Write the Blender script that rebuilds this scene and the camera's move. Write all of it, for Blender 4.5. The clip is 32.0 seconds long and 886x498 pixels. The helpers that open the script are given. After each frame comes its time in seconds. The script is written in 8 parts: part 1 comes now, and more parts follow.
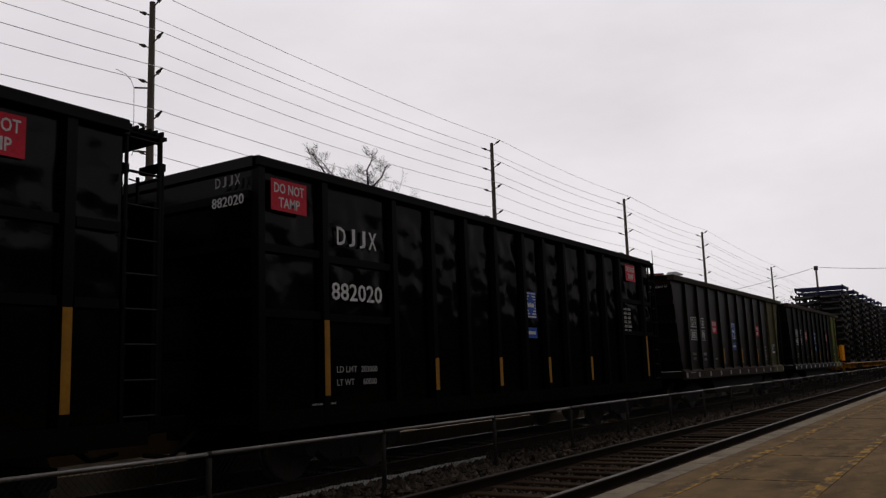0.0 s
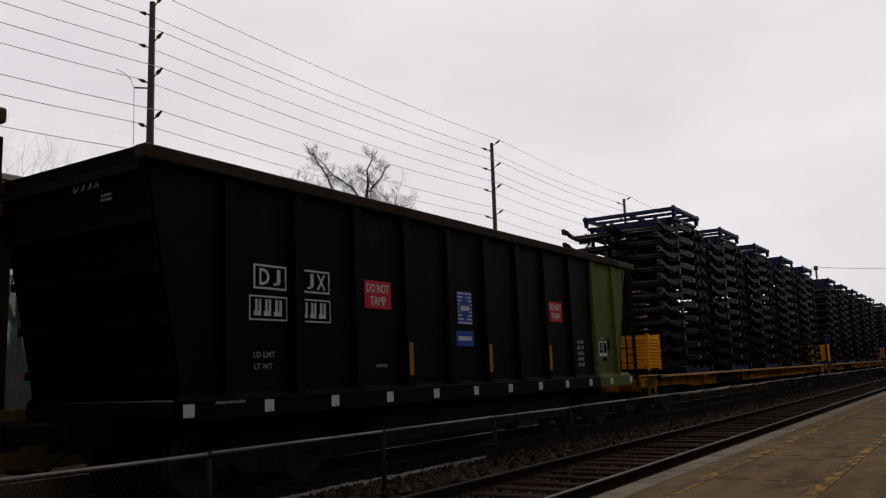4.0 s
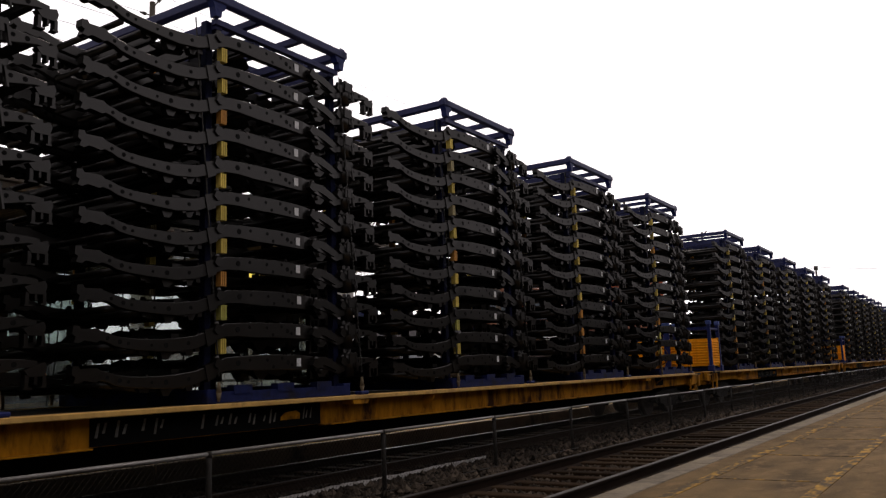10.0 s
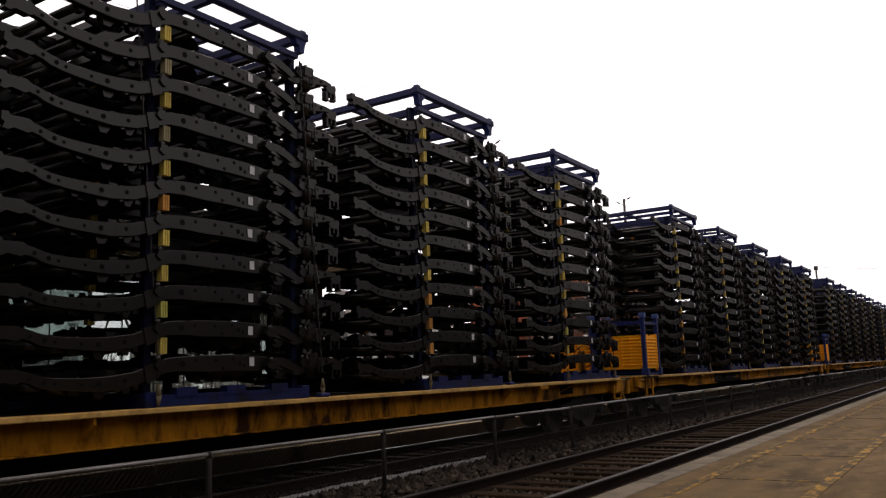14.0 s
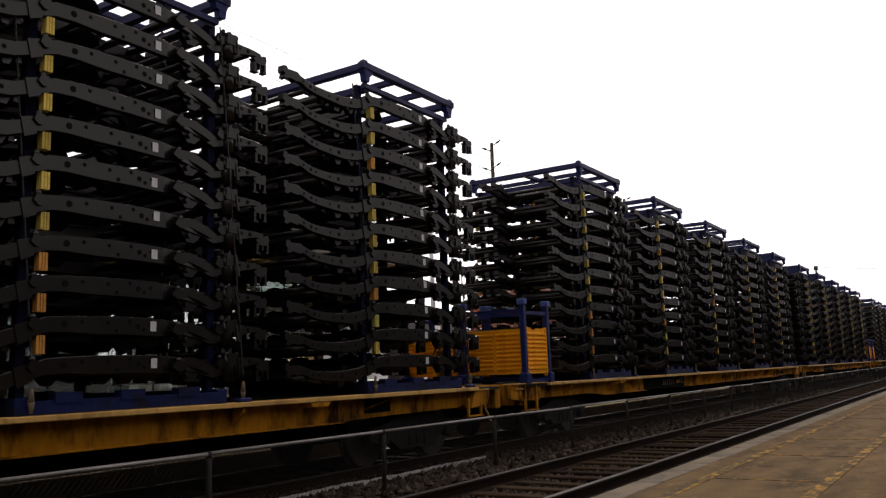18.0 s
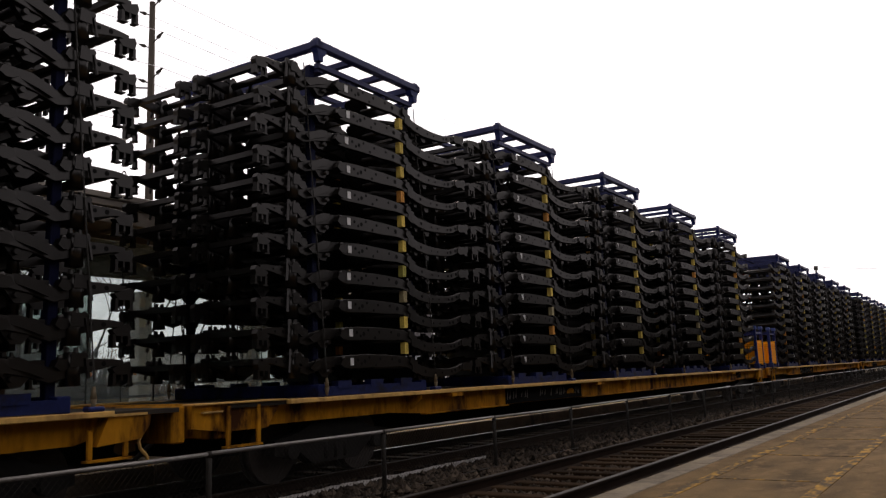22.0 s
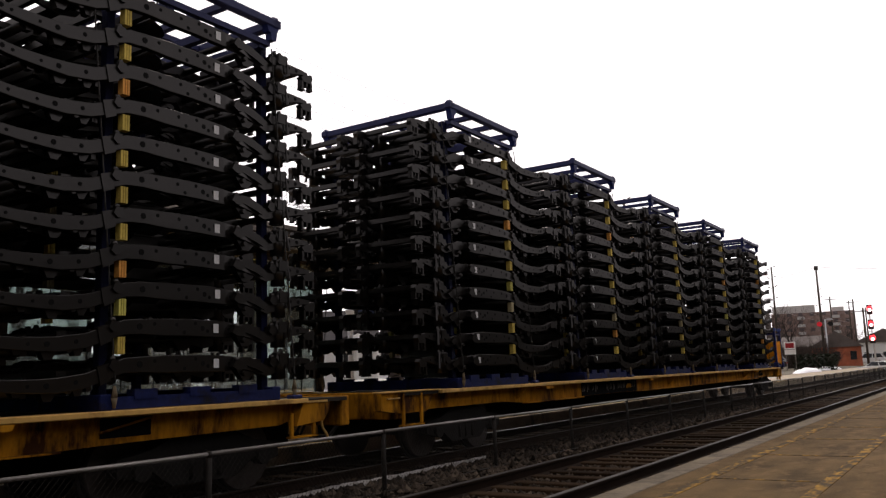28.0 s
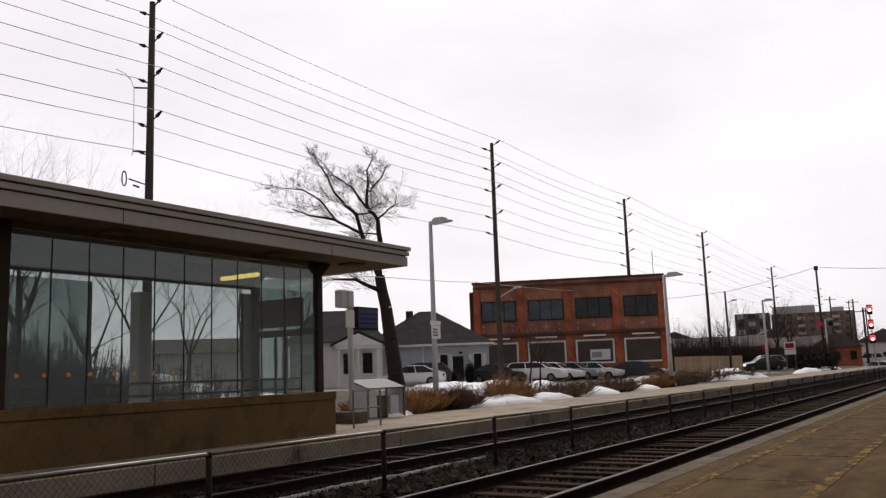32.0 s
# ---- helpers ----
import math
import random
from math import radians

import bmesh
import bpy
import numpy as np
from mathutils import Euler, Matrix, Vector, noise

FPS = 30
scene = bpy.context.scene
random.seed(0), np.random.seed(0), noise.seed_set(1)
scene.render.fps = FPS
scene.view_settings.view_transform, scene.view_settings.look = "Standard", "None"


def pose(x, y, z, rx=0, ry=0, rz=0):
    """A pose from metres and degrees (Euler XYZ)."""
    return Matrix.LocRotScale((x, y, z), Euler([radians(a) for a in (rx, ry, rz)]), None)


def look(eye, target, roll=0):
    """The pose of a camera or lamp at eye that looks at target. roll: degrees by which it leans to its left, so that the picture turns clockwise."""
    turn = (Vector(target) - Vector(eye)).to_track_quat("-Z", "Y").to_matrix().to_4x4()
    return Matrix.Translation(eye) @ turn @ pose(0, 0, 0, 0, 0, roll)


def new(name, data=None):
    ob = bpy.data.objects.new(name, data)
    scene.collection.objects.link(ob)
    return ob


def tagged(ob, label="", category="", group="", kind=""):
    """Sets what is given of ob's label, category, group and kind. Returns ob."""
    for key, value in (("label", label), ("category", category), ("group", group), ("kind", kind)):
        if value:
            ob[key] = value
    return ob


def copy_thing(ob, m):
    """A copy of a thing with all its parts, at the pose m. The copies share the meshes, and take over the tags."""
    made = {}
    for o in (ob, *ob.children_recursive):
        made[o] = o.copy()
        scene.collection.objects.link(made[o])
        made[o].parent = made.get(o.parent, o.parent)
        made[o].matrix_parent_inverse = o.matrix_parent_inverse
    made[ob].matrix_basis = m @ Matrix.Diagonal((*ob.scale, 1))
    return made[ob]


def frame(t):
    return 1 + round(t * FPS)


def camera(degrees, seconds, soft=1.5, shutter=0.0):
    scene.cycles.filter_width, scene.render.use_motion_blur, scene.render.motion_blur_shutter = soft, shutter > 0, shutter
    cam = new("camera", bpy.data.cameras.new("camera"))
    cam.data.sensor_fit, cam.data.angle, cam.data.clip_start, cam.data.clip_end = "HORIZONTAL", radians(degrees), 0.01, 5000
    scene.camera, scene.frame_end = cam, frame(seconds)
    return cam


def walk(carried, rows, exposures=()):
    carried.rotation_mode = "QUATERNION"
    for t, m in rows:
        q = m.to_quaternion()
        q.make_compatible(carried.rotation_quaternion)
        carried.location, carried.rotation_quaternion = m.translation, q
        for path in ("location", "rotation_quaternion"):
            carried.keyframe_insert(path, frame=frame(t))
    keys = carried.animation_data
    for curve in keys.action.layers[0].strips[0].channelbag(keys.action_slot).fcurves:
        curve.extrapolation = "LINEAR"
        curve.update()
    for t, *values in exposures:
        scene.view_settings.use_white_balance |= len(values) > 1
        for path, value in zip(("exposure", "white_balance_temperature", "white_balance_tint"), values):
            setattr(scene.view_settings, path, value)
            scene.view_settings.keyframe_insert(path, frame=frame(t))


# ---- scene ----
# camera on the platform, standing still
EYE = Vector((0.0, 0.0, 1.322))
AHEAD = Vector((-0.53676, 0.83068, 0.14786))
cam = camera(56.16, 32.0, soft=1.3)
POSE = look(EYE, EYE + AHEAD * 10, -2.07)
EXPOSURES = [(0, -0.22, 6650, 13), (2.5, -0.22, 6650, 13), (5, -0.15, 6650, 13), (6, 0.0, 6650, 13), (7, 0.25, 6700, 14), (9, 0.68, 6800, 15), (12, 0.8, 6800, 15), (20, 0.8, 6800, 15), (28, 0.8, 6800, 15), (29.5, 0.72, 6800, 15), (31, 0.38, 6700, 14), (32, 0.12, 6650, 13)]
walk(cam, [(0, POSE), (32, POSE)], EXPOSURES)

# overcast daylight
world = bpy.data.worlds.new("overcast_sky")
scene.world = world
world.use_nodes = True
wt = world.node_tree
wt.nodes.clear()
w_out = wt.nodes.new("ShaderNodeOutputWorld")
w_bg = wt.nodes.new("ShaderNodeBackground")
w_sky = wt.nodes.new("ShaderNodeTexSky")
w_sky.sky_type = "NISHITA"
w_sky.sun_disc = False
w_sky.sun_elevation = radians(35)
w_sky.sun_rotation = radians(-34)
w_co = wt.nodes.new("ShaderNodeTexCoord")
w_map = wt.nodes.new("ShaderNodeMapping")
w_map.inputs["Scale"].default_value = (1.0, 1.0, 2.6)
w_no = wt.nodes.new("ShaderNodeTexNoise")
w_no.inputs["Scale"].default_value = 2.2
w_no.inputs["Detail"].default_value = 5
w_no.inputs["Roughness"].default_value = 0.55
w_ramp = wt.nodes.new("ShaderNodeValToRGB")
w_ramp.color_ramp.elements[0].position = 0.32
w_ramp.color_ramp.elements[0].color = (0.83, 0.82, 0.86, 1)
w_ramp.color_ramp.elements[1].position = 0.66
w_ramp.color_ramp.elements[1].color = (1.0, 0.985, 1.02, 1)
w_mul = wt.nodes.new("ShaderNodeMixRGB")
w_mul.blend_type = "MULTIPLY"
w_mul.inputs[0].default_value = 1.0
w_mul.inputs[2].default_value = (0.05, 0.05, 0.05, 1)
w_add = wt.nodes.new("ShaderNodeMixRGB")
w_add.blend_type = "MIX"
w_add.inputs[0].default_value = 0.94
wt.links.new(w_co.outputs["Generated"], w_map.inputs["Vector"])
wt.links.new(w_map.outputs["Vector"], w_no.inputs["Vector"])
wt.links.new(w_no.outputs["Fac"], w_ramp.inputs["Fac"])
wt.links.new(w_sky.outputs["Color"], w_mul.inputs[1])
wt.links.new(w_mul.outputs["Color"], w_add.inputs[1])
wt.links.new(w_ramp.outputs["Color"], w_add.inputs[2])
# brighter towards the veiled sun behind the train, darker on the far side of the sky
w_dot = wt.nodes.new("ShaderNodeVectorMath")
w_dot.operation = "DOT_PRODUCT"
w_dot.inputs[1].default_value = (-0.47, 0.70, 0.54)
wt.links.new(w_co.outputs["Generated"], w_dot.inputs[0])
w_rng = wt.nodes.new("ShaderNodeMapRange")
w_rng.interpolation_type = "SMOOTHSTEP"
w_rng.inputs["From Min"].default_value, w_rng.inputs["From Max"].default_value = 0.34, 0.84
w_rng.inputs["To Min"].default_value, w_rng.inputs["To Max"].default_value = 0.36, 1.0
wt.links.new(w_dot.outputs["Value"], w_rng.inputs["Value"])
wt.links.new(w_add.outputs["Color"], w_bg.inputs["Color"])
wt.links.new(w_rng.outputs["Result"], w_bg.inputs["Strength"])
wt.links.new(w_bg.outputs["Background"], w_out.inputs["Surface"])

sun_data = bpy.data.lights.new("sun", "SUN")
sun_data.energy = 1.5
sun_data.angle = radians(25)
sun_data.color = (1.0, 0.96, 0.9)
sun = new("sun", sun_data)
sun.matrix_world = look((-47, 70, 60), (0, 0, 0))


# ---- materials ----
def mat(name, color, rough=0.8, metal=0.0, var=0.25, big=1.2, small=18.0, bump=0.15, stain=None, stain_at=0.62, per_object=0.0, spec=0.15, stretch=(1, 1, 1), island=0.0, gloss=0.0):
    """A surface with grain at two scales, fine relief and, if given, stains of another colour."""
    m = bpy.data.materials.new(name)
    m.use_nodes = True
    t = m.node_tree
    n, l = t.nodes, t.links
    b = n["Principled BSDF"]
    b.inputs["Roughness"].default_value = rough
    b.inputs["Metallic"].default_value = metal
    b.inputs["Specular IOR Level"].default_value = spec
    co = n.new("ShaderNodeTexCoord")
    mp = n.new("ShaderNodeMapping")
    mp.inputs["Scale"].default_value = stretch
    l.new(co.outputs["Object"], mp.inputs["Vector"])
    n1, n2 = n.new("ShaderNodeTexNoise"), n.new("ShaderNodeTexNoise")
    n1.inputs["Scale"].default_value, n2.inputs["Scale"].default_value = big, small
    n1.inputs["Detail"].default_value, n2.inputs["Detail"].default_value = 4, 3
    l.new(mp.outputs["Vector"], n1.inputs["Vector"])
    l.new(mp.outputs["Vector"], n2.inputs["Vector"])
    mixn = n.new("ShaderNodeMath")
    mixn.operation = "MULTIPLY_ADD"
    mixn.inputs[1].default_value = 0.6
    l.new(n1.outputs["Fac"], mixn.inputs[0])
    half = n.new("ShaderNodeMath")
    half.operation = "MULTIPLY"
    half.inputs[1].default_value = 0.4
    l.new(n2.outputs["Fac"], half.inputs[0])
    l.new(half.outputs[0], mixn.inputs[2])
    rng = n.new("ShaderNodeMapRange")
    rng.inputs["From Min"].default_value, rng.inputs["From Max"].default_value = 0.3, 0.7
    rng.inputs["To Min"].default_value, rng.inputs["To Max"].default_value = 1 - var, 1 + var
    l.new(mixn.outputs[0], rng.inputs["Value"])
    last = rng.outputs["Result"]
    if per_object:
        info = n.new("ShaderNodeObjectInfo")
        r2 = n.new("ShaderNodeMapRange")
        r2.inputs["To Min"].default_value, r2.inputs["To Max"].default_value = 1 - per_object, 1 + per_object
        l.new(info.outputs["Random"], r2.inputs["Value"])
        mu = n.new("ShaderNodeMath")
        mu.operation = "MULTIPLY"
        l.new(last, mu.inputs[0])
        l.new(r2.outputs["Result"], mu.inputs[1])
        last = mu.outputs[0]
    if island:
        geo = n.new("ShaderNodeNewGeometry")
        r3 = n.new("ShaderNodeMapRange")
        r3.inputs["To Min"].default_value, r3.inputs["To Max"].default_value = 1 - island, 1 + island * 1.6
        l.new(geo.outputs["Random Per Island"], r3.inputs["Value"])
        mi_ = n.new("ShaderNodeMath")
        mi_.operation = "MULTIPLY"
        l.new(last, mi_.inputs[0])
        l.new(r3.outputs["Result"], mi_.inputs[1])
        last = mi_.outputs[0]
    col = n.new("ShaderNodeMixRGB")
    col.blend_type = "MULTIPLY"
    col.inputs[0].default_value = 1.0
    col.inputs[1].default_value = (*color, 1)
    l.new(last, col.inputs[2])
    out = col.outputs["Color"]
    if stain:
        n3 = n.new("ShaderNodeTexNoise")
        n3.inputs["Scale"].default_value = big * 1.7
        n3.inputs["Detail"].default_value = 6
        n3.inputs["Roughness"].default_value = 0.65
        l.new(mp.outputs["Vector"], n3.inputs["Vector"])
        rp = n.new("ShaderNodeMapRange")
        rp.inputs["From Min"].default_value, rp.inputs["From Max"].default_value = stain_at - 0.08, stain_at + 0.08
        l.new(n3.outputs["Fac"], rp.inputs["Value"])
        mx = n.new("ShaderNodeMixRGB")
        mx.inputs[2].default_value = (*stain, 1)
        l.new(rp.outputs["Result"], mx.inputs[0])
        l.new(out, mx.inputs[1])
        out = mx.outputs["Color"]
    l.new(out, b.inputs["Base Color"])
    if bump:
        bp = n.new("ShaderNodeBump")
        bp.inputs["Strength"].default_value = bump
        bp.inputs["Distance"].default_value = 0.02
        l.new(mixn.outputs[0], bp.inputs["Height"])
        l.new(bp.outputs["Normal"], b.inputs["Normal"])
    if gloss:
        # a dull coat: an even share of gloss at all angles
        b.inputs["Specular IOR Level"].default_value = 0.0
        gl, mg = n.new("ShaderNodeBsdfGlossy"), n.new("ShaderNodeMixShader")
        gl.inputs["Roughness"].default_value = rough
        gl.inputs["Color"].default_value = (1.0, 0.955, 0.93, 1)
        mg.inputs[0].default_value = gloss
        if bump:
            l.new(bp.outputs["Normal"], gl.inputs["Normal"])
        l.new(b.outputs[0], mg.inputs[1])
        l.new(gl.outputs[0], mg.inputs[2])
        l.new(mg.outputs[0], n["Material Output"].inputs["Surface"])
    return m


def glow(name, color, strength):
    m = mat(name, color, 0.4, bump=0)
    b = m.node_tree.nodes["Principled BSDF"]
    b.inputs["Emission Color"].default_value = (*color, 1)
    b.inputs["Emission Strength"].default_value = strength
    return m


def glass(name, color, rough=0.02, alpha=0.35, haze=0.0):
    """Thin glass: clear with a clean reflection."""
    m = bpy.data.materials.new(name)
    m.use_nodes = True
    n, l = m.node_tree.nodes, m.node_tree.links
    n.remove(n["Principled BSDF"])
    tr, gl, mx, fr = n.new("ShaderNodeBsdfTransparent"), n.new("ShaderNodeBsdfGlossy"), n.new("ShaderNodeMixShader"), n.new("ShaderNodeLayerWeight")
    tr.inputs["Color"].default_value = (*color, 1)
    gl.inputs["Roughness"].default_value = rough
    gl.inputs["Color"].default_value = (0.9, 0.95, 0.95, 1)
    fr.inputs["Blend"].default_value = 0.5
    pw = n.new("ShaderNodeMath")
    pw.operation = "POWER"
    pw.inputs[1].default_value = 4.0
    l.new(fr.outputs["Facing"], pw.inputs[0])
    mu = n.new("ShaderNodeMath")
    mu.operation = "MULTIPLY_ADD"
    mu.inputs[1].default_value = 0.8
    mu.inputs[2].default_value = alpha * 0.15
    l.new(pw.outputs[0], mu.inputs[0])
    l.new(mu.outputs[0], mx.inputs[0])
    l.new(tr.outputs[0], mx.inputs[1])
    l.new(gl.outputs[0], mx.inputs[2])
    last = mx
    if haze:
        # haze of reflected daylight, put in as a scattering film on both sides
        df, tl, ds, md = n.new("ShaderNodeBsdfDiffuse"), n.new("ShaderNodeBsdfTranslucent"), n.new("ShaderNodeMixShader"), n.new("ShaderNodeMixShader")
        df.inputs["Color"].default_value = tl.inputs["Color"].default_value = (0.62, 0.68, 0.66, 1)
        ds.inputs[0].default_value = 0.5
        md.inputs[0].default_value = haze
        l.new(df.outputs[0], ds.inputs[1])
        l.new(tl.outputs[0], ds.inputs[2])
        l.new(mx.outputs[0], md.inputs[1])
        l.new(ds.outputs[0], md.inputs[2])
        last = md
    l.new(last.outputs[0], n["Material Output"].inputs["Surface"])
    return m


M_GROUND = mat("bare_winter_ground", (0.10, 0.085, 0.06), 0.95, big=0.3, small=6, var=0.4, stain=(0.16, 0.14, 0.09), stain_at=0.6)
M_ASPHALT = mat("worn_wet_asphalt", (0.27, 0.25, 0.24), 0.9, big=0.5, small=30, var=0.3)
M_PLAT = mat("brown_worn_platform_paving", (0.088, 0.055, 0.023), 0.8, big=2.6, small=150, var=0.6, bump=0.3, stain=(0.142, 0.087, 0.038), stain_at=0.6, stretch=(1, 0.45, 1), spec=0.02)
M_COPING = mat("concrete_coping", (0.145, 0.115, 0.08), 0.85, spec=0.04, big=1.5, small=25, var=0.3, stain=(0.07, 0.058, 0.045), stain_at=0.6)
M_YELLOW = mat("faded_yellow_paint", (0.27, 0.145, 0.022), 0.8, spec=0.03, big=3.2, small=70, var=0.4, stain=(0.060, 0.040, 0.020), stain_at=0.455, stretch=(1.6, 0.7, 1))
M_CONC = mat("platform_concrete", (0.34, 0.28, 0.205), 0.9, spec=0.05, big=0.6, small=14, var=0.25, stain=(0.11, 0.10, 0.085), stain_at=0.62)
M_TACTILE = mat("yellow_tactile_strip", (0.50, 0.33, 0.09), 0.8, big=1.5, small=30, var=0.3, stain=(0.15, 0.125, 0.085), stain_at=0.56)
M_SHELTERWALL = mat("brown_concrete_wall", (0.170, 0.108, 0.048), 0.9, big=0.9, small=20, var=0.3, stain=(0.10, 0.066, 0.032), stain_at=0.6)
M_COLUMN = mat("dark_brown_painted_steel", (0.050, 0.036, 0.026), 0.6, big=2, small=20, var=0.3, bump=0.05)
M_FASCIA = mat("grey_beige_metal_fascia", (0.44, 0.395, 0.345), 0.55, big=0.5, small=8, var=0.1, bump=0.03)
M_SOFFIT = mat("brown_slatted_soffit", (0.23, 0.18, 0.135), 0.8, big=2, small=20, var=0.2)
M_DARKMETAL = mat("dark_painted_steel", (0.018, 0.017, 0.017), 0.55, big=2, small=20, var=0.3, bump=0.05)
M_GALV = mat("galvanised_steel", (0.21, 0.195, 0.18), 0.5, metal=0.6, big=3, small=30, var=0.25, bump=0.05)
M_FENCE = mat("dull_fence_steel", (0.034, 0.030, 0.026), 0.6, metal=0.5, big=3, small=30, var=0.3, bump=0.05)
M_WHITEPOST = mat("light_grey_painted_post", (0.55, 0.55, 0.57), 0.5, big=1, small=15, var=0.12, bump=0.03)
M_RAIL = mat("rusty_rail_side", (0.020, 0.012, 0.008), 0.85, spec=0.05, big=2, small=30, var=0.35)
M_RAILTOP = mat("polished_rail_head", (0.040, 0.033, 0.028), 0.6, spec=0.12, big=4, small=40, var=0.15, bump=0.02)
M_TIE = mat("weathered_tie_wood", (0.033, 0.020, 0.011), 0.9, big=3, small=30, var=0.45, per_object=0.4, stretch=(1, 6, 1), spec=0.03)
M_BALLAST = mat("ballast_stone", (0.046, 0.035, 0.026), 0.9, spec=0.03, island=0.85, big=5, small=40, var=0.55, bump=0.3)
# the train's shade is put into the dark colour of these stones and the bed
M_BALLASTSHADE = mat("train_shaded_ballast_stone", (0.021, 0.016, 0.0125), 0.9, spec=0.03, island=0.75, big=5, small=40, var=0.6, bump=0.3)
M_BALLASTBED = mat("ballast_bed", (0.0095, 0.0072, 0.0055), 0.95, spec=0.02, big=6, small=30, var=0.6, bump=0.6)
M_SNOW = mat("old_snow", (0.88, 0.88, 0.90), 0.7, big=1.5, small=12, var=0.1, bump=0.3, stain=(0.45, 0.43, 0.41), stain_at=0.68)
M_GONBLACK = mat("black_gondola_paint", (0.0006, 0.0006, 0.0006), 0.17, big=1.3, small=9, var=0.5, bump=0.35, stain=(0.0016, 0.0015, 0.0014), stain_at=0.62, gloss=0.020)
M_GONRIB = mat("black_gondola_rib_paint", (0.0011, 0.0011, 0.0010), 0.38, gloss=0.013, big=2, small=12, var=0.35, bump=0.15)
M_GONBROWN = mat("dark_brown_gondola_paint", (0.0060, 0.0034, 0.0019), 0.5, big=0.8, small=10, var=0.4, bump=0.2, stain=(0.008, 0.005, 0.003), stain_at=0.6, spec=0.10)
M_GONOLIVE = mat("dark_olive_gondola_paint", (0.0028, 0.0026, 0.0018), 0.6, big=0.8, small=10, var=0.4, bump=0.2, stain=(0.011, 0.008, 0.005), stain_at=0.62, spec=0.06)
M_RUSTCHORD = mat("rusty_top_chord", (0.034, 0.018, 0.010), 0.85, big=1.0, small=12, var=0.5, stain=(0.036, 0.027, 0.021), stain_at=0.5)
M_GREEN = mat("faded_green_end_panel", (0.115, 0.130, 0.028), 0.7, big=0.9, small=10, var=0.25, stain=(0.06, 0.06, 0.025), stain_at=0.62)
M_YGREEN = mat("faded_yellow_green_end_panel", (0.075, 0.070, 0.022), 0.7, big=0.9, small=10, var=0.3, stain=(0.04, 0.035, 0.015), stain_at=0.58)
M_FLAT = mat("rusty_yellow_flatcar_paint", (0.47, 0.20, 0.012), 0.7, spec=0.05, big=1.5, small=14, var=0.4, bump=0.1, stain=(0.05, 0.018, 0.006), stain_at=0.55, stretch=(1, 1, 0.35))
# worn paint, brightened in colour for the sky's gleam on the edge
M_FLATEDGE = mat("worn_pale_yellow_edge_with_sky_gleam", (0.62, 0.37, 0.11), 0.55, spec=0.15, big=1.5, small=14, var=0.25, bump=0.1, stain=(0.34, 0.19, 0.06), stain_at=0.6)
M_DECK = mat("dark_oily_deck", (0.03, 0.024, 0.018), 0.85, big=1, small=14, var=0.4)
M_BOGIE = mat("grimy_cast_steel", (0.008, 0.007, 0.006), 0.8, big=3, small=20, var=0.4)
M_WHEEL = mat("worn_wheel_steel", (0.07, 0.06, 0.055), 0.5, metal=0.5, big=4, small=20, var=0.3)
M_FRAME = mat("black_coated_chassis_steel", (0.0030, 0.0025, 0.0022), 0.28, big=2, small=16, var=0.6, bump=0.14, per_object=0.5, gloss=0.050, stain=(0.0064, 0.0052, 0.0045), stain_at=0.57)
M_HOLE = mat("punched_hole_shadow", (0.004, 0.004, 0.004), 0.9, var=0.1, bump=0)
M_GAPDARK = mat("gap_darkening_black", (0.0030, 0.0028, 0.0026), 0.95, big=4, small=30, var=0.4, bump=0.05, spec=0.02)
M_BLUE = mat("dark_blue_rack_paint", (0.013, 0.021, 0.105), 0.5, big=2, small=15, var=0.3, bump=0.06, stain=(0.02, 0.016, 0.03), stain_at=0.64)
# base and post blues are darker than M_BLUE
M_BASEBLUE = mat("darker_stained_blue_base_paint", (0.010, 0.016, 0.075), 0.6, big=2, small=15, var=0.45, bump=0.08, stain=(0.012, 0.011, 0.016), stain_at=0.58, spec=0.1)
M_NAVYPOST = mat("darker_navy_post_paint", (0.0055, 0.0075, 0.030), 0.6, big=2, small=15, var=0.3, bump=0.06, spec=0.08)
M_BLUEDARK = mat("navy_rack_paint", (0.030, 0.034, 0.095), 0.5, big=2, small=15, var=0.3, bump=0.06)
M_CRATE = mat("orange_yellow_crate_paint", (0.96, 0.42, 0.016), 0.6, spec=0.08, big=1.6, small=16, var=0.16, bump=0.08, stain=(0.48, 0.16, 0.008), stain_at=0.66)
M_TAG = mat("white_paper_tag", (0.6, 0.6, 0.6), 0.7, big=8, small=60, var=0.15, bump=0)
M_STRAP = mat("tie_down_chain_steel", (0.03, 0.028, 0.026), 0.6, metal=0.4, big=6, small=50, var=0.3)
M_TURN = mat("beige_turnbuckle", (0.17, 0.13, 0.08), 0.7, var=0.25)
M_RED = mat("red_warning_panel", (0.62, 0.032, 0.055), 0.6, big=2, small=20, var=0.2, bump=0.03, stain=(0.26, 0.025, 0.03), stain_at=0.66)
M_WHITE = mat("dirty_white_lettering", (0.68, 0.68, 0.67), 0.7, big=3, small=25, var=0.2, bump=0, stain=(0.28, 0.28, 0.27), stain_at=0.64)
M_DIMWHITE = mat("faint_white_stencil", (0.32, 0.32, 0.31), 0.8, big=5, small=30, var=0.4, bump=0)
M_LOGOBLUE = mat("blue_panel", (0.03, 0.10, 0.42), 0.6, var=0.15, bump=0)
M_AMBER = mat("yellow_reflective_strip", (0.36, 0.17, 0.02), 0.5, big=3, small=20, var=0.25, bump=0)
M_BLACK = mat("black_stencil_and_hole_shade", (0.004, 0.004, 0.004), 0.8, var=0.3, bump=0, spec=0.05)
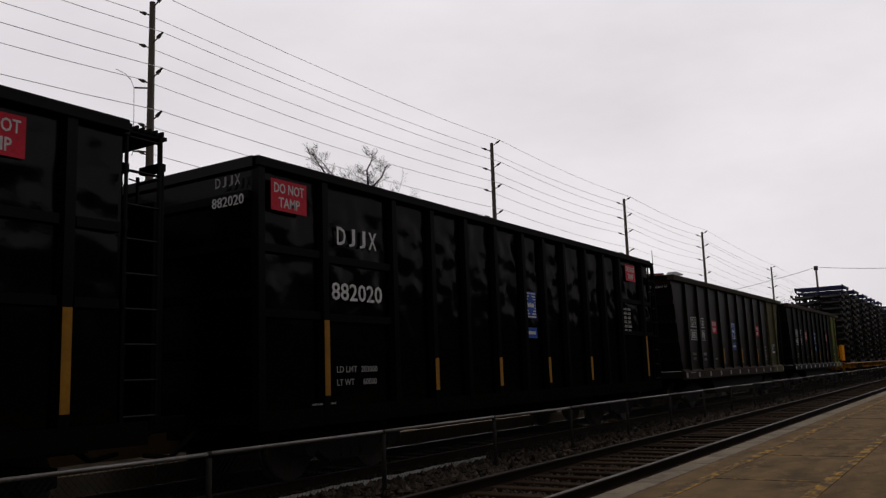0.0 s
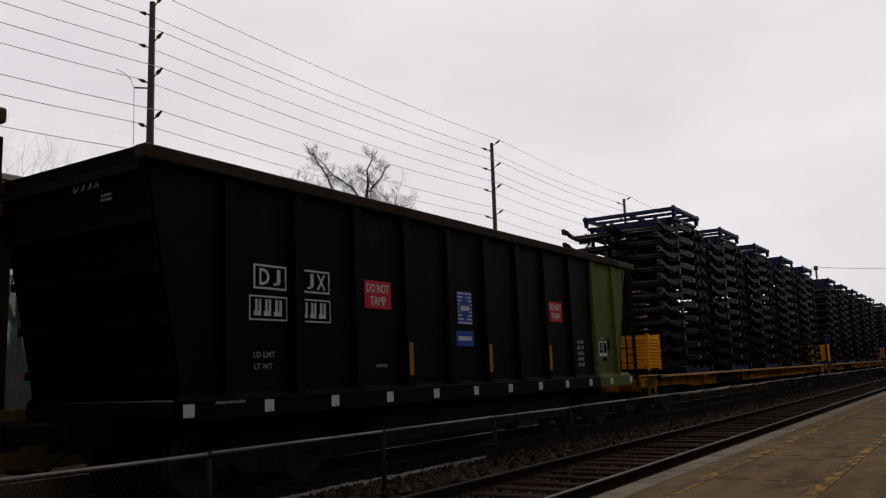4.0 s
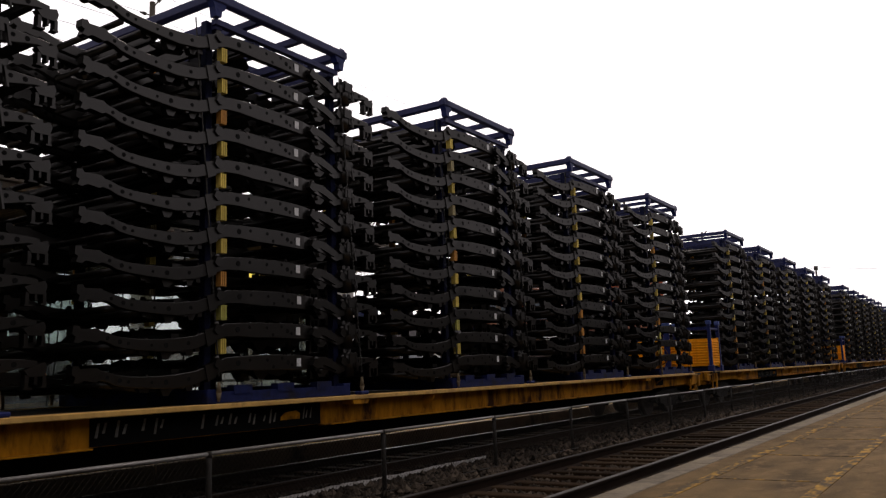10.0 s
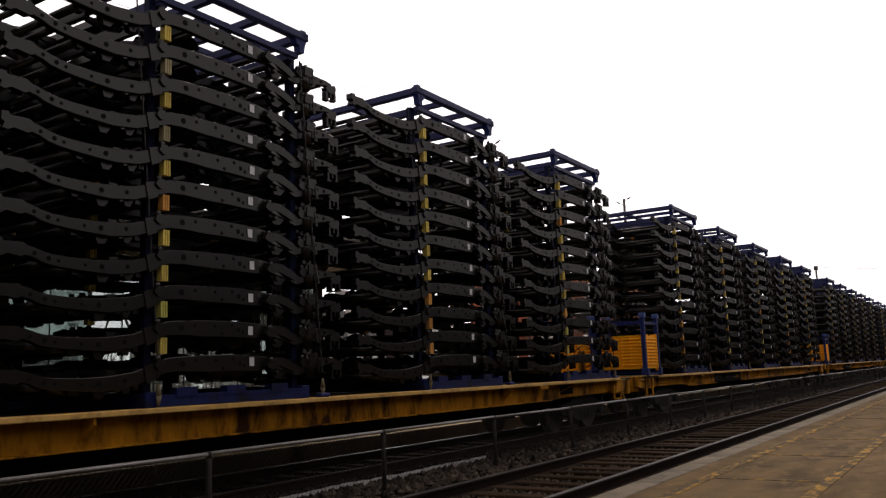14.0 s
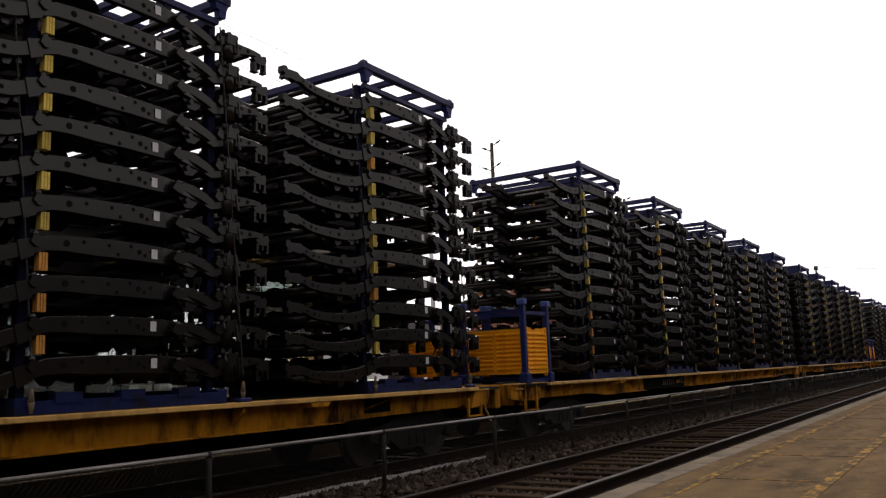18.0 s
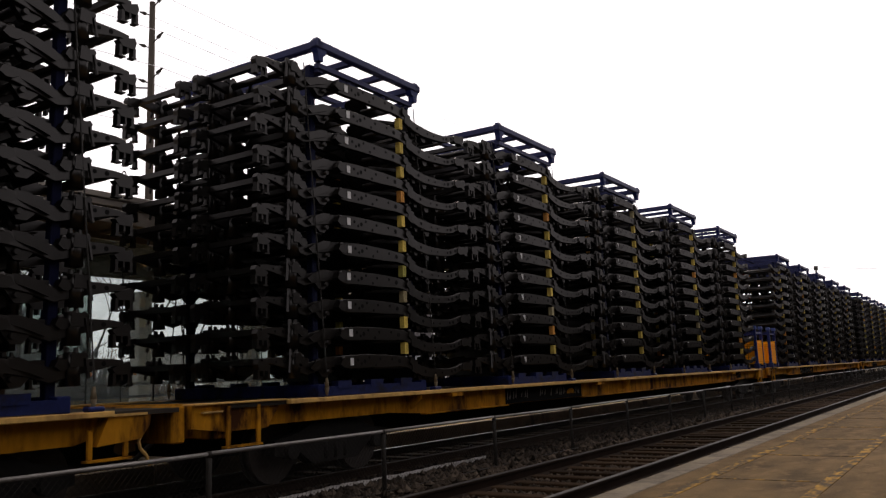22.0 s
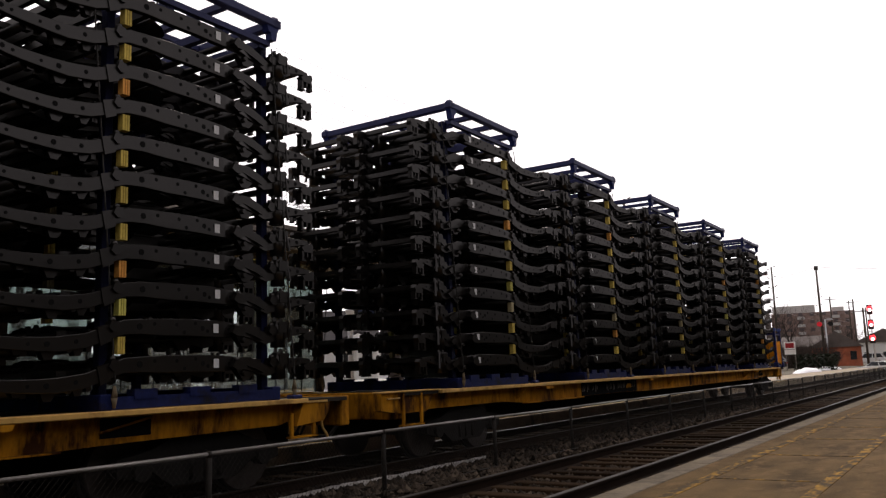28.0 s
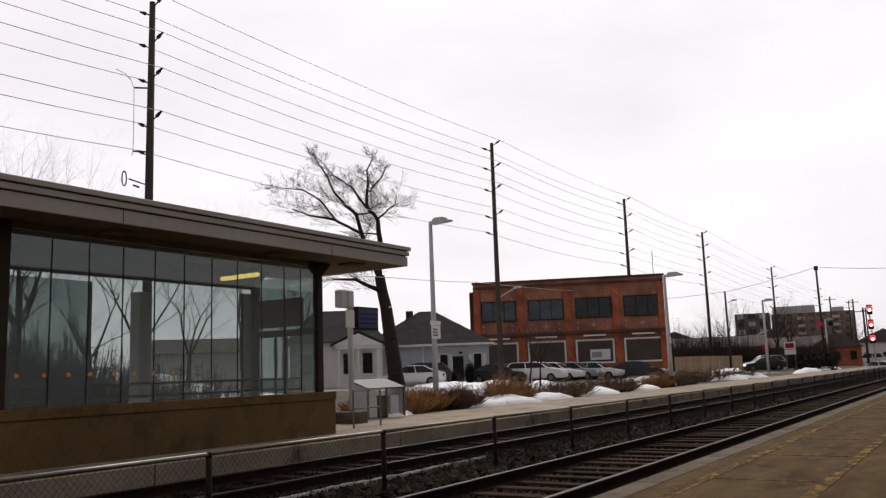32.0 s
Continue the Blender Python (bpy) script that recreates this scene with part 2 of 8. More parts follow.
M_CAP = mat("pale_blue_post_cap", (0.055, 0.085, 0.24), 0.6, big=3, small=30, var=0.25, bump=0.05)
M_STENCIL = mat("worn_sill_stencil", (0.15, 0.14, 0.125), 0.8, big=9, small=50, var=0.6, bump=0)
M_POLE = mat("weathered_pole_wood", (0.075, 0.062, 0.05), 0.9, big=1.2, small=25, var=0.35, stretch=(6, 6, 1))
M_WIRE = mat("grey_power_wire", (0.55, 0.53, 0.55), 0.6, var=0.1, bump=0)
M_ARM = mat("dark_pole_hardware", (0.06, 0.055, 0.05), 0.7, var=0.2, bump=0)
M_BARK = mat("dark_bark", (0.034, 0.026, 0.022), 0.95, big=2, small=20, var=0.4, bump=0.5)
M_TWIG = mat("grey_brown_twigs", (0.055, 0.044, 0.039), 0.95, var=0.25, bump=0)
M_DRYGRASS = mat("dry_rust_brown_grass", (0.29, 0.155, 0.060), 0.95, big=3, small=20, var=0.45, bump=0)
M_DRYSHRUB = mat("dry_brown_shrub", (0.14, 0.092, 0.062), 0.95, big=3, small=20, var=0.45, bump=0)
M_THICKET = mat("dark_grey_brown_thicket", (0.062, 0.048, 0.040), 0.95, big=3, small=20, var=0.45, bump=0)
M_EVERGREEN = mat("dark_evergreen_leaves", (0.016, 0.020, 0.012), 0.9, big=3, small=20, var=0.45, bump=0)


def brick_mat(name, c1, c2, mortar, scale=1.0):
    m = bpy.data.materials.new(name)
    m.use_nodes = True
    n, l = m.node_tree.nodes, m.node_tree.links
    b = n["Principled BSDF"]
    b.inputs["Roughness"].default_value = 0.9
    co, sep, comb, add, br = n.new("ShaderNodeTexCoord"), n.new("ShaderNodeSeparateXYZ"), n.new("ShaderNodeCombineXYZ"), n.new("ShaderNodeMath"), n.new("ShaderNodeTexBrick")
    l.new(co.outputs["Object"], sep.inputs[0])
    l.new(sep.outputs[0], add.inputs[0])
    l.new(sep.outputs[1], add.inputs[1])
    l.new(add.outputs[0], comb.inputs[0])
    l.new(sep.outputs[2], comb.inputs[1])
    l.new(comb.outputs[0], br.inputs["Vector"])
    br.inputs["Scale"].default_value = scale
    br.inputs["Brick Width"].default_value, br.inputs["Row Height"].default_value, br.inputs["Mortar Size"].default_value = 0.22, 0.075, 0.008
    br.inputs["Color1"].default_value, br.inputs["Color2"].default_value, br.inputs["Mortar"].default_value = (*c1, 1), (*c2, 1), (*mortar, 1)
    no = n.new("ShaderNodeTexNoise")
    no.inputs["Scale"].default_value = 0.7
    no.inputs["Detail"].default_value = 6
    l.new(co.outputs["Object"], no.inputs["Vector"])
    rg = n.new("ShaderNodeMapRange")
    rg.inputs["From Min"].default_value, rg.inputs["From Max"].default_value = 0.3, 0.7
    rg.inputs["To Min"].default_value, rg.inputs["To Max"].default_value = 0.6, 1.25
    l.new(no.outputs["Fac"], rg.inputs["Value"])
    mx = n.new("ShaderNodeMixRGB")
    mx.blend_type = "MULTIPLY"
    mx.inputs[0].default_value = 1
    l.new(br.outputs["Color"], mx.inputs[1])
    l.new(rg.outputs["Result"], mx.inputs[2])
    l.new(mx.outputs["Color"], b.inputs["Base Color"])
    return m


M_BRICK = brick_mat("red_brown_brick", (0.52, 0.130, 0.058), (0.36, 0.090, 0.042), (0.36, 0.15, 0.09))
M_BRICKDARK = brick_mat("dark_red_brick", (0.13, 0.048, 0.034), (0.10, 0.036, 0.026), (0.11, 0.06, 0.045))
M_APT = brick_mat("far_apartment_brick", (0.29, 0.15, 0.125), (0.25, 0.13, 0.11), (0.28, 0.19, 0.165))
M_APTDARK = mat("far_dark_apartment_wall", (0.15, 0.13, 0.12), 0.9, big=0.2, small=2, var=0.2)
M_APTGREY = mat("far_grey_penthouse_wall", (0.55, 0.53, 0.51), 0.9, big=0.2, small=2, var=0.12)
M_SIDING_GREY = mat("grey_house_siding", (0.50, 0.51, 0.54), 0.8, big=0.8, small=10, var=0.1, bump=0.1)
M_SIDING_WHITE = mat("white_house_siding", (0.80, 0.79, 0.76), 0.8, big=0.8, small=10, var=0.1, bump=0.1)
M_TRIMWHITE = mat("white_painted_trim", (0.80, 0.79, 0.76), 0.6, big=2, small=15, var=0.1, bump=0.02)
M_ROOF = mat("dark_shingle_roof", (0.045, 0.040, 0.042), 0.9, big=1.5, small=9, var=0.35, bump=0.4)
# paler than M_ROOF: the haze of distance is put into the colour
M_FARROOF = mat("haze_paled_brown_far_roof", (0.12, 0.10, 0.092), 0.9, big=0.6, small=4, var=0.3)
M_FARWIN = mat("dull_far_window", (0.12, 0.10, 0.10), 0.4, var=0.3, bump=0)
# snow colour lowered to carry the shade of the passing train
M_SHADEDSNOW = mat("train_shaded_thin_snow", (0.30, 0.28, 0.265), 0.8, big=3, small=20, var=0.25, bump=0.4, stain=(0.16, 0.14, 0.12), stain_at=0.58)
M_BLOCKWALL = mat("dark_light_blocking_wall", (0.032, 0.031, 0.029), 0.9, spec=0.05, big=0.5, small=10, var=0.3)
M_WINDARK = mat("dark_window_glass", (0.012, 0.014, 0.017), 0.12, big=0.7, small=4, var=0.5, bump=0, spec=0.5)
M_WINBLUE = mat("blue_grey_window_glass", (0.05, 0.068, 0.085), 0.12, big=0.8, small=5, var=0.5, bump=0, spec=0.5)
M_SIGNDARK = mat("dark_signboard", (0.095, 0.075, 0.068), 0.8, big=1, small=10, var=0.2)
M_WOODFENCE = mat("pale_board_fence", (0.50, 0.38, 0.26), 0.85, big=1, small=12, var=0.2, per_object=0.15, stretch=(4, 4, 1))
M_CARWHITE = mat("white_car_paint", (0.80, 0.80, 0.80), 0.3, big=1, small=6, var=0.05, bump=0, spec=0.5)
M_CARSILVER = mat("silver_car_paint", (0.33, 0.34, 0.35), 0.3, metal=0.3, big=1, small=6, var=0.06, bump=0, spec=0.5)
M_CARDARK = mat("dark_car_paint", (0.02, 0.021, 0.024), 0.3, big=1, small=6, var=0.1, bump=0, spec=0.5)
M_TYRE = mat("black_tyre_rubber", (0.014, 0.014, 0.014), 0.9, var=0.2)
M_LAMPRED = glow("lit_red_lamp", (1.0, 0.03, 0.04), 1.6)
M_LAMPWHITE = glow("bright_red_lamp_core", (1.0, 0.55, 0.55), 4.0)
M_LAMPDIM = glow("small_red_lamp", (0.5, 0.02, 0.03), 0.22)
M_TUBE = glow("lit_yellow_fluorescent_tube", (1.0, 0.72, 0.13), 1.6)
M_HEADLAMP = glow("lit_headlamp", (1.0, 0.95, 0.85), 3.0)
M_STOP = mat("red_sign_face", (0.30, 0.025, 0.03), 0.6, var=0.1, bump=0)
M_SCREEN = mat("dark_blue_display_screen", (0.030, 0.045, 0.10), 0.3, big=3, small=20, var=0.3, bump=0, spec=0.5)
M_GLASS = glass("shelter_glass", (0.72, 0.77, 0.76), alpha=0.9, haze=0.13)
M_GLASSDARK = glass("tinted_shelter_glass", (0.50, 0.56, 0.54))
M_REDTAIL = mat("red_tail_lamp", (0.25, 0.01, 0.012), 0.3, var=0.1, bump=0)
M_ORANGEDOT = mat("orange_warning_dot", (0.85, 0.33, 0.12), 0.6, var=0.1, bump=0)


# ---- shape helpers ----
def box(bm, x0, x1, y0, y1, z0, z1, bevel=0.0, mi=0):
    v = [bm.verts.new(p) for p in ((x0, y0, z0), (x1, y0, z0), (x1, y1, z0), (x0, y1, z0), (x0, y0, z1), (x1, y0, z1), (x1, y1, z1), (x0, y1, z1))]
    f = [bm.faces.new([v[i] for i in q]) for q in ((3, 2, 1, 0), (4, 5, 6, 7), (0, 1, 5, 4), (1, 2, 6, 5), (2, 3, 7, 6), (3, 0, 4, 7))]
    for a in f:
        a.material_index = mi
    if bevel:
        es = list({e for a in f for e in a.edges})
        bmesh.ops.bevel(bm, geom=es, offset=bevel, segments=1, affect="EDGES", profile=0.5)
    return f


def tube(bm, p, q, r0, r1=None, n=8, mi=0, caps=True):
    p, q = Vector(p), Vector(q)
    r1 = r0 if r1 is None else r1
    d = (q - p).normalized()
    a = d.cross(Vector((0, 0, 1)) if abs(d.z) < 0.9 else Vector((1, 0, 0))).normalized()
    b = d.cross(a)
    ring = []
    for c, r in ((p, r0), (q, r1)):
        ring.append([bm.verts.new(c + (a * math.cos(2 * math.pi * i / n) + b * math.sin(2 * math.pi * i / n)) * r) for i in range(n)])
    for i in range(n):
        f = bm.faces.new((ring[0][i], ring[0][(i + 1) % n], ring[1][(i + 1) % n], ring[1][i]))
        f.smooth, f.material_index = n > 6, mi
    if caps:
        bm.faces.new(ring[0][::-1]).material_index = mi
        bm.faces.new(ring[1]).material_index = mi


def slab(bm, outline, axis, a0, a1, mi=0):
    """A flat outline of (u, v) pushed along an axis: x takes (y, z), y takes (x, z), z takes (x, y)."""
    def at(u, v, a):
        return {"x": (a, u, v), "y": (u, a, v), "z": (u, v, a)}[axis]
    lo, hi = [bm.verts.new(at(u, v, a0)) for u, v in outline], [bm.verts.new(at(u, v, a1)) for u, v in outline]
    n = len(outline)
    fs = [bm.faces.new(lo), bm.faces.new(hi[::-1])] + [bm.faces.new((lo[i], hi[i], hi[(i + 1) % n], lo[(i + 1) % n])) for i in range(n)]
    for f in fs:
        f.material_index = mi


def sweep(bm, rows, thick, mi=0, chamfer=0.006):
    """A bent box rail with softened edges: rows of (y, x, z, height)."""
    rings = []
    t = thick / 2
    for y, x, z, h in rows:
        g = h / 2
        c = min(chamfer, g * 0.4)
        rings.append([bm.verts.new((x + u, y, z + w)) for u, w in ((-t, -g + c), (-t + c, -g), (t - c, -g), (t, -g + c), (t, g - c), (t - c, g), (-t + c, g), (-t, g - c))])
    for a, b in zip(rings, rings[1:]):
        for i in range(8):
            bm.faces.new((a[i], a[(i + 1) % 8], b[(i + 1) % 8], b[i])).material_index = mi
    bm.faces.new(rings[0][::-1]).material_index = mi
    bm.faces.new(rings[-1]).material_index = mi


def mesh_of(name, bm, *mats):
    bmesh.ops.recalc_face_normals(bm, faces=bm.faces)
    me = bpy.data.meshes.new(name)
    bm.to_mesh(me)
    bm.free()
    for m in mats:
        me.materials.append(m)
    return me


def place(name, me, parent=None, m=None, label=""):
    ob = new(name, me)
    ob.parent = parent
    if m is not None:
        ob.matrix_basis = m
    return tagged(ob, label)


def part(name, bm, material, parent, label="", m=None):
    mats = material if isinstance(material, tuple) else (material,)
    return place(name, mesh_of(name, bm, *mats), parent, m, label)


def boxpart(name, dims, material, parent, label="", bevel=0.0, m=None):
    bm = bmesh.new()
    box(bm, *dims, bevel=bevel)
    return part(name, bm, material, parent, label, m)


def thing(name, label, category, m=None, group="", kind=""):
    ob = new(name)
    ob.empty_display_size = 0.2
    if m is not None:
        ob.matrix_basis = m
    return tagged(ob, label, category, group, kind)


def lone(name, bm, material, label, category, m=None, group="", kind=""):
    ob = part(name, bm, material, None, "", m)
    return tagged(ob, label, category, group, kind)


# reading plane of a car's platform side: text runs along +y, faces +x
def side(x, y, z):
    return Matrix(((0, 0, 1, x), (1, 0, 0, y), (0, 1, 0, z), (0, 0, 0, 1)))


def end_face(x, y, z):
    """Faces -y, text runs along +x."""
    return Matrix(((1, 0, 0, x), (0, 0, -1, y), (0, 1, 0, z), (0, 0, 0, 1)))


def text_mesh(words, width, height, material):
    c = bpy.data.curves.new("lettering", "FONT")
    c.body = words
    c.align_x, c.align_y = "CENTER", "CENTER"
    c.extrude = 0.002
    c.offset = 0.013
    c.resolution_u = 2
    ob = bpy.data.objects.new("lettering", c)
    me = bpy.data.meshes.new_from_object(ob)
    bpy.data.objects.remove(ob)
    v = np.zeros(len(me.vertices) * 3)
    me.vertices.foreach_get("co", v)
    v = v.reshape(-1, 3)
    lo, hi = v.min(0), v.max(0)
    v[:, 0] = (v[:, 0] - (lo[0] + hi[0]) / 2) * width / (hi[0] - lo[0])
    v[:, 1] = (v[:, 1] - (lo[1] + hi[1]) / 2) * height / (hi[1] - lo[1])
    me.vertices.foreach_set("co", v.ravel())
    me.materials.clear()
    me.materials.append(material)
    return me


def lettering(words, width, height, material, parent, m):
    return place("lettering", text_mesh(words, width, height, material), parent, m)


def spaced_lettering(words, width, height, material, parent, m):
    """Capital letters of one height, each set by itself."""
    step = width / len(words)
    for i, c in enumerate(words):
        at = m @ Matrix.Translation(((i - (len(words) - 1) / 2) * step, 0, 0))
        place("letter", text_mesh(c, step * (0.58 if c == "J" else 0.8), height, material), parent, at)


def panel(name, parent, m, w, h, material, label="", t=0.008):
    """A thin plate in the reading plane, centred."""
    return boxpart(name, (-w / 2, w / 2, -h / 2, h / 2, 0, t), material, parent, label, m=m)


def bars(parent, m, w, h, rows, material, cols=1, fill=0.62, seed=1):
    """Unreadable small writing as plain bars with a broken upper edge, one for each word."""
    rnd = random.Random(seed)
    for r in range(rows):
        z1 = h / 2 - r * h / rows
        z0 = z1 - h / rows * fill
        for c in range(cols):
            x0 = -w / 2 + c * w / cols
            x1 = x0 + w / cols * rnd.uniform(0.68, 0.9)
            n = max(2, int((x1 - x0) / max(0.045, (z1 - z0) * 0.75)))
            zb = z0 + (z1 - z0) * 0.28
            out = [(x0, z0), (x1, z0)]
            for i in range(n, 0, -1):
                xa, xb = x0 + (x1 - x0) * i / n, x0 + (x1 - x0) * (i - 0.62) / n
                top = z1 - (z1 - z0) * rnd.choice((0, 0, 0.15))
                out += [(xa, top), (xb, top), (xb, zb)] + ([(x0 + (x1 - x0) * (i - 1) / n, zb)] if i > 1 else [(x0, zb)])
            bm = bmesh.new()
            slab(bm, out, "z", 0, 0.003)
            part("stencil_bar", bm, material, parent, m=m)


# ---- where the train is ----
TRACK = -8.636


def run(t):
    """Metres that the train has gone, quickening a little."""
    return 8.36 * t + 0.0133 * max(0.0, t - 8.0) ** 2


MOVING = []


def rolls(ob, start, x=TRACK, z=0.0):
    MOVING.append((ob, start, x, z))
    ob.matrix_basis = pose(x, start, z)
    return ob


# ---- ground, tracks, platforms ----
def land(x, y):
    """Height of the ground."""
    if x > -14.3:
        return -0.55 if x < 12 else 0.05
    d = -14.3 - x
    z = 0.12 + 0.30 * min(d / 14, 1) + 0.25 * min(max(d - 14, 0) / 30, 1) + 0.3 * min(max(d - 44, 0) / 60, 1)
    return z + 0.03 * noise.noise(Vector((x * 0.4, y * 0.4, 0)))


bm = bmesh.new()
gx = [-1500, -600, -250, -120, -90, -70, -60] + [-55 + 1.5 * i for i in range(27)] + [-14.32, -14.28, -3, 11.9, 12.1, 60, 300, 1500]
gy = [-1500, -400, -120, -60, -30, -15] + [-6 + 3 * i for i in range(44)] + [140, 170, 220, 300, 420, 700, 1200, 2500]
vs = [[bm.verts.new((x, y, land(x, y))) for y in gy] for x in gx]
for i in range(len(gx) - 1):
    for j in range(len(gy) - 1):
        bm.faces.new((vs[i][j], vs[i + 1][j], vs[i + 1][j + 1], vs[i][j + 1])).smooth = True
lone("ground", bm, M_GROUND, "bare brown winter ground with dead grass", "ground", kind="structure")

NEAR = -4.795
bm = bmesh.new()
prof = [(-10.32, -0.5), (-10.32, -0.28), (-10.0, -0.17), (-7.3, -0.15), (-6.9, -0.18), (-6.5, -0.10), (-6.15, -0.14), (-5.85, -0.22), (-4.8, -0.23), (-3.75, -0.24), (-3.5, -0.26), (-3.2, -0.3), (-3.2, -0.5)]
ny = 140
rows = [[bm.verts.new((x, y, z + 0.025 * noise.noise(Vector((x * 2, y * 1.3, 3))))) for x, z in prof] for y in [-12 + 1.4 * k for k in range(ny)] + [260, 420, 700]]
for a, b in zip(rows, rows[1:]):
    for i in range(len(prof) - 1):
        bm.faces.new((a[i], b[i], b[i + 1], a[i + 1])).smooth = True
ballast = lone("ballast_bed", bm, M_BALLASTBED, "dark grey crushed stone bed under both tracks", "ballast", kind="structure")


def stones(name, n, xr, yr, size, seed, zf, stone=None):
    rs = np.random.RandomState(seed)
    x = rs.uniform(xr[0], xr[1], n)
    y = yr[0] + (yr[1] - yr[0]) * rs.uniform(0, 1, n) ** 1.6
    s = rs.uniform(size[0], size[1], n)
    base = np.array([(1, 0, 0), (-1, 0, 0), (0, 1, 0), (0, -1, 0), (0, 0, 0.8), (0, 0, -0.8)], float)
    tri = np.array([(0, 2, 4), (2, 1, 4), (1, 3, 4), (3, 0, 4), (2, 0, 5), (1, 2, 5), (3, 1, 5), (0, 3, 5)])
    ang = rs.uniform(0, 6.28, n)
    j = rs.uniform(0.6, 1.35, (n, 6, 1))
    v = base[None] * j * s[:, None, None]
    c, q = np.cos(ang)[:, None], np.sin(ang)[:, None]
    vx, vy = v[..., 0] * c - v[..., 1] * q, v[..., 0] * q + v[..., 1] * c
    z = np.interp(x, [p[0] for p in prof[1:-1]], [p[1] for p in prof[1:-1]]) + zf
    v = np.stack([vx + x[:, None], vy + y[:, None], v[..., 2] + z[:, None]], -1).reshape(-1, 3)
    f = (tri[None] + 6 * np.arange(n)[:, None, None]).reshape(-1, 3)
    me = bpy.data.meshes.new(name)
    me.from_pydata(v.tolist(), [], f.tolist())
    me.materials.append(stone or M_BALLAST)
    ob = place(name, me, ballast)
    return tagged(ob, kind="stuff")


stones("ballast_stones", 7000, (-7.9, -6.9), (3, 60), (0.02, 0.055), 3, 0.015, M_BALLASTSHADE)
stones("ballast_stones", 11000, (-6.9, -5.6), (3, 60), (0.02, 0.055), 13, 0.015)
stones("ballast_stones", 16000, (-5.6, -3.3), (3, 60), (0.022, 0.05), 4, 0.05)
stones("ballast_stones", 6000, (-10.2, -7.9), (3, 60), (0.02, 0.05), 5, 0.015, M_BALLASTSHADE)
stones("ballast_stones", 1800, (-7.2, -6.0), (3, 45), (0.045, 0.085), 7, 0.03)


def rail_section(x):
    bm = bmesh.new()
    out = [(-0.07, -0.17), (0.07, -0.17), (0.07, -0.155), (0.012, -0.13), (0.012, -0.045), (0.036, -0.035), (0.036, -0.008), (0.03, 0.0), (-0.03, 0.0), (-0.036, -0.008), (-0.036, -0.035), (-0.012, -0.045), (-0.012, -0.13), (-0.07, -0.155)]
    lo, hi = [bm.verts.new((x + u, -12, w)) for u, w in out], [bm.verts.new((x + u, 420, w)) for u, w in out]
    n = len(out)
    for i in range(n):
        f = bm.faces.new((lo[i], hi[i], hi[(i + 1) % n], lo[(i + 1) % n]))
        f.material_index = 1 if i in (6, 7, 8) else 0
    return bm


def track(name, cx, label, first, count):
    tr = thing(name, label, "track", kind="structure")
    for s in (0.7535, -0.7535):
        part("rail", rail_section(cx + s), (M_RAIL, M_RAILTOP), tr, "rusty rail with a polished head")
    return tr, cx, first, count


TRACKS = [track("railway_track", NEAR, "empty track with polished rails and weathered wooden ties", 3.4, 200),
          track("railway_track", TRACK, "track under the passing freight train", 2.2, 120)]

# platform where the camera stands
bm = bmesh.new()
box(bm, -2.86, 12, -42, 200, -0.5, 0.168)
lone("platform", bm, M_PLAT, "worn brown paved station platform with faded yellow markings", "platform", kind="structure")
coping = thing("platform_coping", "pale worn concrete edge strip of the platform", "platform edge", kind="structure")
for k in range(46):
    boxpart("coping_slab", (-3.146, -2.862, -6 + 4 * k + 0.006, -2 + 4 * k - 0.006, -0.5, 0.172), M_COPING, coping, bevel=0.012)
paint = thing("platform_marking", "faded yellow safety lines painted on the platform", "road marking", kind="structure")
rnd = random.Random(4)


def painted(x0, x1, y0, y1):
    bm = bmesh.new()
    box(bm, x0, x1, y0, y1, 0.165, 0.172)
    part("painted_line", bm, M_YELLOW, paint)


for k in range(38):
    y = 2 + 4 * k
    painted(-2.61, -2.49, y, y + 3.995)
    painted(-1.48, -1.36, y, y + 3.995)
for k in range(30):
    y = 6.4 + 2.35 * k
    painted(-2.485, -1.485, y, y + 0.06)

# far platform with its edge, tactile strip and shelter
bm = bmesh.new()
box(bm, -14.3, -10.32, -30, 150, -0.5, 0.16)
lone("platform", bm, M_CONC, "grey concrete far platform", "platform", kind="structure")
edge = thing("platform_coping", "grey concrete face panels of the far platform edge", "platform edge", kind="structure")
for k in range(50):
    boxpart("edge_panel", (-10.318, -10.24, -10 + 3 * k + 0.012, -7 + 3 * k - 0.012, -0.5, 0.168), M_CONC, edge, bevel=0.008)
bm = bmesh.new()
for k in range(50):
    box(bm, -10.98, -10.36, -10 + 3 * k + 0.01, -7 + 3 * k - 0.01, 0.15, 0.172)
for k in range(260):
    for i in range(4):
        box(bm, -10.9 + 0.14 * i, -10.86 + 0.14 * i, 4 + 0.14 * k, 4.05 + 0.14 * k, 0.17, 0.18)
lone("tactile_strip", bm, M_TACTILE, "worn yellow tactile strip along the platform edge", "tactile paving", kind="structure")

# chain-link fence between the tracks
FX, FZ = -6.386, 0.636
fence = thing("chain_link_fence", "low grey chain-link fence between the two tracks", "fence")
bm = bmesh.new()
tube(bm, (0, 0, -0.25), (0, 0, FZ - 0.01), 0.03, n=8)
tube(bm, (0, 0, FZ - 0.035), (0, 0, FZ + 0.022), 0.034, 0.026, n=8)
post_me = mesh_of("post", bm, M_FENCE)
for k in range(-2, 36):
    place("post", post_me, fence, pose(FX, 5.608 + 2.762 * k, 0))
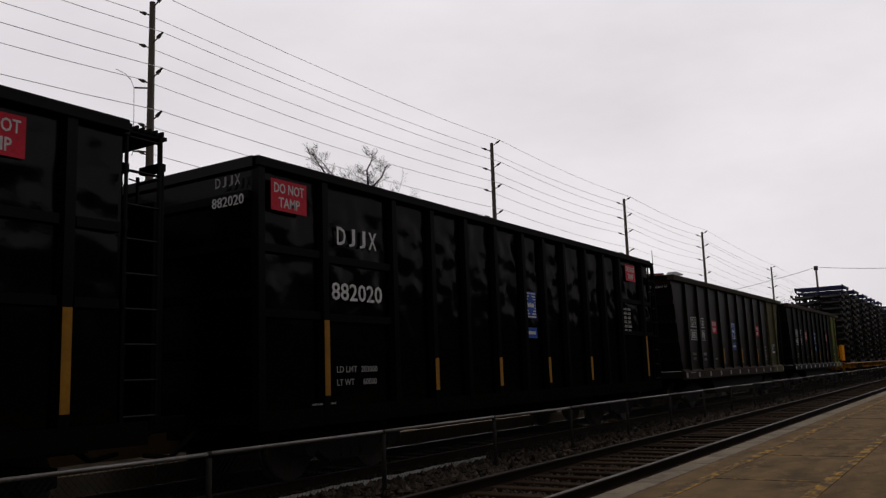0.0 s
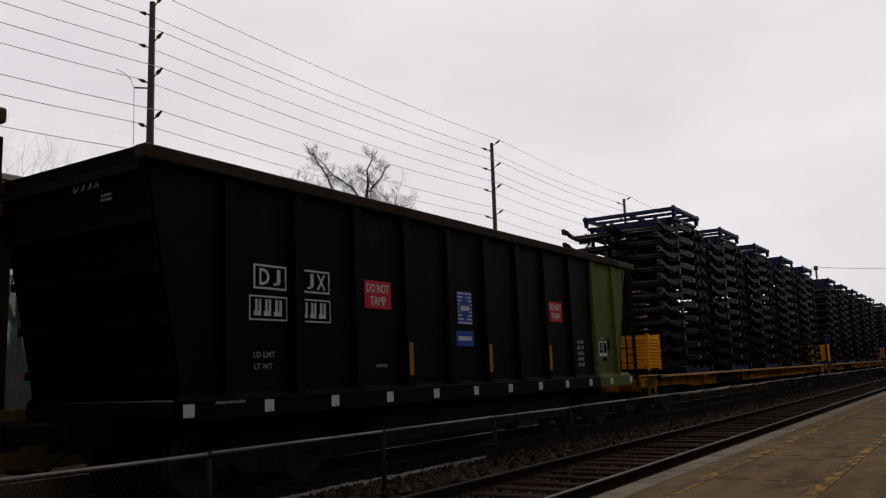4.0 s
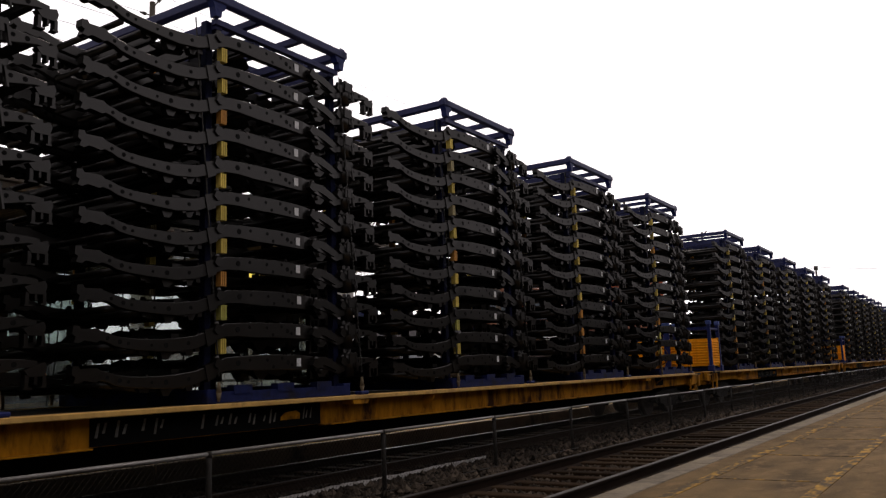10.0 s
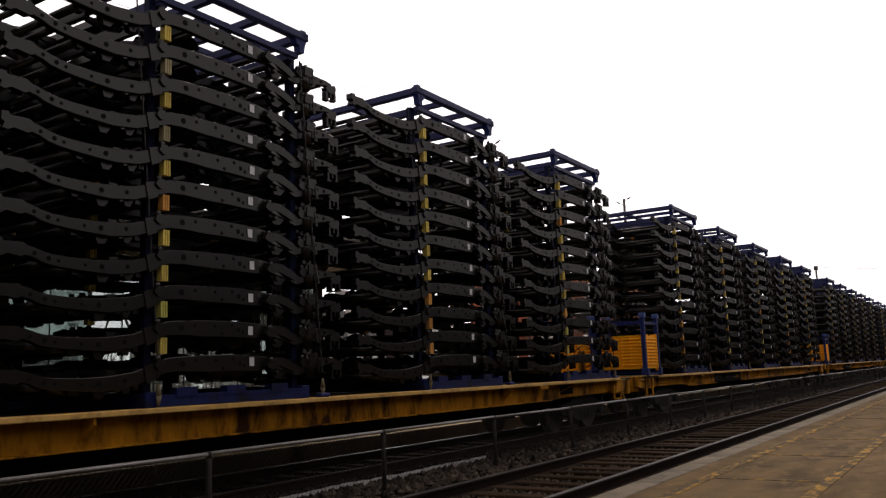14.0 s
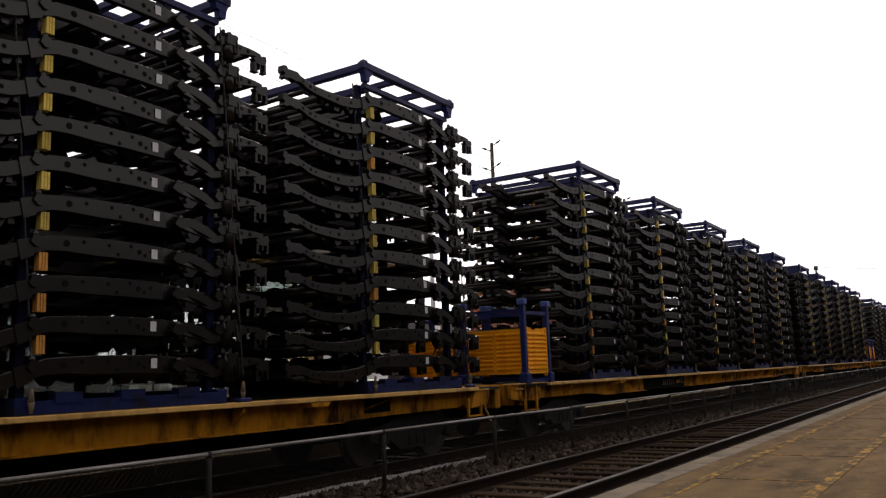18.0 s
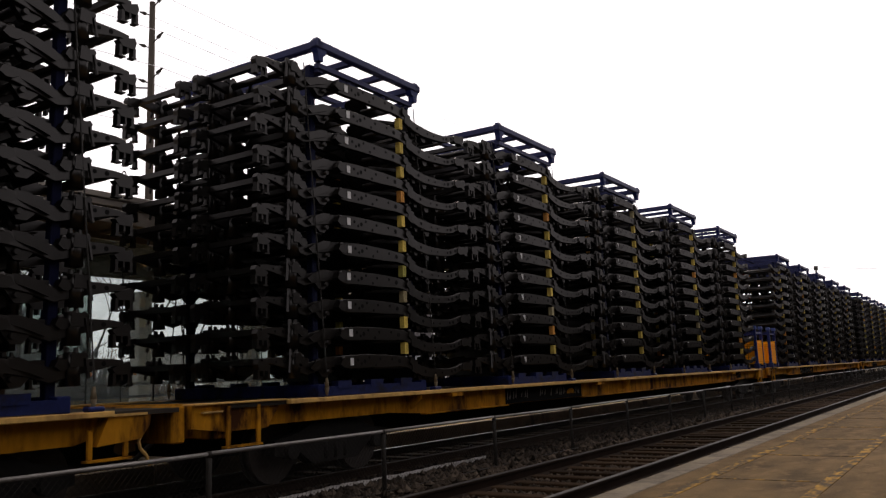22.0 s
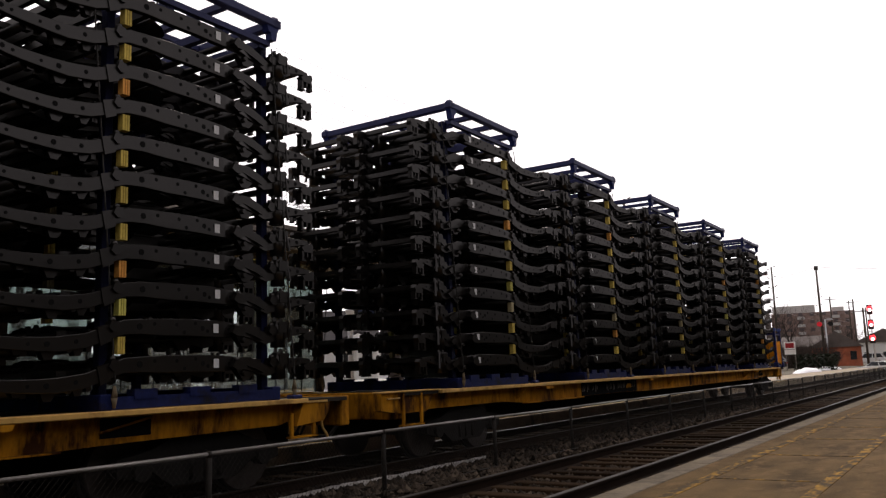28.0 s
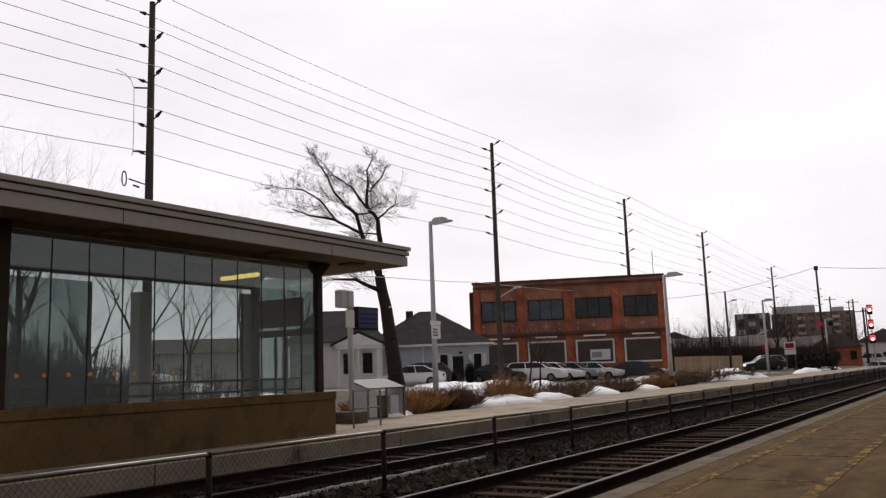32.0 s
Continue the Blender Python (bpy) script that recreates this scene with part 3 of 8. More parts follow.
for k in range(-2, 36):
    bm = bmesh.new()
    tube(bm, (FX, 5.608 + 2.762 * k, FZ), (FX, 5.608 + 2.762 * (k + 1) - 0.004, FZ + 0.006 * math.sin(k * 2.3)), 0.021, n=8)
    part("top_rail", bm, M_GALV, fence)
bm = bmesh.new()
z0, z1 = -0.1, FZ - 0.02
hgt = z1 - z0
k = 0
y = 1.0
while y < 75:
    step = 0.062 if y < 32 else 0.12
    r = 0.0016 if y < 32 else 0.0028
    tube(bm, (FX + 0.03, y, z0), (FX + 0.03, y + hgt * 0.9, z1), r, n=3, caps=False)
    tube(bm, (FX + 0.034, y + hgt * 0.9, z0), (FX + 0.034, y, z1), r, n=3, caps=False)
    y += step
tagged(part("wire_mesh", bm, M_FENCE, fence, "diamond wire mesh"), kind="stuff")
bm = bmesh.new()
tube(bm, (FX + 0.03, -1, z0 + 0.02), (FX + 0.03, 100, z0 + 0.02), 0.006, n=5)
part("tension_wire", bm, M_FENCE, fence)


# ---- the freight train ----
def wheelset():
    bm = bmesh.new()
    for s in (-1, 1):
        x = s * 0.72
        tube(bm, (x - 0.065, 0, 0), (x + 0.065, 0, 0), 0.42, n=20)
        tube(bm, (x - s * 0.09, 0, 0), (x - s * 0.06, 0, 0), 0.445, n=20)
        for a in range(4):
            c, q = math.cos(a * math.pi / 2), math.sin(a * math.pi / 2)
            tube(bm, (x + s * 0.06, c * 0.2, q * 0.2), (x + s * 0.075, c * 0.2, q * 0.2), 0.05, n=6)
    tube(bm, (-1.0, 0, 0), (1.0, 0, 0), 0.08, n=8)
    return mesh_of("wheelset", bm, M_WHEEL)


def sideframe():
    bm = bmesh.new()
    slab(bm, [(-1.15, 0.38), (-1.15, 0.56), (-0.75, 0.62), (-0.35, 0.78), (0.35, 0.78), (0.75, 0.62), (1.15, 0.56), (1.15, 0.38), (0.95, 0.34), (0.75, 0.42), (0.45, 0.22), (-0.45, 0.22), (-0.75, 0.42), (-0.95, 0.34)], "x", -0.09, 0.09)
    for s in (-0.87, 0.87):
        tube(bm, (0.0, s, 0.42), (0.15, s, 0.42), 0.11, n=10)
    for k in (-0.2, 0, 0.2):
        tube(bm, (0.02, k, 0.26), (0.02, k, 0.56), 0.085, n=8)
    return mesh_of("side_frame", bm, M_BOGIE)


WHEELS_ME, SIDE_ME = wheelset(), sideframe()
bm = bmesh.new()
box(bm, -1.05, 1.05, -0.2, 0.2, 0.55, 0.8)
BOLSTER_ME = mesh_of("bolster", bm, M_BOGIE)
bm = bmesh.new()
box(bm, -0.06, 0.06, -0.75, 0.1, 0.72, 0.92, bevel=0.02)
box(bm, -0.16, 0.16, -0.98, -0.7, 0.68, 0.98, bevel=0.05)
tube(bm, (0.25, -0.1, 0.75), (0.34, -0.6, 0.45), 0.03, n=6)
tube(bm, (0.34, -0.6, 0.45), (0.3, -0.95, 0.5), 0.03, n=6)
COUPLER_ME = mesh_of("coupler", bm, M_BOGIE)
WHEELSETS = []


def running_gear(car, ys, length):
    for y in ys:
        truck = place("truck", BOLSTER_ME, car, pose(0, y, 0), "grimy cast steel truck")
        for s in (-1, 1):
            place("side_frame", SIDE_ME, truck, pose(s * 1.0, 0, 0, rz=0 if s > 0 else 180))
        for d in (-0.87, 0.87):
            w = place("wheelset", WHEELS_ME, truck, pose(0, d, 0.42), "steel wheels on an axle")
            WHEELSETS.append((w, d))
    place("coupler", COUPLER_ME, car, pose(0, 0.25, 0))
    place("coupler", COUPLER_ME, car, pose(0, length - 0.25, 0, rz=180))


def ladder(car, x, y, z0, z1, w=0.42, along="y", gap=0.36, mat_=None):
    mat_ = mat_ or M_GONRIB
    dx, dy = (0, w) if along == "y" else (w, 0)
    bm = bmesh.new()
    tube(bm, (x, y, z0), (x, y, z1), 0.022, n=6)
    lad = part("ladder", bm, mat_, car, "thin steel ladder")
    bm = bmesh.new()
    tube(bm, (x + dx, y + dy, z0), (x + dx, y + dy, z1), 0.022, n=6)
    part("stile", bm, mat_, lad)
    bm = bmesh.new()
    tube(bm, (x, y, 0), (x + dx, y + dy, 0), 0.016, n=6)
    rung = mesh_of("rung", bm, mat_)
    z = z0 + 0.1
    while z < z1:
        place("rung", rung, lad, pose(0, 0, z))
        z += gap


def gondola_black(start, number, rear_panel=12.6):
    """Black scrap gondola with ribbed, dented sides."""
    L, W, Z0, Z1 = 14.5, 1.443, 0.95, 4.0
    car = rolls(thing("gondola_car", "black high-sided scrap gondola car with dented ribbed sides", "gondola car", group="gondola cars"), start)
    ribs = [0.06, 1.22, 2.77, 3.79, 4.81, 5.82, 6.88, 7.76, 8.72, 9.82, 10.83, 11.83, 13.37]
    W -= 0.09
    for s, nm in ((1, "side_wall"), (-1, "side_wall")):
        bm = bmesh.new()
        ny, nz = 230, 44
        vv = []
        for i in range(ny + 1):
            y = 0.05 + (13.95 - 0.05) * i / ny
            col = []
            near_rib = min(abs(y - r) for r in ribs)
            for j in range(nz + 1):
                z = Z0 + (Z1 - Z0) * j / nz
                k = min(near_rib / 0.25, 1) * math.sin(math.pi * j / nz) * (0.12 + 1.1 * (j / nz) ** 2.2)
                d = 0.085 * k * (0.2 + 0.6 * noise.noise(Vector((y * 1.3, z * 1.9, start + s))) + 0.75 * noise.noise(Vector((y * 2.9, z * 3.4, start))) + 0.3 * noise.noise(Vector((y * 7.0, z * 7.5, start + 3)))) 
                col.append(bm.verts.new((s * (W + min(d, 0.05)), y, z)))
            vv.append(col)
        for i in range(ny):
            for j in range(nz):
                bm.faces.new((vv[i][j], vv[i + 1][j], vv[i + 1][j + 1], vv[i][j + 1])).smooth = True
        box(bm, s * W - 0.05, s * W - 0.03, 0.05, 13.95, Z0, Z1)
        part(nm, bm, M_GONBLACK, car, "dented black steel side")
    for s in (1, -1):
        for r in ribs:
            bm = bmesh.new()
            x = s * (W + 0.045)
            slab(bm, [(x - 0.05, r - 0.07), (x + 0.05, r - 0.055), (x + 0.05, r + 0.055), (x - 0.05, r + 0.07)], "z", Z0 - 0.2, Z1 - 0.08)
            part("rib", bm, M_GONRIB, car)
    for s in (1, -1):
        bm = bmesh.new()
        x = s * (W + 0.02)
        box(bm, x - 0.09, x + 0.1, -0.02, 14.0, Z1 - 0.1, Z1 + 0.03, bevel=0.012)
        part("top_chord", bm, M_GONRIB, car)
        boxpart("side_sill", (x - 0.1, x + 0.07, 0.0, 14.3, 0.72, Z0), M_GONRIB, car)
        for y0, y1, z in ((0.1, 1.14, 2.92), (1.3, 2.68, 2.88), (0.1, 1.14, 2.12), (1.3, 2.68, 2.1), (11.92, 13.28, 2.9), (11.92, 13.28, 2.12), (13.46, 13.95, 2.9), (13.46, 13.95, 2.12)):
            boxpart("stiffener", (x - 0.05, x + 0.045, y0, y1, z - 0.05, z + 0.05), M_GONRIB, car)
    for y, lab in ((0.0, "front"), (13.92, "rear")):
        bm = bmesh.new()
        box(bm, -W, W, y, y + 0.08, Z0, Z1 - 0.05)
        for z in (1.6, 2.3, 2.9, 3.5):
            yy = y - 0.08 if y < 1 else y + 0.08
            boxpart("stiffener", (-W, W, yy, yy + 0.08, z, z + 0.1), M_GONRIB, car)
        box(bm, -W - 0.05, W + 0.05, y - 0.06, y + 0.14, Z1 - 0.12, Z1 + 0.03, bevel=0.012)
        part("end_wall", bm, M_GONBLACK, car, "black steel end wall")
    boxpart("floor", (-W, W, 0.1, 14.0, 0.8, 0.95), M_BOGIE, car)
    boxpart("center_sill", (-0.3, 0.3, 0.1, 14.4, 0.6, 0.8), M_BOGIE, car)
    bm = bmesh.new()
    slab(bm, [(3.5, 0.798), (4.0, 0.46), (9.4, 0.46), (9.9, 0.60), (10.6, 0.60), (10.9, 0.798)], "x", -0.95, 0.95)
    part("belly", bm, M_BOGIE, car, "grimy black underframe between the trucks")
    # rear ladder bay with platform
    bm = bmesh.new()
    for x in (W - 0.05, -W + 0.05):
        tube(bm, (x, 14.5, 0.9), (x, 14.5, Z1 - 0.05), 0.03, n=6)
    box(bm, -W, W, 13.95, 14.55, Z1 - 0.06, Z1 - 0.02)
    for k in range(7):
        box(bm, W - 0.12 - 0.03, W + 0.04, 13.98 + 0.08 * k, 14.0 + 0.08 * k, Z1 - 0.03, Z1 + 0.02)
    box(bm, W - 0.35, W, 14.46, 14.54, Z1 - 0.4, Z1 - 0.32)
    part("end_platform", bm, M_GONRIB, car, "open end cage with grating")
    boxpart("end_bulkhead", (-W + 0.04, W - 0.04, 14.42, 14.46, 0.85, 3.25), M_GONRIB, car, "black plate under the end platform")
    ladder(car, W + 0.02, 14.03, 0.9, Z1 - 0.05)
    ladder(car, W - 0.45, 14.52, 0.9, Z1 - 0.4, along="x")
    X = W + 0.058
    for y in (0.57, rear_panel):
        panel("warning_panel", car, side(X, y, 3.6), 0.64, 0.40, M_RED, "red panel reading DO NOT TAMP")
        lettering("DO NOT", 0.54, 0.13, M_WHITE, car, side(X + 0.010, y, 3.69))
        lettering("TAMP", 0.38, 0.13, M_WHITE, car, side(X + 0.010, y, 3.51))
    spaced_lettering("DJJX", 0.92, 0.25, M_WHITE, car, side(X, 1.93, 3.22))
    lettering(number, 1.1, 0.24, M_WHITE, car, side(X, 1.92, 2.46))
    lettering("LD LMT", 0.42, 0.085, M_DIMWHITE, car, side(X, 1.66, 1.42))
    lettering("LT WT", 0.36, 0.085, M_DIMWHITE, car, side(X, 1.63, 1.25))
    lettering("203000", 0.36, 0.085, M_DIMWHITE, car, side(X, 2.14, 1.42))
    lettering("60000", 0.30, 0.085, M_DIMWHITE, car, side(X, 2.15, 1.25))
    bars(car, side(X, 1.25, 0.98), 0.6, 0.04, 1, M_DIMWHITE, seed=9)
    bars(car, side(X, 12.25, 2.42), 0.5, 0.62, 6, M_DIMWHITE, cols=2, seed=5)
    spaced_lettering("DJJX", 0.46, 0.13, M_DIMWHITE, car, end_face(W - 0.33, -0.095, 3.75))
    lettering(number, 0.56, 0.13, M_WHITE, car, end_face(W - 0.33, -0.095, 3.5))
    logo(car, X, 7.12, 2.55, 0.44, 0.5)
    panel("sign_plate", car, side(X, 7.12, 2.02), 0.44, 0.2, M_LOGOBLUE, "blue plate with a white bar")
    panel("sign_bar", car, side(X + 0.008, 7.12, 2.02), 0.32, 0.06, M_WHITE, t=0.003)
    for y, z0, z1 in ((1.22, 1.09, 2.06), (3.79, 1.07, 1.56), (5.82, 1.07, 1.56), (7.76, 1.07, 1.56), (9.82, 1.07, 1.56), (13.37, 1.07, 2.06)):
        panel("reflector_strip", car, side(W + 0.098, y, (z0 + z1) / 2), 0.1, z1 - z0, M_AMBER, "yellow reflective strip", t=0.004)
    running_gear(car, (2.1, 12.4), 14.5)
    return car


def logo(car, X, y, z, w, h):
    """A striped blue and white emblem, drawn as plain shapes."""
    panel("emblem", car, side(X, y, z), w, h, M_LOGOBLUE, "blue and white striped emblem")
    bm = bmesh.new()
    for k in range(9):
        u = -h / 2 + h * (k + 0.2) / 9
        box(bm, -w / 2 + 0.01, w / 2 - 0.01, u, u + h / 20, 0.008, 0.010)
    part("emblem_stripes", bm, M_WHITE, car, m=side(X, y, z))
    bm = bmesh.new()
    slab(bm, [(0, -h * 0.46), (w * 0.42, 0), (0, h * 0.46), (-w * 0.42, 0)], "z", 0.010, 0.013)
    slab(bm, [(-w * 0.36, -h * 0.13), (w * 0.36, -h * 0.13), (w * 0.36, h * 0.13), (-w * 0.36, h * 0.13)], "z", 0.010, 0.0135)
    part("emblem_center", bm, M_LOGOBLUE, car, m=side(X, y, z))
    bm = bmesh.new()
    slab(bm, [(-w * 0.3, -h * 0.09), (w * 0.3, -h * 0.09), (w * 0.3, h * 0.02), (w * 0.2, h * 0.09), (w * 0.1, h * 0.02), (-w * 0.05, h * 0.09), (-w * 0.2, h * 0.02), (-w * 0.3, h * 0.09)], "z", 0.0135, 0.016)
    part("emblem_mark", bm, M_WHITE, car, m=side(X, y, z))


def gondola_brown(start, body, end_paint, number, label):
    """Smooth-sided gondola with sloped ends and white reflector squares along the sill."""
    L, W, Z0, Z1 = 14.6, 1.35, 1.14, 3.84
    car = rolls(thing("gondola_car", label, "gondola car", group="gondola cars"), start)
    ribs = [1.2, 2.36, 3.55, 4.73, 5.92, 7.1, 8.29, 9.45, 10.64, 11.84, 13.05]
    for s in (1, -1):
        bm = bmesh.new()
        slab(bm, [(0.55, Z0), (11.84, Z0), (11.84, Z1 - 0.1), (0.02, Z1 - 0.1)], "x", s * W - 0.03, s * W + 0.0)
        part("side_wall", bm, body, car, "dark painted steel side")
        bm = bmesh.new()
        slab(bm, [(11.85, Z0 + 0.052), (13.20, Z0 + 0.052), (13.34, 1.90), (13.49, 2.41), (13.68, 2.97), (13.92, 3.55), (14.08, Z1 - 0.1), (11.85, Z1 - 0.1)], "x", s * W - 0.03, s * W + 0.006)
        part("end_panel", bm, end_paint, car, "faded green end bay")
        for r in ribs:
            bm = bmesh.new()
            x = s * (W + 0.04)
            z1 = Z1 - 0.1
            lo = Z0
            o = [(x - s * 0.05, lo), (x + s * 0.045, lo), (x + s * 0.025, z1), (x - s * 0.05, z1)]
            slab(bm, o, "y", r - 0.075, r + 0.075)
            part("rib", bm, end_paint if r > 11.8 else body, car)
        bm = bmesh.new()
        x = s * (W + 0.02)
        box(bm, x - 0.1, x + 0.09, -0.02, 13.35, Z1 - 0.16, Z1, bevel=0.015)
        part("top_chord", bm, M_RUSTCHORD, car, "rusty top chord")
        bm = bmesh.new()
        box(bm, x - 0.1, x + 0.09, 13.355, 14.42, Z1 - 0.15, Z1 - 0.01, bevel=0.015)
        part("top_chord_end", bm, M_YGREEN, car)
        for ya, yb, paint in ((0.5, 11.845, M_RUSTCHORD if body is M_GONBROWN else body), (11.85, 13.74, end_paint)):
            bm = bmesh.new()
            slab(bm, [(x - 0.06 * s, Z0 - 0.24), (x + 0.08 * s, Z0 - 0.24), (x + 0.08 * s, Z0 - 0.02), (x - 0.02 * s, Z0 + 0.05), (x - 0.06 * s, Z0 + 0.05)], "y", ya, yb)
            part("side_sill", bm, paint, car)
    for y0, y1, sgn in ((0.02, 0.55, -1), (14.02, 13.16, 1)):
        bm = bmesh.new()
        slab(bm, [(y1, Z0), (y1 + 0.04, Z0), (y0 + 0.04, Z1), (y0, Z1)], "x", -W, W)
        for k in range(5):
            f = 0.1 + 0.2 * k
            yy, zz = y1 + (y0 - y1) * f, Z0 + (Z1 - Z0) * f
            boxpart("stiffener", (-W, W, yy + sgn * 0.05 - 0.04, yy + sgn * 0.05 + 0.04, zz, zz + 0.1), body if sgn < 0 else end_paint, car)
        part("end_wall", bm, body if sgn < 0 else end_paint, car, "sloped ribbed end wall")
    boxpart("floor", (-W, W, 0.5, 14.1, 0.95, 1.12), M_BOGIE, car)
    boxpart("center_sill", (-0.3, 0.3, 0.1, 14.5, 0.6, 0.94), M_BOGIE, car)
    bm = bmesh.new()
    slab(bm, [(3.75, 0.95), (4.2, 0.38), (10.4, 0.38), (10.9, 0.95)], "x", -W + 0.12, W - 0.12)
    part("belly", bm, M_BOGIE, car, "grimy black drop belly between the trucks")
    spaced_lettering("DJJX", 0.5, 0.12, M_DIMWHITE, car, end_face(W - 0.98, 0.03, 3.55))
    if number.strip():
        lettering(number, 0.55, 0.12, M_DIMWHITE, car, end_face(W - 0.38, 0.03, 3.55))
    bars(car, end_face(W - 0.62, 0.06, 3.36), 0.26, 0.1, 2, M_DIMWHITE, seed=3)
    ladder(car, W + 0.0, 13.79, 1.0, Z1 - 0.25, w=0.46, gap=0.505)
    ladder(car, W - 0.42, 14.44, 0.95, Z1 - 0.25, along="x", w=0.4)
    X = W + 0.004
    R = W + 0.088
    for k, r in enumerate([0.59 + 1.19 * i for i in range(12)]):
        panel("reflector", car, side(W + 0.102, r, Z0 - 0.12), 0.15, 0.14, M_WHITE if body is not M_GONBROWN else M_DIMWHITE, "white reflector square", t=0.004)
    for y in (4.05, 9.93):
        panel("warning_panel", car, side(X, y, 2.47), 0.62, 0.40, M_RED, "red panel reading DO NOT TAMP")
        lettering("DO NOT", 0.52, 0.13, M_WHITE, car, side(X + 0.010, y, 2.56))
        lettering("TAMP", 0.38, 0.13, M_WHITE, car, side(X + 0.010, y, 2.38))
    for y, a, b in ((1.90, "DJ", number[:3]), (2.72, "JX", number[3:])):
        panel("number_border", car, side(X, y, 2.56), 0.56, 0.30, M_WHITE, t=0.004)
        panel("number_ground", car, side(X + 0.004, y, 2.56), 0.50, 0.25, M_BLACK, t=0.003)
        spaced_lettering(a, 0.42, 0.20, M_WHITE, car, side(X + 0.009, y, 2.56))
        panel("number_border", car, side(X, y - 0.03, 2.18), 0.64, 0.30, M_WHITE, t=0.004)
        panel("number_ground", car, side(X + 0.004, y - 0.03, 2.18), 0.60, 0.26, M_BLACK, t=0.003)
        if b.strip():
            lettering(b, 0.5, 0.21, M_WHITE, car, side(X + 0.009, y - 0.03, 2.18))
        else:
            bars(car, side(X + 0.007, y - 0.03, 2.18), 0.5, 0.21, 1, M_WHITE, cols=3, fill=0.95)
    logo(car, X, 6.42, 2.39, 0.46, 0.55)
    panel("sign_plate", car, side(X, 6.4, 1.88), 0.54, 0.25, M_LOGOBLUE, "blue plate with a white bar")
    panel("sign_bar", car, side(X + 0.008, 6.4, 1.88), 0.42, 0.07, M_WHITE, t=0.003)
    lettering("LD LMT", 0.36, 0.07, M_DIMWHITE, car, side(X, 1.8, 1.62))
    lettering("LT WT", 0.3, 0.07, M_DIMWHITE, car, side(X, 1.78, 1.48))
    if body is M_GONBROWN:
        lettering("208000", 0.4, 0.085, M_DIMWHITE, car, side(X, 2.86, 1.62))
        lettering("55000", 0.36, 0.085, M_DIMWHITE, car, side(X, 2.84, 1.46))
    bars(car, side(X, 4.15, 1.45), 0.36, 0.07, 1, M_DIMWHITE, seed=8)
    bars(car, side(X, 11.1, 1.62), 0.36, 0.6, 5, M_DIMWHITE, cols=2, seed=12)
    bars(car, side(W + 0.100, 1.2, Z0 - 0.06), 0.5, 0.05, 1, M_DIMWHITE, seed=2)
    olive = body is M_GONOLIVE
    yd, zd = (12.30, 1.74) if olive else (12.58, 1.82)
    panel("data_panel", car, side(W + 0.014, yd, zd), 0.45, 0.33, M_WHITE, "white framed data panel", t=0.004)
    panel("data_ground", car, side(W + 0.018, yd, zd + 0.02), 0.39, 0.23, M_BLACK, t=0.003)
    panel("data_line", car, side(W + 0.021, yd, zd + 0.02), 0.03, 0.22, M_WHITE, t=0.003)
    bars(car, side(W + 0.021, yd - 0.1, zd + 0.03), 0.12, 0.16, 2, M_DIMWHITE, seed=6)
    if olive:
        panel("paper_tag", car, side(W + 0.014, 11.99, 1.69), 0.15, 0.20, M_TAG, "white paper tag", t=0.003)
        bars(car, side(W + 0.014, 12.36, 1.97), 0.4, 0.05, 1, M_DIMWHITE, seed=4)
        panel("dark_plate", car, side(W + 0.014, 12.64, 1.84), 0.16, 0.26, M_BLACK, t=0.003)
        panel("dark_plate", car, side(W + 0.014, 12.38, 1.50), 0.24, 0.07, M_BLACK, t=0.003)
    for y in (4.73, 7.1, 9.45):
        panel("reflector_strip", car, side(R, y, 1.55), 0.1, 0.48, M_AMBER, "yellow reflective strip", t=0.006)
    running_gear(car, (2.2, 12.4), 14.6)
    return car


# flat cars -------------------------------------------------------------
CAR_LEN, DECK = 27.1, 1.075


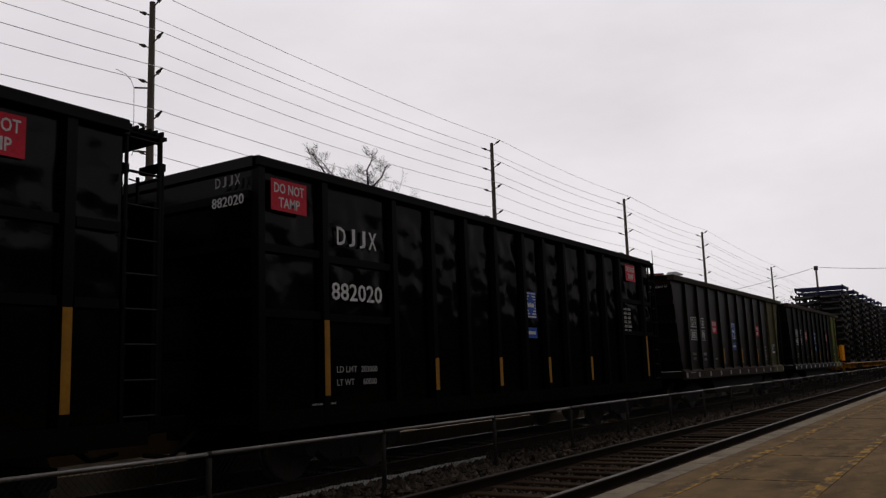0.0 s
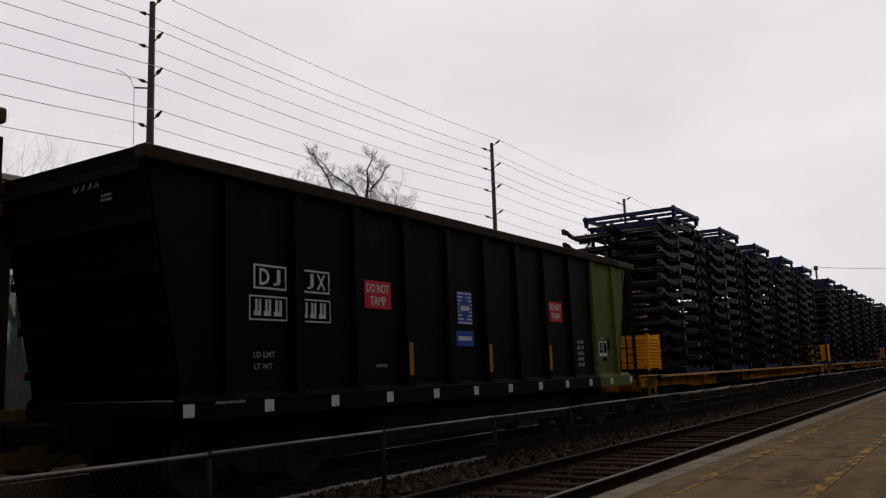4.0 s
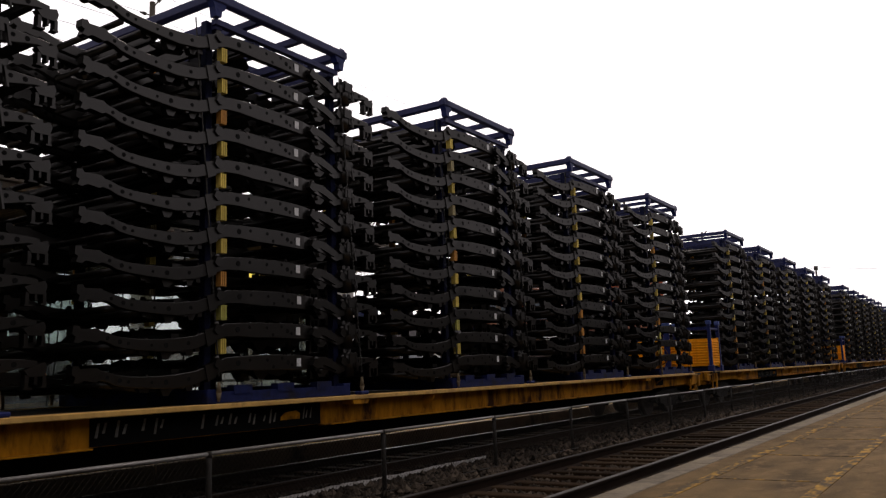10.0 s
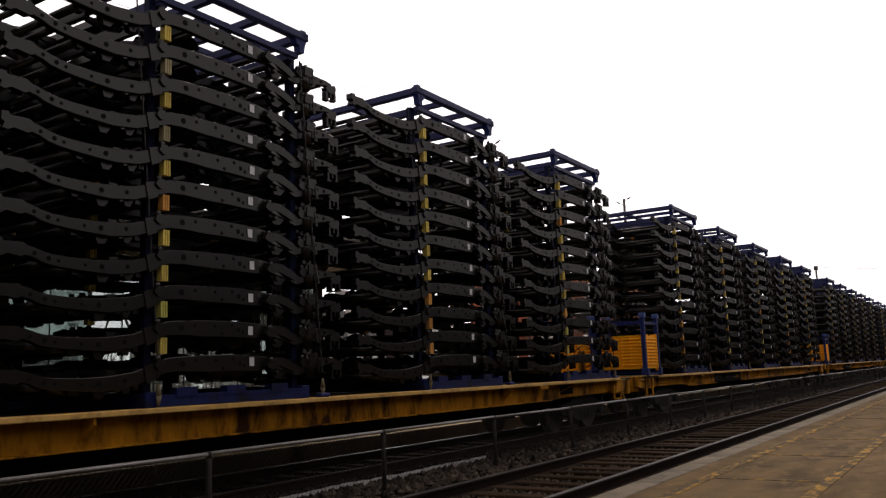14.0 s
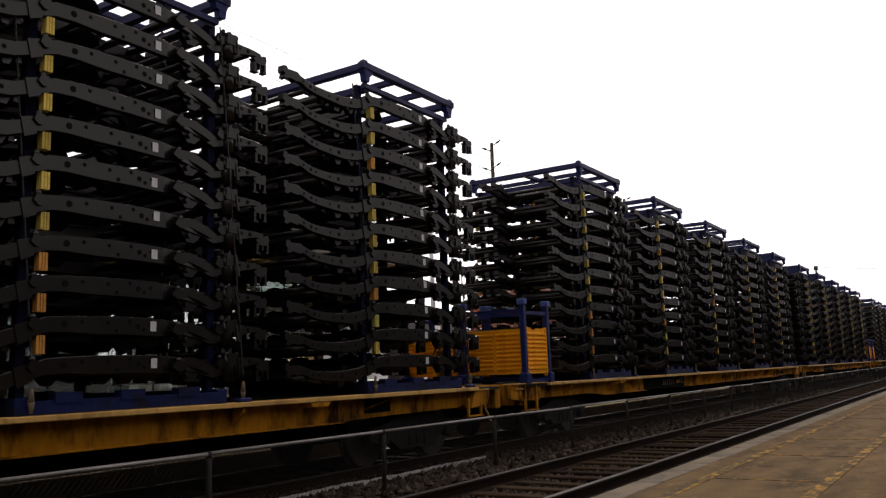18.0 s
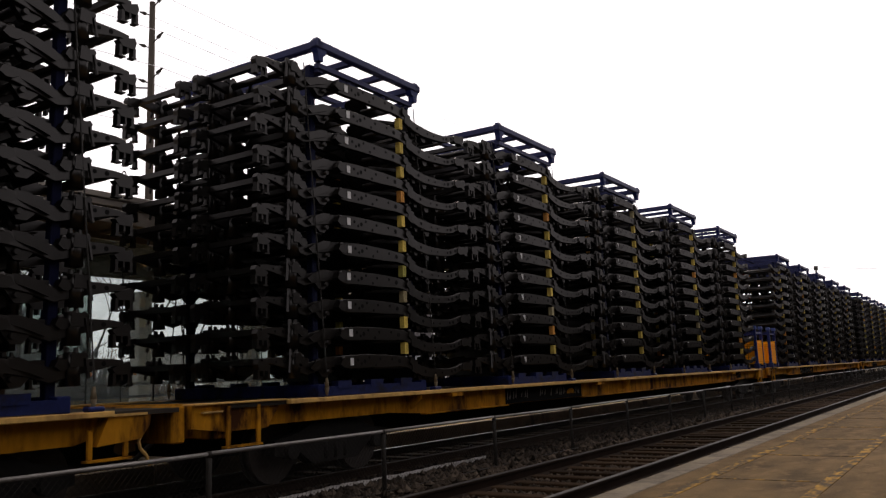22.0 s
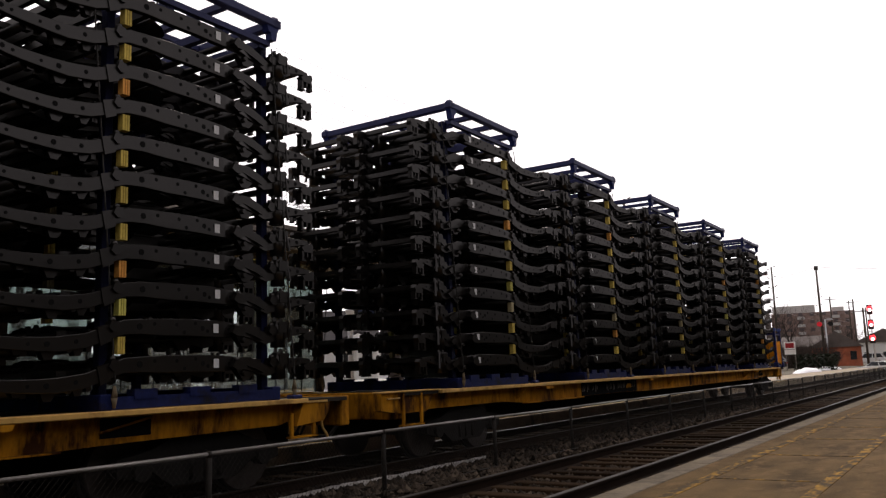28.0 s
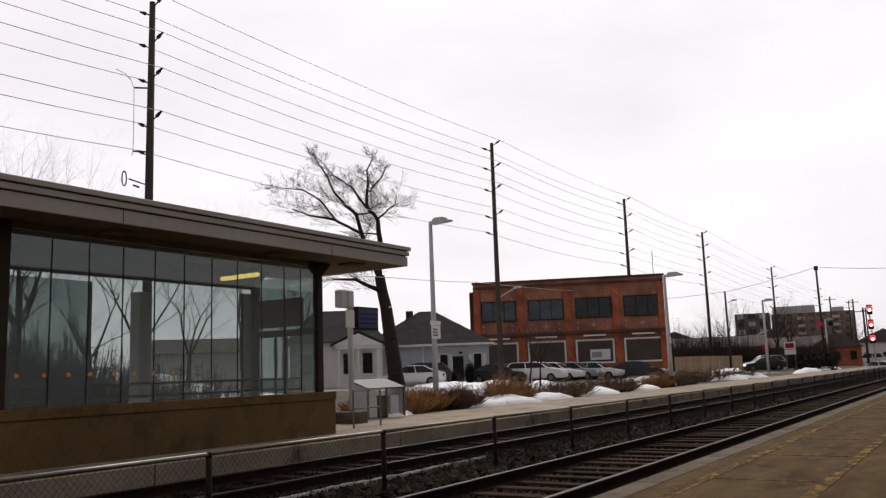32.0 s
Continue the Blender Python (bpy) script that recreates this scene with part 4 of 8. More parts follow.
def flatcar(start, turned, brake, ribbed, number=""):
    car = rolls(thing("flatcar", "long rusty yellow flatcar carrying stacked truck chassis", "flatcar", group="flatcars"), start)
    W = 1.40
    bm = bmesh.new()
    box(bm, -W + 0.02, W - 0.02, 0.15, CAR_LEN - 0.15, DECK - 0.06, DECK - 0.012)
    me = mesh_of("deck", bm, M_DECK)
    place("deck", me, car, None, "dark oily deck")
    rnd = random.Random(int(start))
    S0, S1 = 1.06, CAR_LEN - 0.98
    for s in (1, -1):
        def across(a, b):
            return sorted((s * (W + a), s * (W + b)))
        # recessed web of the side sill, deeper between the trucks, under an overhanging edge
        bm = bmesh.new()
        slab(bm, [(0.92, DECK - 0.062), (0.80, 0.78), (3.4, 0.78), (4.2, 0.725), (CAR_LEN - 4.2, 0.725), (CAR_LEN - 3.4, 0.74), (CAR_LEN - 1.26, 0.76), (CAR_LEN - 0.62, 0.92), (CAR_LEN - 0.62, DECK - 0.062)], "x", *across(-0.22, -0.18))
        part("side_sill", bm, M_FLAT, car, "rusty yellow side sill web")
        for ya, yb in ((4.2, 6.845), (10.205, CAR_LEN - 4.2)):
            bm = bmesh.new()
            box(bm, *across(-0.22, -0.10), ya, yb, 0.705, 0.724, bevel=0.005)
            part("sill_flange", bm, M_FLAT, car)
        bm = bmesh.new()
        box(bm, *across(-0.23, 0.055), S0, S1, DECK - 0.058, DECK, bevel=0.008)
        part("deck_edge", bm, M_FLATEDGE, car, "worn deck edge, paler for the sky's gleam on it")
        ys = (2.1, 4.6, 6.1, 10.9, 12.12, 12.75, 13.58, 14.29, 14.97, 16.11, 16.41, 17.31, 17.81, 18.75, 19.21, 20.32, 21.4, 22.6) if ribbed else (3.9, 12.6, 20.9)
        for y in ys:
            bm = bmesh.new()
            x0, x1 = s * (W - 0.181), s * (W + 0.02)
            slab(bm, [(x0, 0.80), (x0, DECK - 0.06), (x1, DECK - 0.06), (x1, 0.95), (s * (W - 0.12), 0.82)], "y", y - 0.014, y + 0.014)
            part("rib", bm, M_FLAT, car)
        for y in ((4.7, 22.0) if ribbed else (4.7, 10.6, 22.0)):
            bm = bmesh.new()
            slab(bm, [(y, DECK - 0.062), (y + 0.36, DECK - 0.062), (y + 0.33, 0.955), (y + 0.03, 0.955)], "x", *across(-0.175, 0.05))
            part("stake_pocket", bm, M_FLAT, car)
        boxpart("stencil_panel", (*across(-0.18, -0.173), 6.85, 10.2, 0.73, DECK - 0.065), M_BLACK, car, "black panel with worn stencils")
        # no cut-out here: a black plate paints the shade inside the opening
        boxpart("lightening_hole", (*across(-0.18, -0.174), CAR_LEN - 3.75, CAR_LEN - 3.15, 0.80, DECK - 0.08), M_BLACK, car, "black plate for the shade in a sill web opening")
        bm = bmesh.new()
        tube(bm, (s * (W - 0.165), CAR_LEN - 3.75, 0.86), (s * (W - 0.165), CAR_LEN - 3.15, 0.98), 0.014, n=5)
        part("brace", bm, M_FLAT, car)
        # leading end: bolster plate with grab iron, pocket and sill steps
        bm = bmesh.new()
        slab(bm, [(-0.36, DECK - 0.01), (-0.36, 0.82), (0.1, 0.76), (0.78, 0.76), (1.02, DECK - 0.01)], "x", *across(-0.20, -0.06))
        part("end_frame", bm, M_FLAT, car, "yellow bolster plate at the car end")
        boxpart("end_frame_cap", (*across(-0.22, 0.0), -0.36, 1.05, DECK - 0.009, DECK + 0.012), M_FLATEDGE, car, bevel=0.005)
        bm = bmesh.new()
        tube(bm, (s * (W - 0.03), -0.22, 0.985), (s * (W - 0.03), 0.05, 0.985), 0.013, n=6)
        for y in (-0.22, 0.05):
            tube(bm, (s * (W - 0.065), y, 0.985), (s * (W - 0.03), y, 0.985), 0.011, n=5)
        part("grab_iron", bm, M_FLATEDGE, car)
        for y in (0.14, 0.60):
            boxpart("step_iron", (*across(-0.055, -0.015), y - 0.028, y + 0.028, 0.60, DECK - 0.03), M_FLAT, car, bevel=0.006)
        boxpart("step", (*across(-0.10, -0.01), 0.09, 0.65, 0.575, 0.598), M_FLAT, car)
        # trailing end: stepped bracket, step irons and a looped hose
        bm = bmesh.new()
        slab(bm, [(CAR_LEN - 1.0, DECK - 0.062), (CAR_LEN - 1.12, 0.74), (CAR_LEN - 0.62, 0.78), (CAR_LEN - 0.52, 0.90), (CAR_LEN - 0.50, DECK - 0.062)], "x", *across(-0.175, -0.02))
        part("end_bracket", bm, M_FLAT, car)
        boxpart("bracket_cap", (*across(-0.14, 0.0), CAR_LEN - 0.975, CAR_LEN - 0.56, DECK - 0.06, DECK - 0.035), M_FLATEDGE, car)
        for y in (CAR_LEN - 1.18, CAR_LEN - 0.78):
            boxpart("step_iron", (*across(-0.07, -0.03), y - 0.025, y + 0.025, 0.62, 0.9), M_FLAT, car, bevel=0.006)
        boxpart("step", (*across(-0.10, -0.01), CAR_LEN - 1.23, CAR_LEN - 0.73, 0.595, 0.618), M_FLAT, car)
        bm = bmesh.new()
        loop = [(0.70, 0.88), (0.62, 0.90), (0.57, 0.84), (0.62, 0.76), (0.60, 0.68), (0.52, 0.60), (0.48, 0.50)]
        for (ya, za), (yb, zb) in zip(loop, loop[1:]):
            tube(bm, (s * (W - 0.06), CAR_LEN - ya, za), (s * (W - 0.06), CAR_LEN - yb, zb), 0.018, n=6)
        part("hose", bm, M_FLATEDGE, car, "pale looped hose at the car corner")
    if number:
        lettering(number, 0.92, 0.15, M_STENCIL, car, side(W - 0.172, 8.78, 0.872))
        lettering("RI", 0.24, 0.15, M_STENCIL, car, side(W - 0.172, 9.99, 0.885))
    for y0, count, step in () if number else ((6.98, 4, 0.23), (8.30, 3, 0.2), (9.0, 3, 0.17), (9.92, 2, 0.13)):
        for k in range(count):
            m = side(W - 0.173, y0 + step * k, 0.885 + rnd.uniform(-0.006, 0.006))
            w = step * rnd.uniform(0.16, 0.24)
            for d, h, z in ((-1, rnd.uniform(0.11, 0.17), 0), (1, rnd.uniform(0.07, 0.16), rnd.uniform(-0.03, 0.03))):
                if rnd.random() < 0.85:
                    bm = bmesh.new()
                    slab(bm, [(d * w * 0.9 - w * 0.4 - 0.02, z - h / 2), (d * w * 0.9 + w * 0.3 - 0.02, z - h / 2), (d * w * 0.9 + w * 0.5, z + h / 2), (d * w * 0.9 - w * 0.1, z + h / 2)], "z", 0, 0.003)
                    part("stencil_bar", bm, M_STENCIL, car, m=m)
    bm = bmesh.new()
    slab(bm, [(-0.17, -0.05), (0.17, -0.05), (0.17, 0.02), (0.10, 0.055), (-0.10, 0.04), (-0.17, -0.01)], "z", 0, 0.003)
    part("stencil_patch", bm, M_FLAT, car, m=side(W - 0.172, 9.64, 0.87))
    for e in (0, 1):
        y = 0.0 if e == 0 else CAR_LEN
        sg = 1 if e == 0 else -1
        ya, yb = sorted((y + sg * 0.0, y + sg * 0.18))
        boxpart("end_sill", (-W + 0.1, W - 0.1, ya, yb, 0.68, DECK), M_FLAT, car, bevel=0.015)
        bm = bmesh.new()
        for k in range(3):
            tube(bm, (-0.5 + 0.1 * k, y - sg * 0.02, 0.8), (-0.52 + 0.1 * k, y - sg * 0.25, 0.45), 0.02, n=5)
        part("air_hose", bm, M_BOGIE, car)
    if brake:
        yb = CAR_LEN - 0.02
        bm = bmesh.new()
        tube(bm, (0.1, yb, 0.95), (0.1, yb, 1.68), 0.035, n=6)
        box(bm, 0.01, 0.19, yb - 0.08, yb + 0.02, 1.2, 1.75, bevel=0.02)
        part("brake_stand", bm, M_FLAT, car)
        bm = bmesh.new()
        rings = []
        for k in range(18):
            a = 2 * math.pi * k / 18
            rings.append([bm.verts.new((0.1 + (0.26 + 0.018 * math.cos(q)) * math.cos(a), yb + 0.1 + 0.018 * math.sin(q), 1.6 + (0.26 + 0.018 * math.cos(q)) * math.sin(a))) for q in (0.5, 2.07, 3.64, 5.21)])
        for k in range(18):
            for q in range(4):
                bm.faces.new((rings[k][q], rings[(k + 1) % 18][q], rings[(k + 1) % 18][(q + 1) % 4], rings[k][(q + 1) % 4]))
        for k in range(3):
            a = 2 * math.pi * k / 3
            tube(bm, (0.1, yb + 0.08, 1.6), (0.1 + 0.26 * math.cos(a), yb + 0.1, 1.6 + 0.26 * math.sin(a)), 0.014, n=5)
        part("brake_wheel", bm, M_FLAT, car, "worn yellow brake wheel")
    boxpart("center_sill", (-0.35, 0.35, 0.2, CAR_LEN - 0.2, 0.45, 0.95), M_BOGIE, car)
    for y in range(4, 24, 2):
        boxpart("cross_bearer", (-W + 0.24, W - 0.24, y, y + 0.12, 0.78, DECK - 0.06), M_BOGIE, car)
    running_gear(car, (2.3, CAR_LEN - 2.3), CAR_LEN)
    return car


# truck chassis in stacks -------------------------------------------------
RAIL_ROWS = [(-1.63, 0.63, -0.085, 0.08), (-1.53, 0.63, -0.095, 0.10), (-1.44, 0.63, -0.115, 0.10), (-1.36, 0.63, -0.145, 0.11), (-1.25, 0.628, -0.166, 0.11), (-1.1, 0.626, -0.178, 0.115), (-0.98, 0.625, -0.182, 0.12), (-0.8, 0.625, -0.186, 0.13), (-0.62, 0.626, -0.184, 0.145), (-0.35, 0.63, -0.15, 0.145),
             (-0.11, 0.636, -0.07, 0.14), (0.06, 0.642, -0.012, 0.15), (0.25, 0.65, 0.0, 0.155), (0.55, 0.65, 0.0, 0.18), (0.9, 0.65, 0.004, 0.182), (1.15, 0.65, 0.0, 0.186), (1.36, 0.645, -0.005, 0.18), (1.62, 0.61, 0.0, 0.13), (1.86, 0.57, -0.03, 0.14), (2.10, 0.55, -0.09, 0.15), (2.30, 0.55, -0.05, 0.13),
             (2.44, 0.55, -0.01, 0.14), (2.54, 0.55, 0.0, 0.125), (2.64, 0.55, 0.01, 0.10), (2.76, 0.55, 0.02, 0.075), (2.88, 0.55, 0.01, 0.065)]


def rail_x(y):
    """Half width of the ladder frame at y."""
    for (ya, xa, _, _), (yb, xb, _, _) in zip(RAIL_ROWS, RAIL_ROWS[1:]):
        if y <= yb:
            return xa + (xb - xa) * max(0, (y - ya) / (yb - ya))
    return RAIL_ROWS[-1][1]


def chassis_mesh():
    """One ladder frame: two bent rails, cross members, mounts, brackets, bushings and discs for punched holes."""
    rnd = random.Random(41)
    bm = bmesh.new()
    for s in (1, -1):
        sweep(bm, [(y, s * x, z, h) for y, x, z, h in RAIL_ROWS], 0.075)
        # notched bumper bracket at the nose
        slab(bm, [(-1.82, -0.01), (-1.76, -0.005), (-1.74, -0.035), (-1.56, -0.03), (-1.51, -0.06), (-1.50, -0.13), (-1.57, -0.165), (-1.70, -0.145), (-1.76, -0.175), (-1.81, -0.165), (-1.79, -0.11), (-1.825, -0.09)], "x", s * 0.63 - 0.05, s * 0.63 + 0.05)
        # suspension mounts hanging under the bow of the rail
        for y, w, z in ((-0.98, 0.07, -0.28), (-0.68, 0.09, -0.33), (-0.38, 0.07, -0.29)):
            slab(bm, [(y - w, -0.20), (y + w, -0.20), (y + w * 0.7, z + 0.05), (y + w * 0.3, z), (y - w * 0.5, z), (y - w * 0.8, z + 0.06)], "x", s * 0.56 - 0.05, s * 0.56 + 0.035)
        slab(bm, [(-0.92, -0.215), (-0.35, -0.20), (-0.40, -0.26), (-0.62, -0.30), (-0.88, -0.25)], "x", s * 0.40 - 0.02, s * 0.40 + 0.02)
        # body mounts with rubber cups
        for y, x, z, w in ((-0.06, 0.66, 0.01, 0.065), (1.53, 0.70, -0.01, 0.10), (2.2, 0.58, 0.02, 0.08)):
            slab(bm, [(y - w, z - 0.03), (y - w * 0.6, z + 0.035), (y + w * 0.6, z + 0.035), (y + w, z - 0.03), (y + w * 0.3, z - 0.07), (y - w * 0.3, z - 0.07)], "x", s * x - 0.05, s * x + 0.05)
            tube(bm, (s * x, y, z + 0.03), (s * x, y, z + 0.075), 0.04, 0.028, n=8)
        # hangers and bushings
        slab(bm, [(-0.24, -0.02), (-0.10, 0.02), (-0.08, -0.15), (-0.20, -0.20)], "x", s * 0.655 - 0.03, s * 0.655 + 0.03)
        for y, z in ((-0.85, -0.225), (-0.5, -0.235), (1.72, -0.12), (2.42, 0.09), (2.3, 0.1)):
            tube(bm, (s * 0.50, y, z), (s * 0.645, y, z), 0.03, n=8)
        slab(bm, [(2.26, -0.02), (2.40, -0.02), (2.39, 0.11), (2.27, 0.11)], "x", s * 0.645, s * 0.657)
        slab(bm, [(1.62, -0.07), (1.95, -0.07), (1.82, -0.19), (1.72, -0.19)], "x", s * 0.55 - 0.04, s * 0.55 + 0.04)
        # spring tower ahead of the tail, with a bolted cap, and a slanted damper beside it
        tube(bm, (s * 0.56, 2.33, -0.20), (s * 0.56, 2.33, 0.12), 0.088, 0.08, n=8)
        for y in (2.28, 2.375):
            tube(bm, (s * 0.56, y, 0.12), (s * 0.56, y, 0.17), 0.03, 0.024, n=6)
        tube(bm, (s * 0.63, 2.47, -0.13), (s * 0.61, 2.43, 0.13), 0.020, n=6)
        # curved wheel-arch plate where the rail tucks in
        slab(bm, [(1.66, 0.07), (1.80, 0.065), (2.0, -0.01), (2.10, -0.07), (2.02, -0.12), (1.88, -0.07), (1.70, -0.02)], "x", s * 0.625 - 0.012, s * 0.625 + 0.012)
        # hooked tail bracket on thin legs
        slab(bm, [(2.75, -0.04), (2.80, -0.10), (2.95, -0.10), (2.972, -0.02), (2.95, 0.03), (2.90, 0.015)], "x", s * 0.55 - 0.045, s * 0.55 + 0.045)
        for ya, yb, z0 in ((2.765, 2.80, -0.20), (2.855, 2.878, -0.16), (2.935, 2.968, -0.185)):
            box(bm, s * 0.55 - 0.04, s * 0.55 + 0.04, ya, yb, z0, -0.085)
        box(bm, s * 0.55 - 0.04, s * 0.55 + 0.04, 2.755, 2.84, -0.215, -0.199)
        box(bm, s * 0.55 - 0.04, s * 0.55 + 0.04, 2.915, 2.975, -0.2, -0.184)
        # brake line
        tube(bm, (s * 0.60, 0.1, 0.05), (s * 0.60, 1.4, 0.06), 0.007, n=4)
        # punched holes, drawn as black discs that paint the shade inside
        for y, x, z, r in ((0.42, 0.65, 0.03, 0.022), (0.24, 0.65, 0.0, 0.035), (0.70, 0.65, 0.03, 0.022), (0.95, 0.65, 0.05, 0.022), (1.12, 0.65, -0.03, 0.022), (1.2, 0.65, 0.02, 0.022), (0.8, 0.65, -0.05, 0.022), (1.05, 0.65, 0.0, 0.03)):
            xo = s * (x + 0.0375)
            tube(bm, (xo - s * 0.01, y, z), (xo + s * 0.002, y, z), r, n=7, mi=1)
        for y, z in ((-1.44, -0.12), (-1.2, -0.17), (-0.92, -0.185), (-0.74, -0.185), (-0.45, -0.16), (-0.2, -0.10), (1.44, -0.005), (1.74, -0.01), (1.96, -0.05), (2.52, 0.01), (2.66, 0.01), (-1.30, -0.155)):
            xo = s * (rail_x(y) + 0.0375)
            tube(bm, (xo - s * 0.01, y, z), (xo + s * 0.004, y, z), rnd.uniform(0.014, 0.03), n=7, mi=1)
    # cross members
    for y, z, r in ((-1.30, -0.20, 0.035), (-1.02, -0.23, 0.045), (0.45, -0.03, 0.03), (1.45, -0.02, 0.04), (1.78, 0.0, 0.045), (2.33, 0.02, 0.05)):
        tube(bm, (-0.56, y, z), (0.56, y, z), r, n=8)
    slab(bm, [(-0.66, -0.24), (-0.50, -0.24), (-0.52, -0.13), (-0.62, -0.13)], "x", -0.58, 0.58)
    slab(bm, [(-0.92, -0.29), (-0.86, -0.29), (-0.87, -0.10), (-0.90, -0.10)], "x", -0.54, 0.54)
    slab(bm, [(-0.30, -0.25), (-0.24, -0.25), (-0.25, -0.03), (-0.28, -0.03)], "x", -0.6, 0.6)
    slab(bm, [(0.25, -0.08), (0.31, -0.08), (0.30, 0.04), (0.26, 0.04)], "x", -0.62, 0.62)
    # black plates added inside the frame to paint the gaps between layers dark
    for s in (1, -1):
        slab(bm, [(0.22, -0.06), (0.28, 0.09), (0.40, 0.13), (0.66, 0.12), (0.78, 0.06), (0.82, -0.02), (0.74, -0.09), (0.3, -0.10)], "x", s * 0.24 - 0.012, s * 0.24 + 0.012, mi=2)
    box(bm, -0.5, 0.5, 2.68, 2.76, -0.02, 0.05)
    box(bm, -0.5, 0.5, 1.97, 2.1, -0.03, 0.05)
    for s in (1, -1):
        slab(bm, [(s * 0.52, -0.56), (s * 0.52, -0.46), (s * 0.12, 0.27), (s * 0.04, 0.27)], "z", -0.10, -0.05)
        tube(bm, (s * 0.5, 2.06, 0.0), (s * 0.12, 2.34, 0.02), 0.02, n=6)
    return mesh_of("chassis", bm, M_FRAME, M_HOLE, M_GAPDARK)


CHASSIS_ME = chassis_mesh()
bm = bmesh.new()
box(bm, -0.001, 0.004, -0.036, 0.036, -0.05, 0.05)
TAG_ME = mesh_of("tag", bm, M_TAG)


def spacer_material(name, color):
    return mat(name, color, 0.6, big=6, small=40, var=0.3, bump=0.1, per_object=0.25)


SPACERS = []
for nm, c in (("yellow_plastic_spacer", (0.60, 0.45, 0.10)), ("orange_plastic_spacer", (0.56, 0.26, 0.06)), ("lime_plastic_spacer", (0.50, 0.46, 0.11)), ("pale_plastic_spacer", (0.32, 0.27, 0.15)), ("grey_plastic_spacer", (0.16, 0.15, 0.14))):
    bm = bmesh.new()
    tooth = [(0.042, -0.042), (0.042, -0.02), (0.034, -0.016), (0.034, -0.012), (0.042, -0.008), (0.042, 0.008), (0.034, 0.012), (0.034, 0.016), (0.042, 0.02), (0.042, 0.042)]
    slab(bm, tooth + [(-x, -y) for x, y in tooth], "z", -0.085, 0.085)
    SPACERS.append(mesh_of("spacer", bm, spacer_material(nm, c)))

RACK_L, RACK_W, LAYERS, PITCH, TOPZ = 2.42, 1.443, 11, 0.3825, 5.345


def rack_meshes():
    """Top frame, posts, base of one steel shipping rack, over the deck at z 0 of the rails."""
    bm = bmesh.new()
    z1 = 5.895
    for x in (-RACK_W + 0.06, RACK_W - 0.06):
        box(bm, x - 0.06, x + 0.06, -0.03, RACK_L + 0.03, z1 - 0.11, z1, bevel=0.012)
    for y in (0.06, RACK_L - 0.06):
        box(bm, -RACK_W, RACK_W, y - 0.06, y + 0.06, z1 - 0.115, z1 - 0.004, bevel=0.012)
    for y in (0.85, 1.6):
        box(bm, -RACK_W + 0.1, RACK_W - 0.1, y - 0.045, y + 0.045, z1 - 0.1, z1 - 0.02)
    box(bm, -0.05, 0.05, 0.1, RACK_L - 0.1, z1 - 0.1, z1 - 0.03)
    for x in (-RACK_W + 0.06, RACK_W - 0.06):
        for y in (0.05, RACK_L - 0.05):
            box(bm, x - 0.045, x + 0.045, y - 0.05, y + 0.05, z1 - 0.003, z1 + 0.035, bevel=0.012)
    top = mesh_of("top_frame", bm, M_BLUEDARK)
    bm = bmesh.new()
    for y in (0.18, 0.8, 1.62, RACK_L - 0.2):
        box(bm, -RACK_W + 0.12, RACK_W - 0.12, y - 0.05, y + 0.05, z1 - 0.40, z1 - 0.30)
    for x in (-RACK_W + 0.12, RACK_W - 0.12):
        box(bm, x - 0.04, x + 0.04, 0.1, RACK_L - 0.1, z1 - 0.36, z1 - 0.29)
    low = mesh_of("lower_frame", bm, M_BLUEDARK)
    bm = bmesh.new()
    slab(bm, [(-0.11, z1 - 0.1), (0.12, z1 - 0.1), (0.08, z1 - 0.19), (0.04, z1 - 0.20), (0.03, z1 - 0.29), (-0.05, z1 - 0.29), (-0.07, z1 - 0.18)], "x", -0.05, 0.05)
    tube(bm, (-0.053, -0.01, z1 - 0.2), (0.053, -0.01, z1 - 0.2), 0.025, n=6)
    lug = mesh_of("corner_bracket", bm, M_BLUE)
    bm = bmesh.new()
    box(bm, -0.05, 0.05, -0.05, 0.05, DECK + 0.1, z1 - 0.3, bevel=0.008)
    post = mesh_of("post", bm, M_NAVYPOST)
    bm = bmesh.new()
    box(bm, -RACK_W + 0.05, RACK_W - 0.05, -0.02, 0.12, DECK, DECK + 0.16, bevel=0.01)
    box(bm, -RACK_W + 0.05, RACK_W - 0.05, RACK_L - 0.12, RACK_L + 0.02, DECK, DECK + 0.16, bevel=0.01)
    for x in (-RACK_W + 0.1, RACK_W - 0.1):
        box(bm, x - 0.05, x + 0.05, 0.1, RACK_L - 0.1, DECK + 0.01, DECK + 0.13)
        for y in (0.5, 1.2, 1.9):
            box(bm, x - 0.06, x + 0.06, y - 0.14, y + 0.14, DECK + 0.1, DECK + 0.2)
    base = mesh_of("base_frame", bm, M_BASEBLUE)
    bm = bmesh.new()
    tube(bm, (RACK_W - 0.06, -0.12, 5.5), (RACK_W - 0.03, 0.22, DECK + 0.3), 0.009, n=5)
    strap = mesh_of("tie_down_chain", bm, M_STRAP)
    bm = bmesh.new()
    tube(bm, (RACK_W - 0.03, 0.22, DECK + 0.02), (RACK_W - 0.03, 0.22, DECK + 0.12), 0.014, 0.032, n=8)
    tube(bm, (RACK_W - 0.03, 0.22, DECK + 0.12), (RACK_W - 0.03, 0.22, DECK + 0.24), 0.032, 0.014, n=8)
    turn = mesh_of("turnbuckle", bm, M_TURN)
    bm = bmesh.new()
    box(bm, -0.06, 0.06, -0.09, 0.09, 0, 0.05, bevel=0.015)
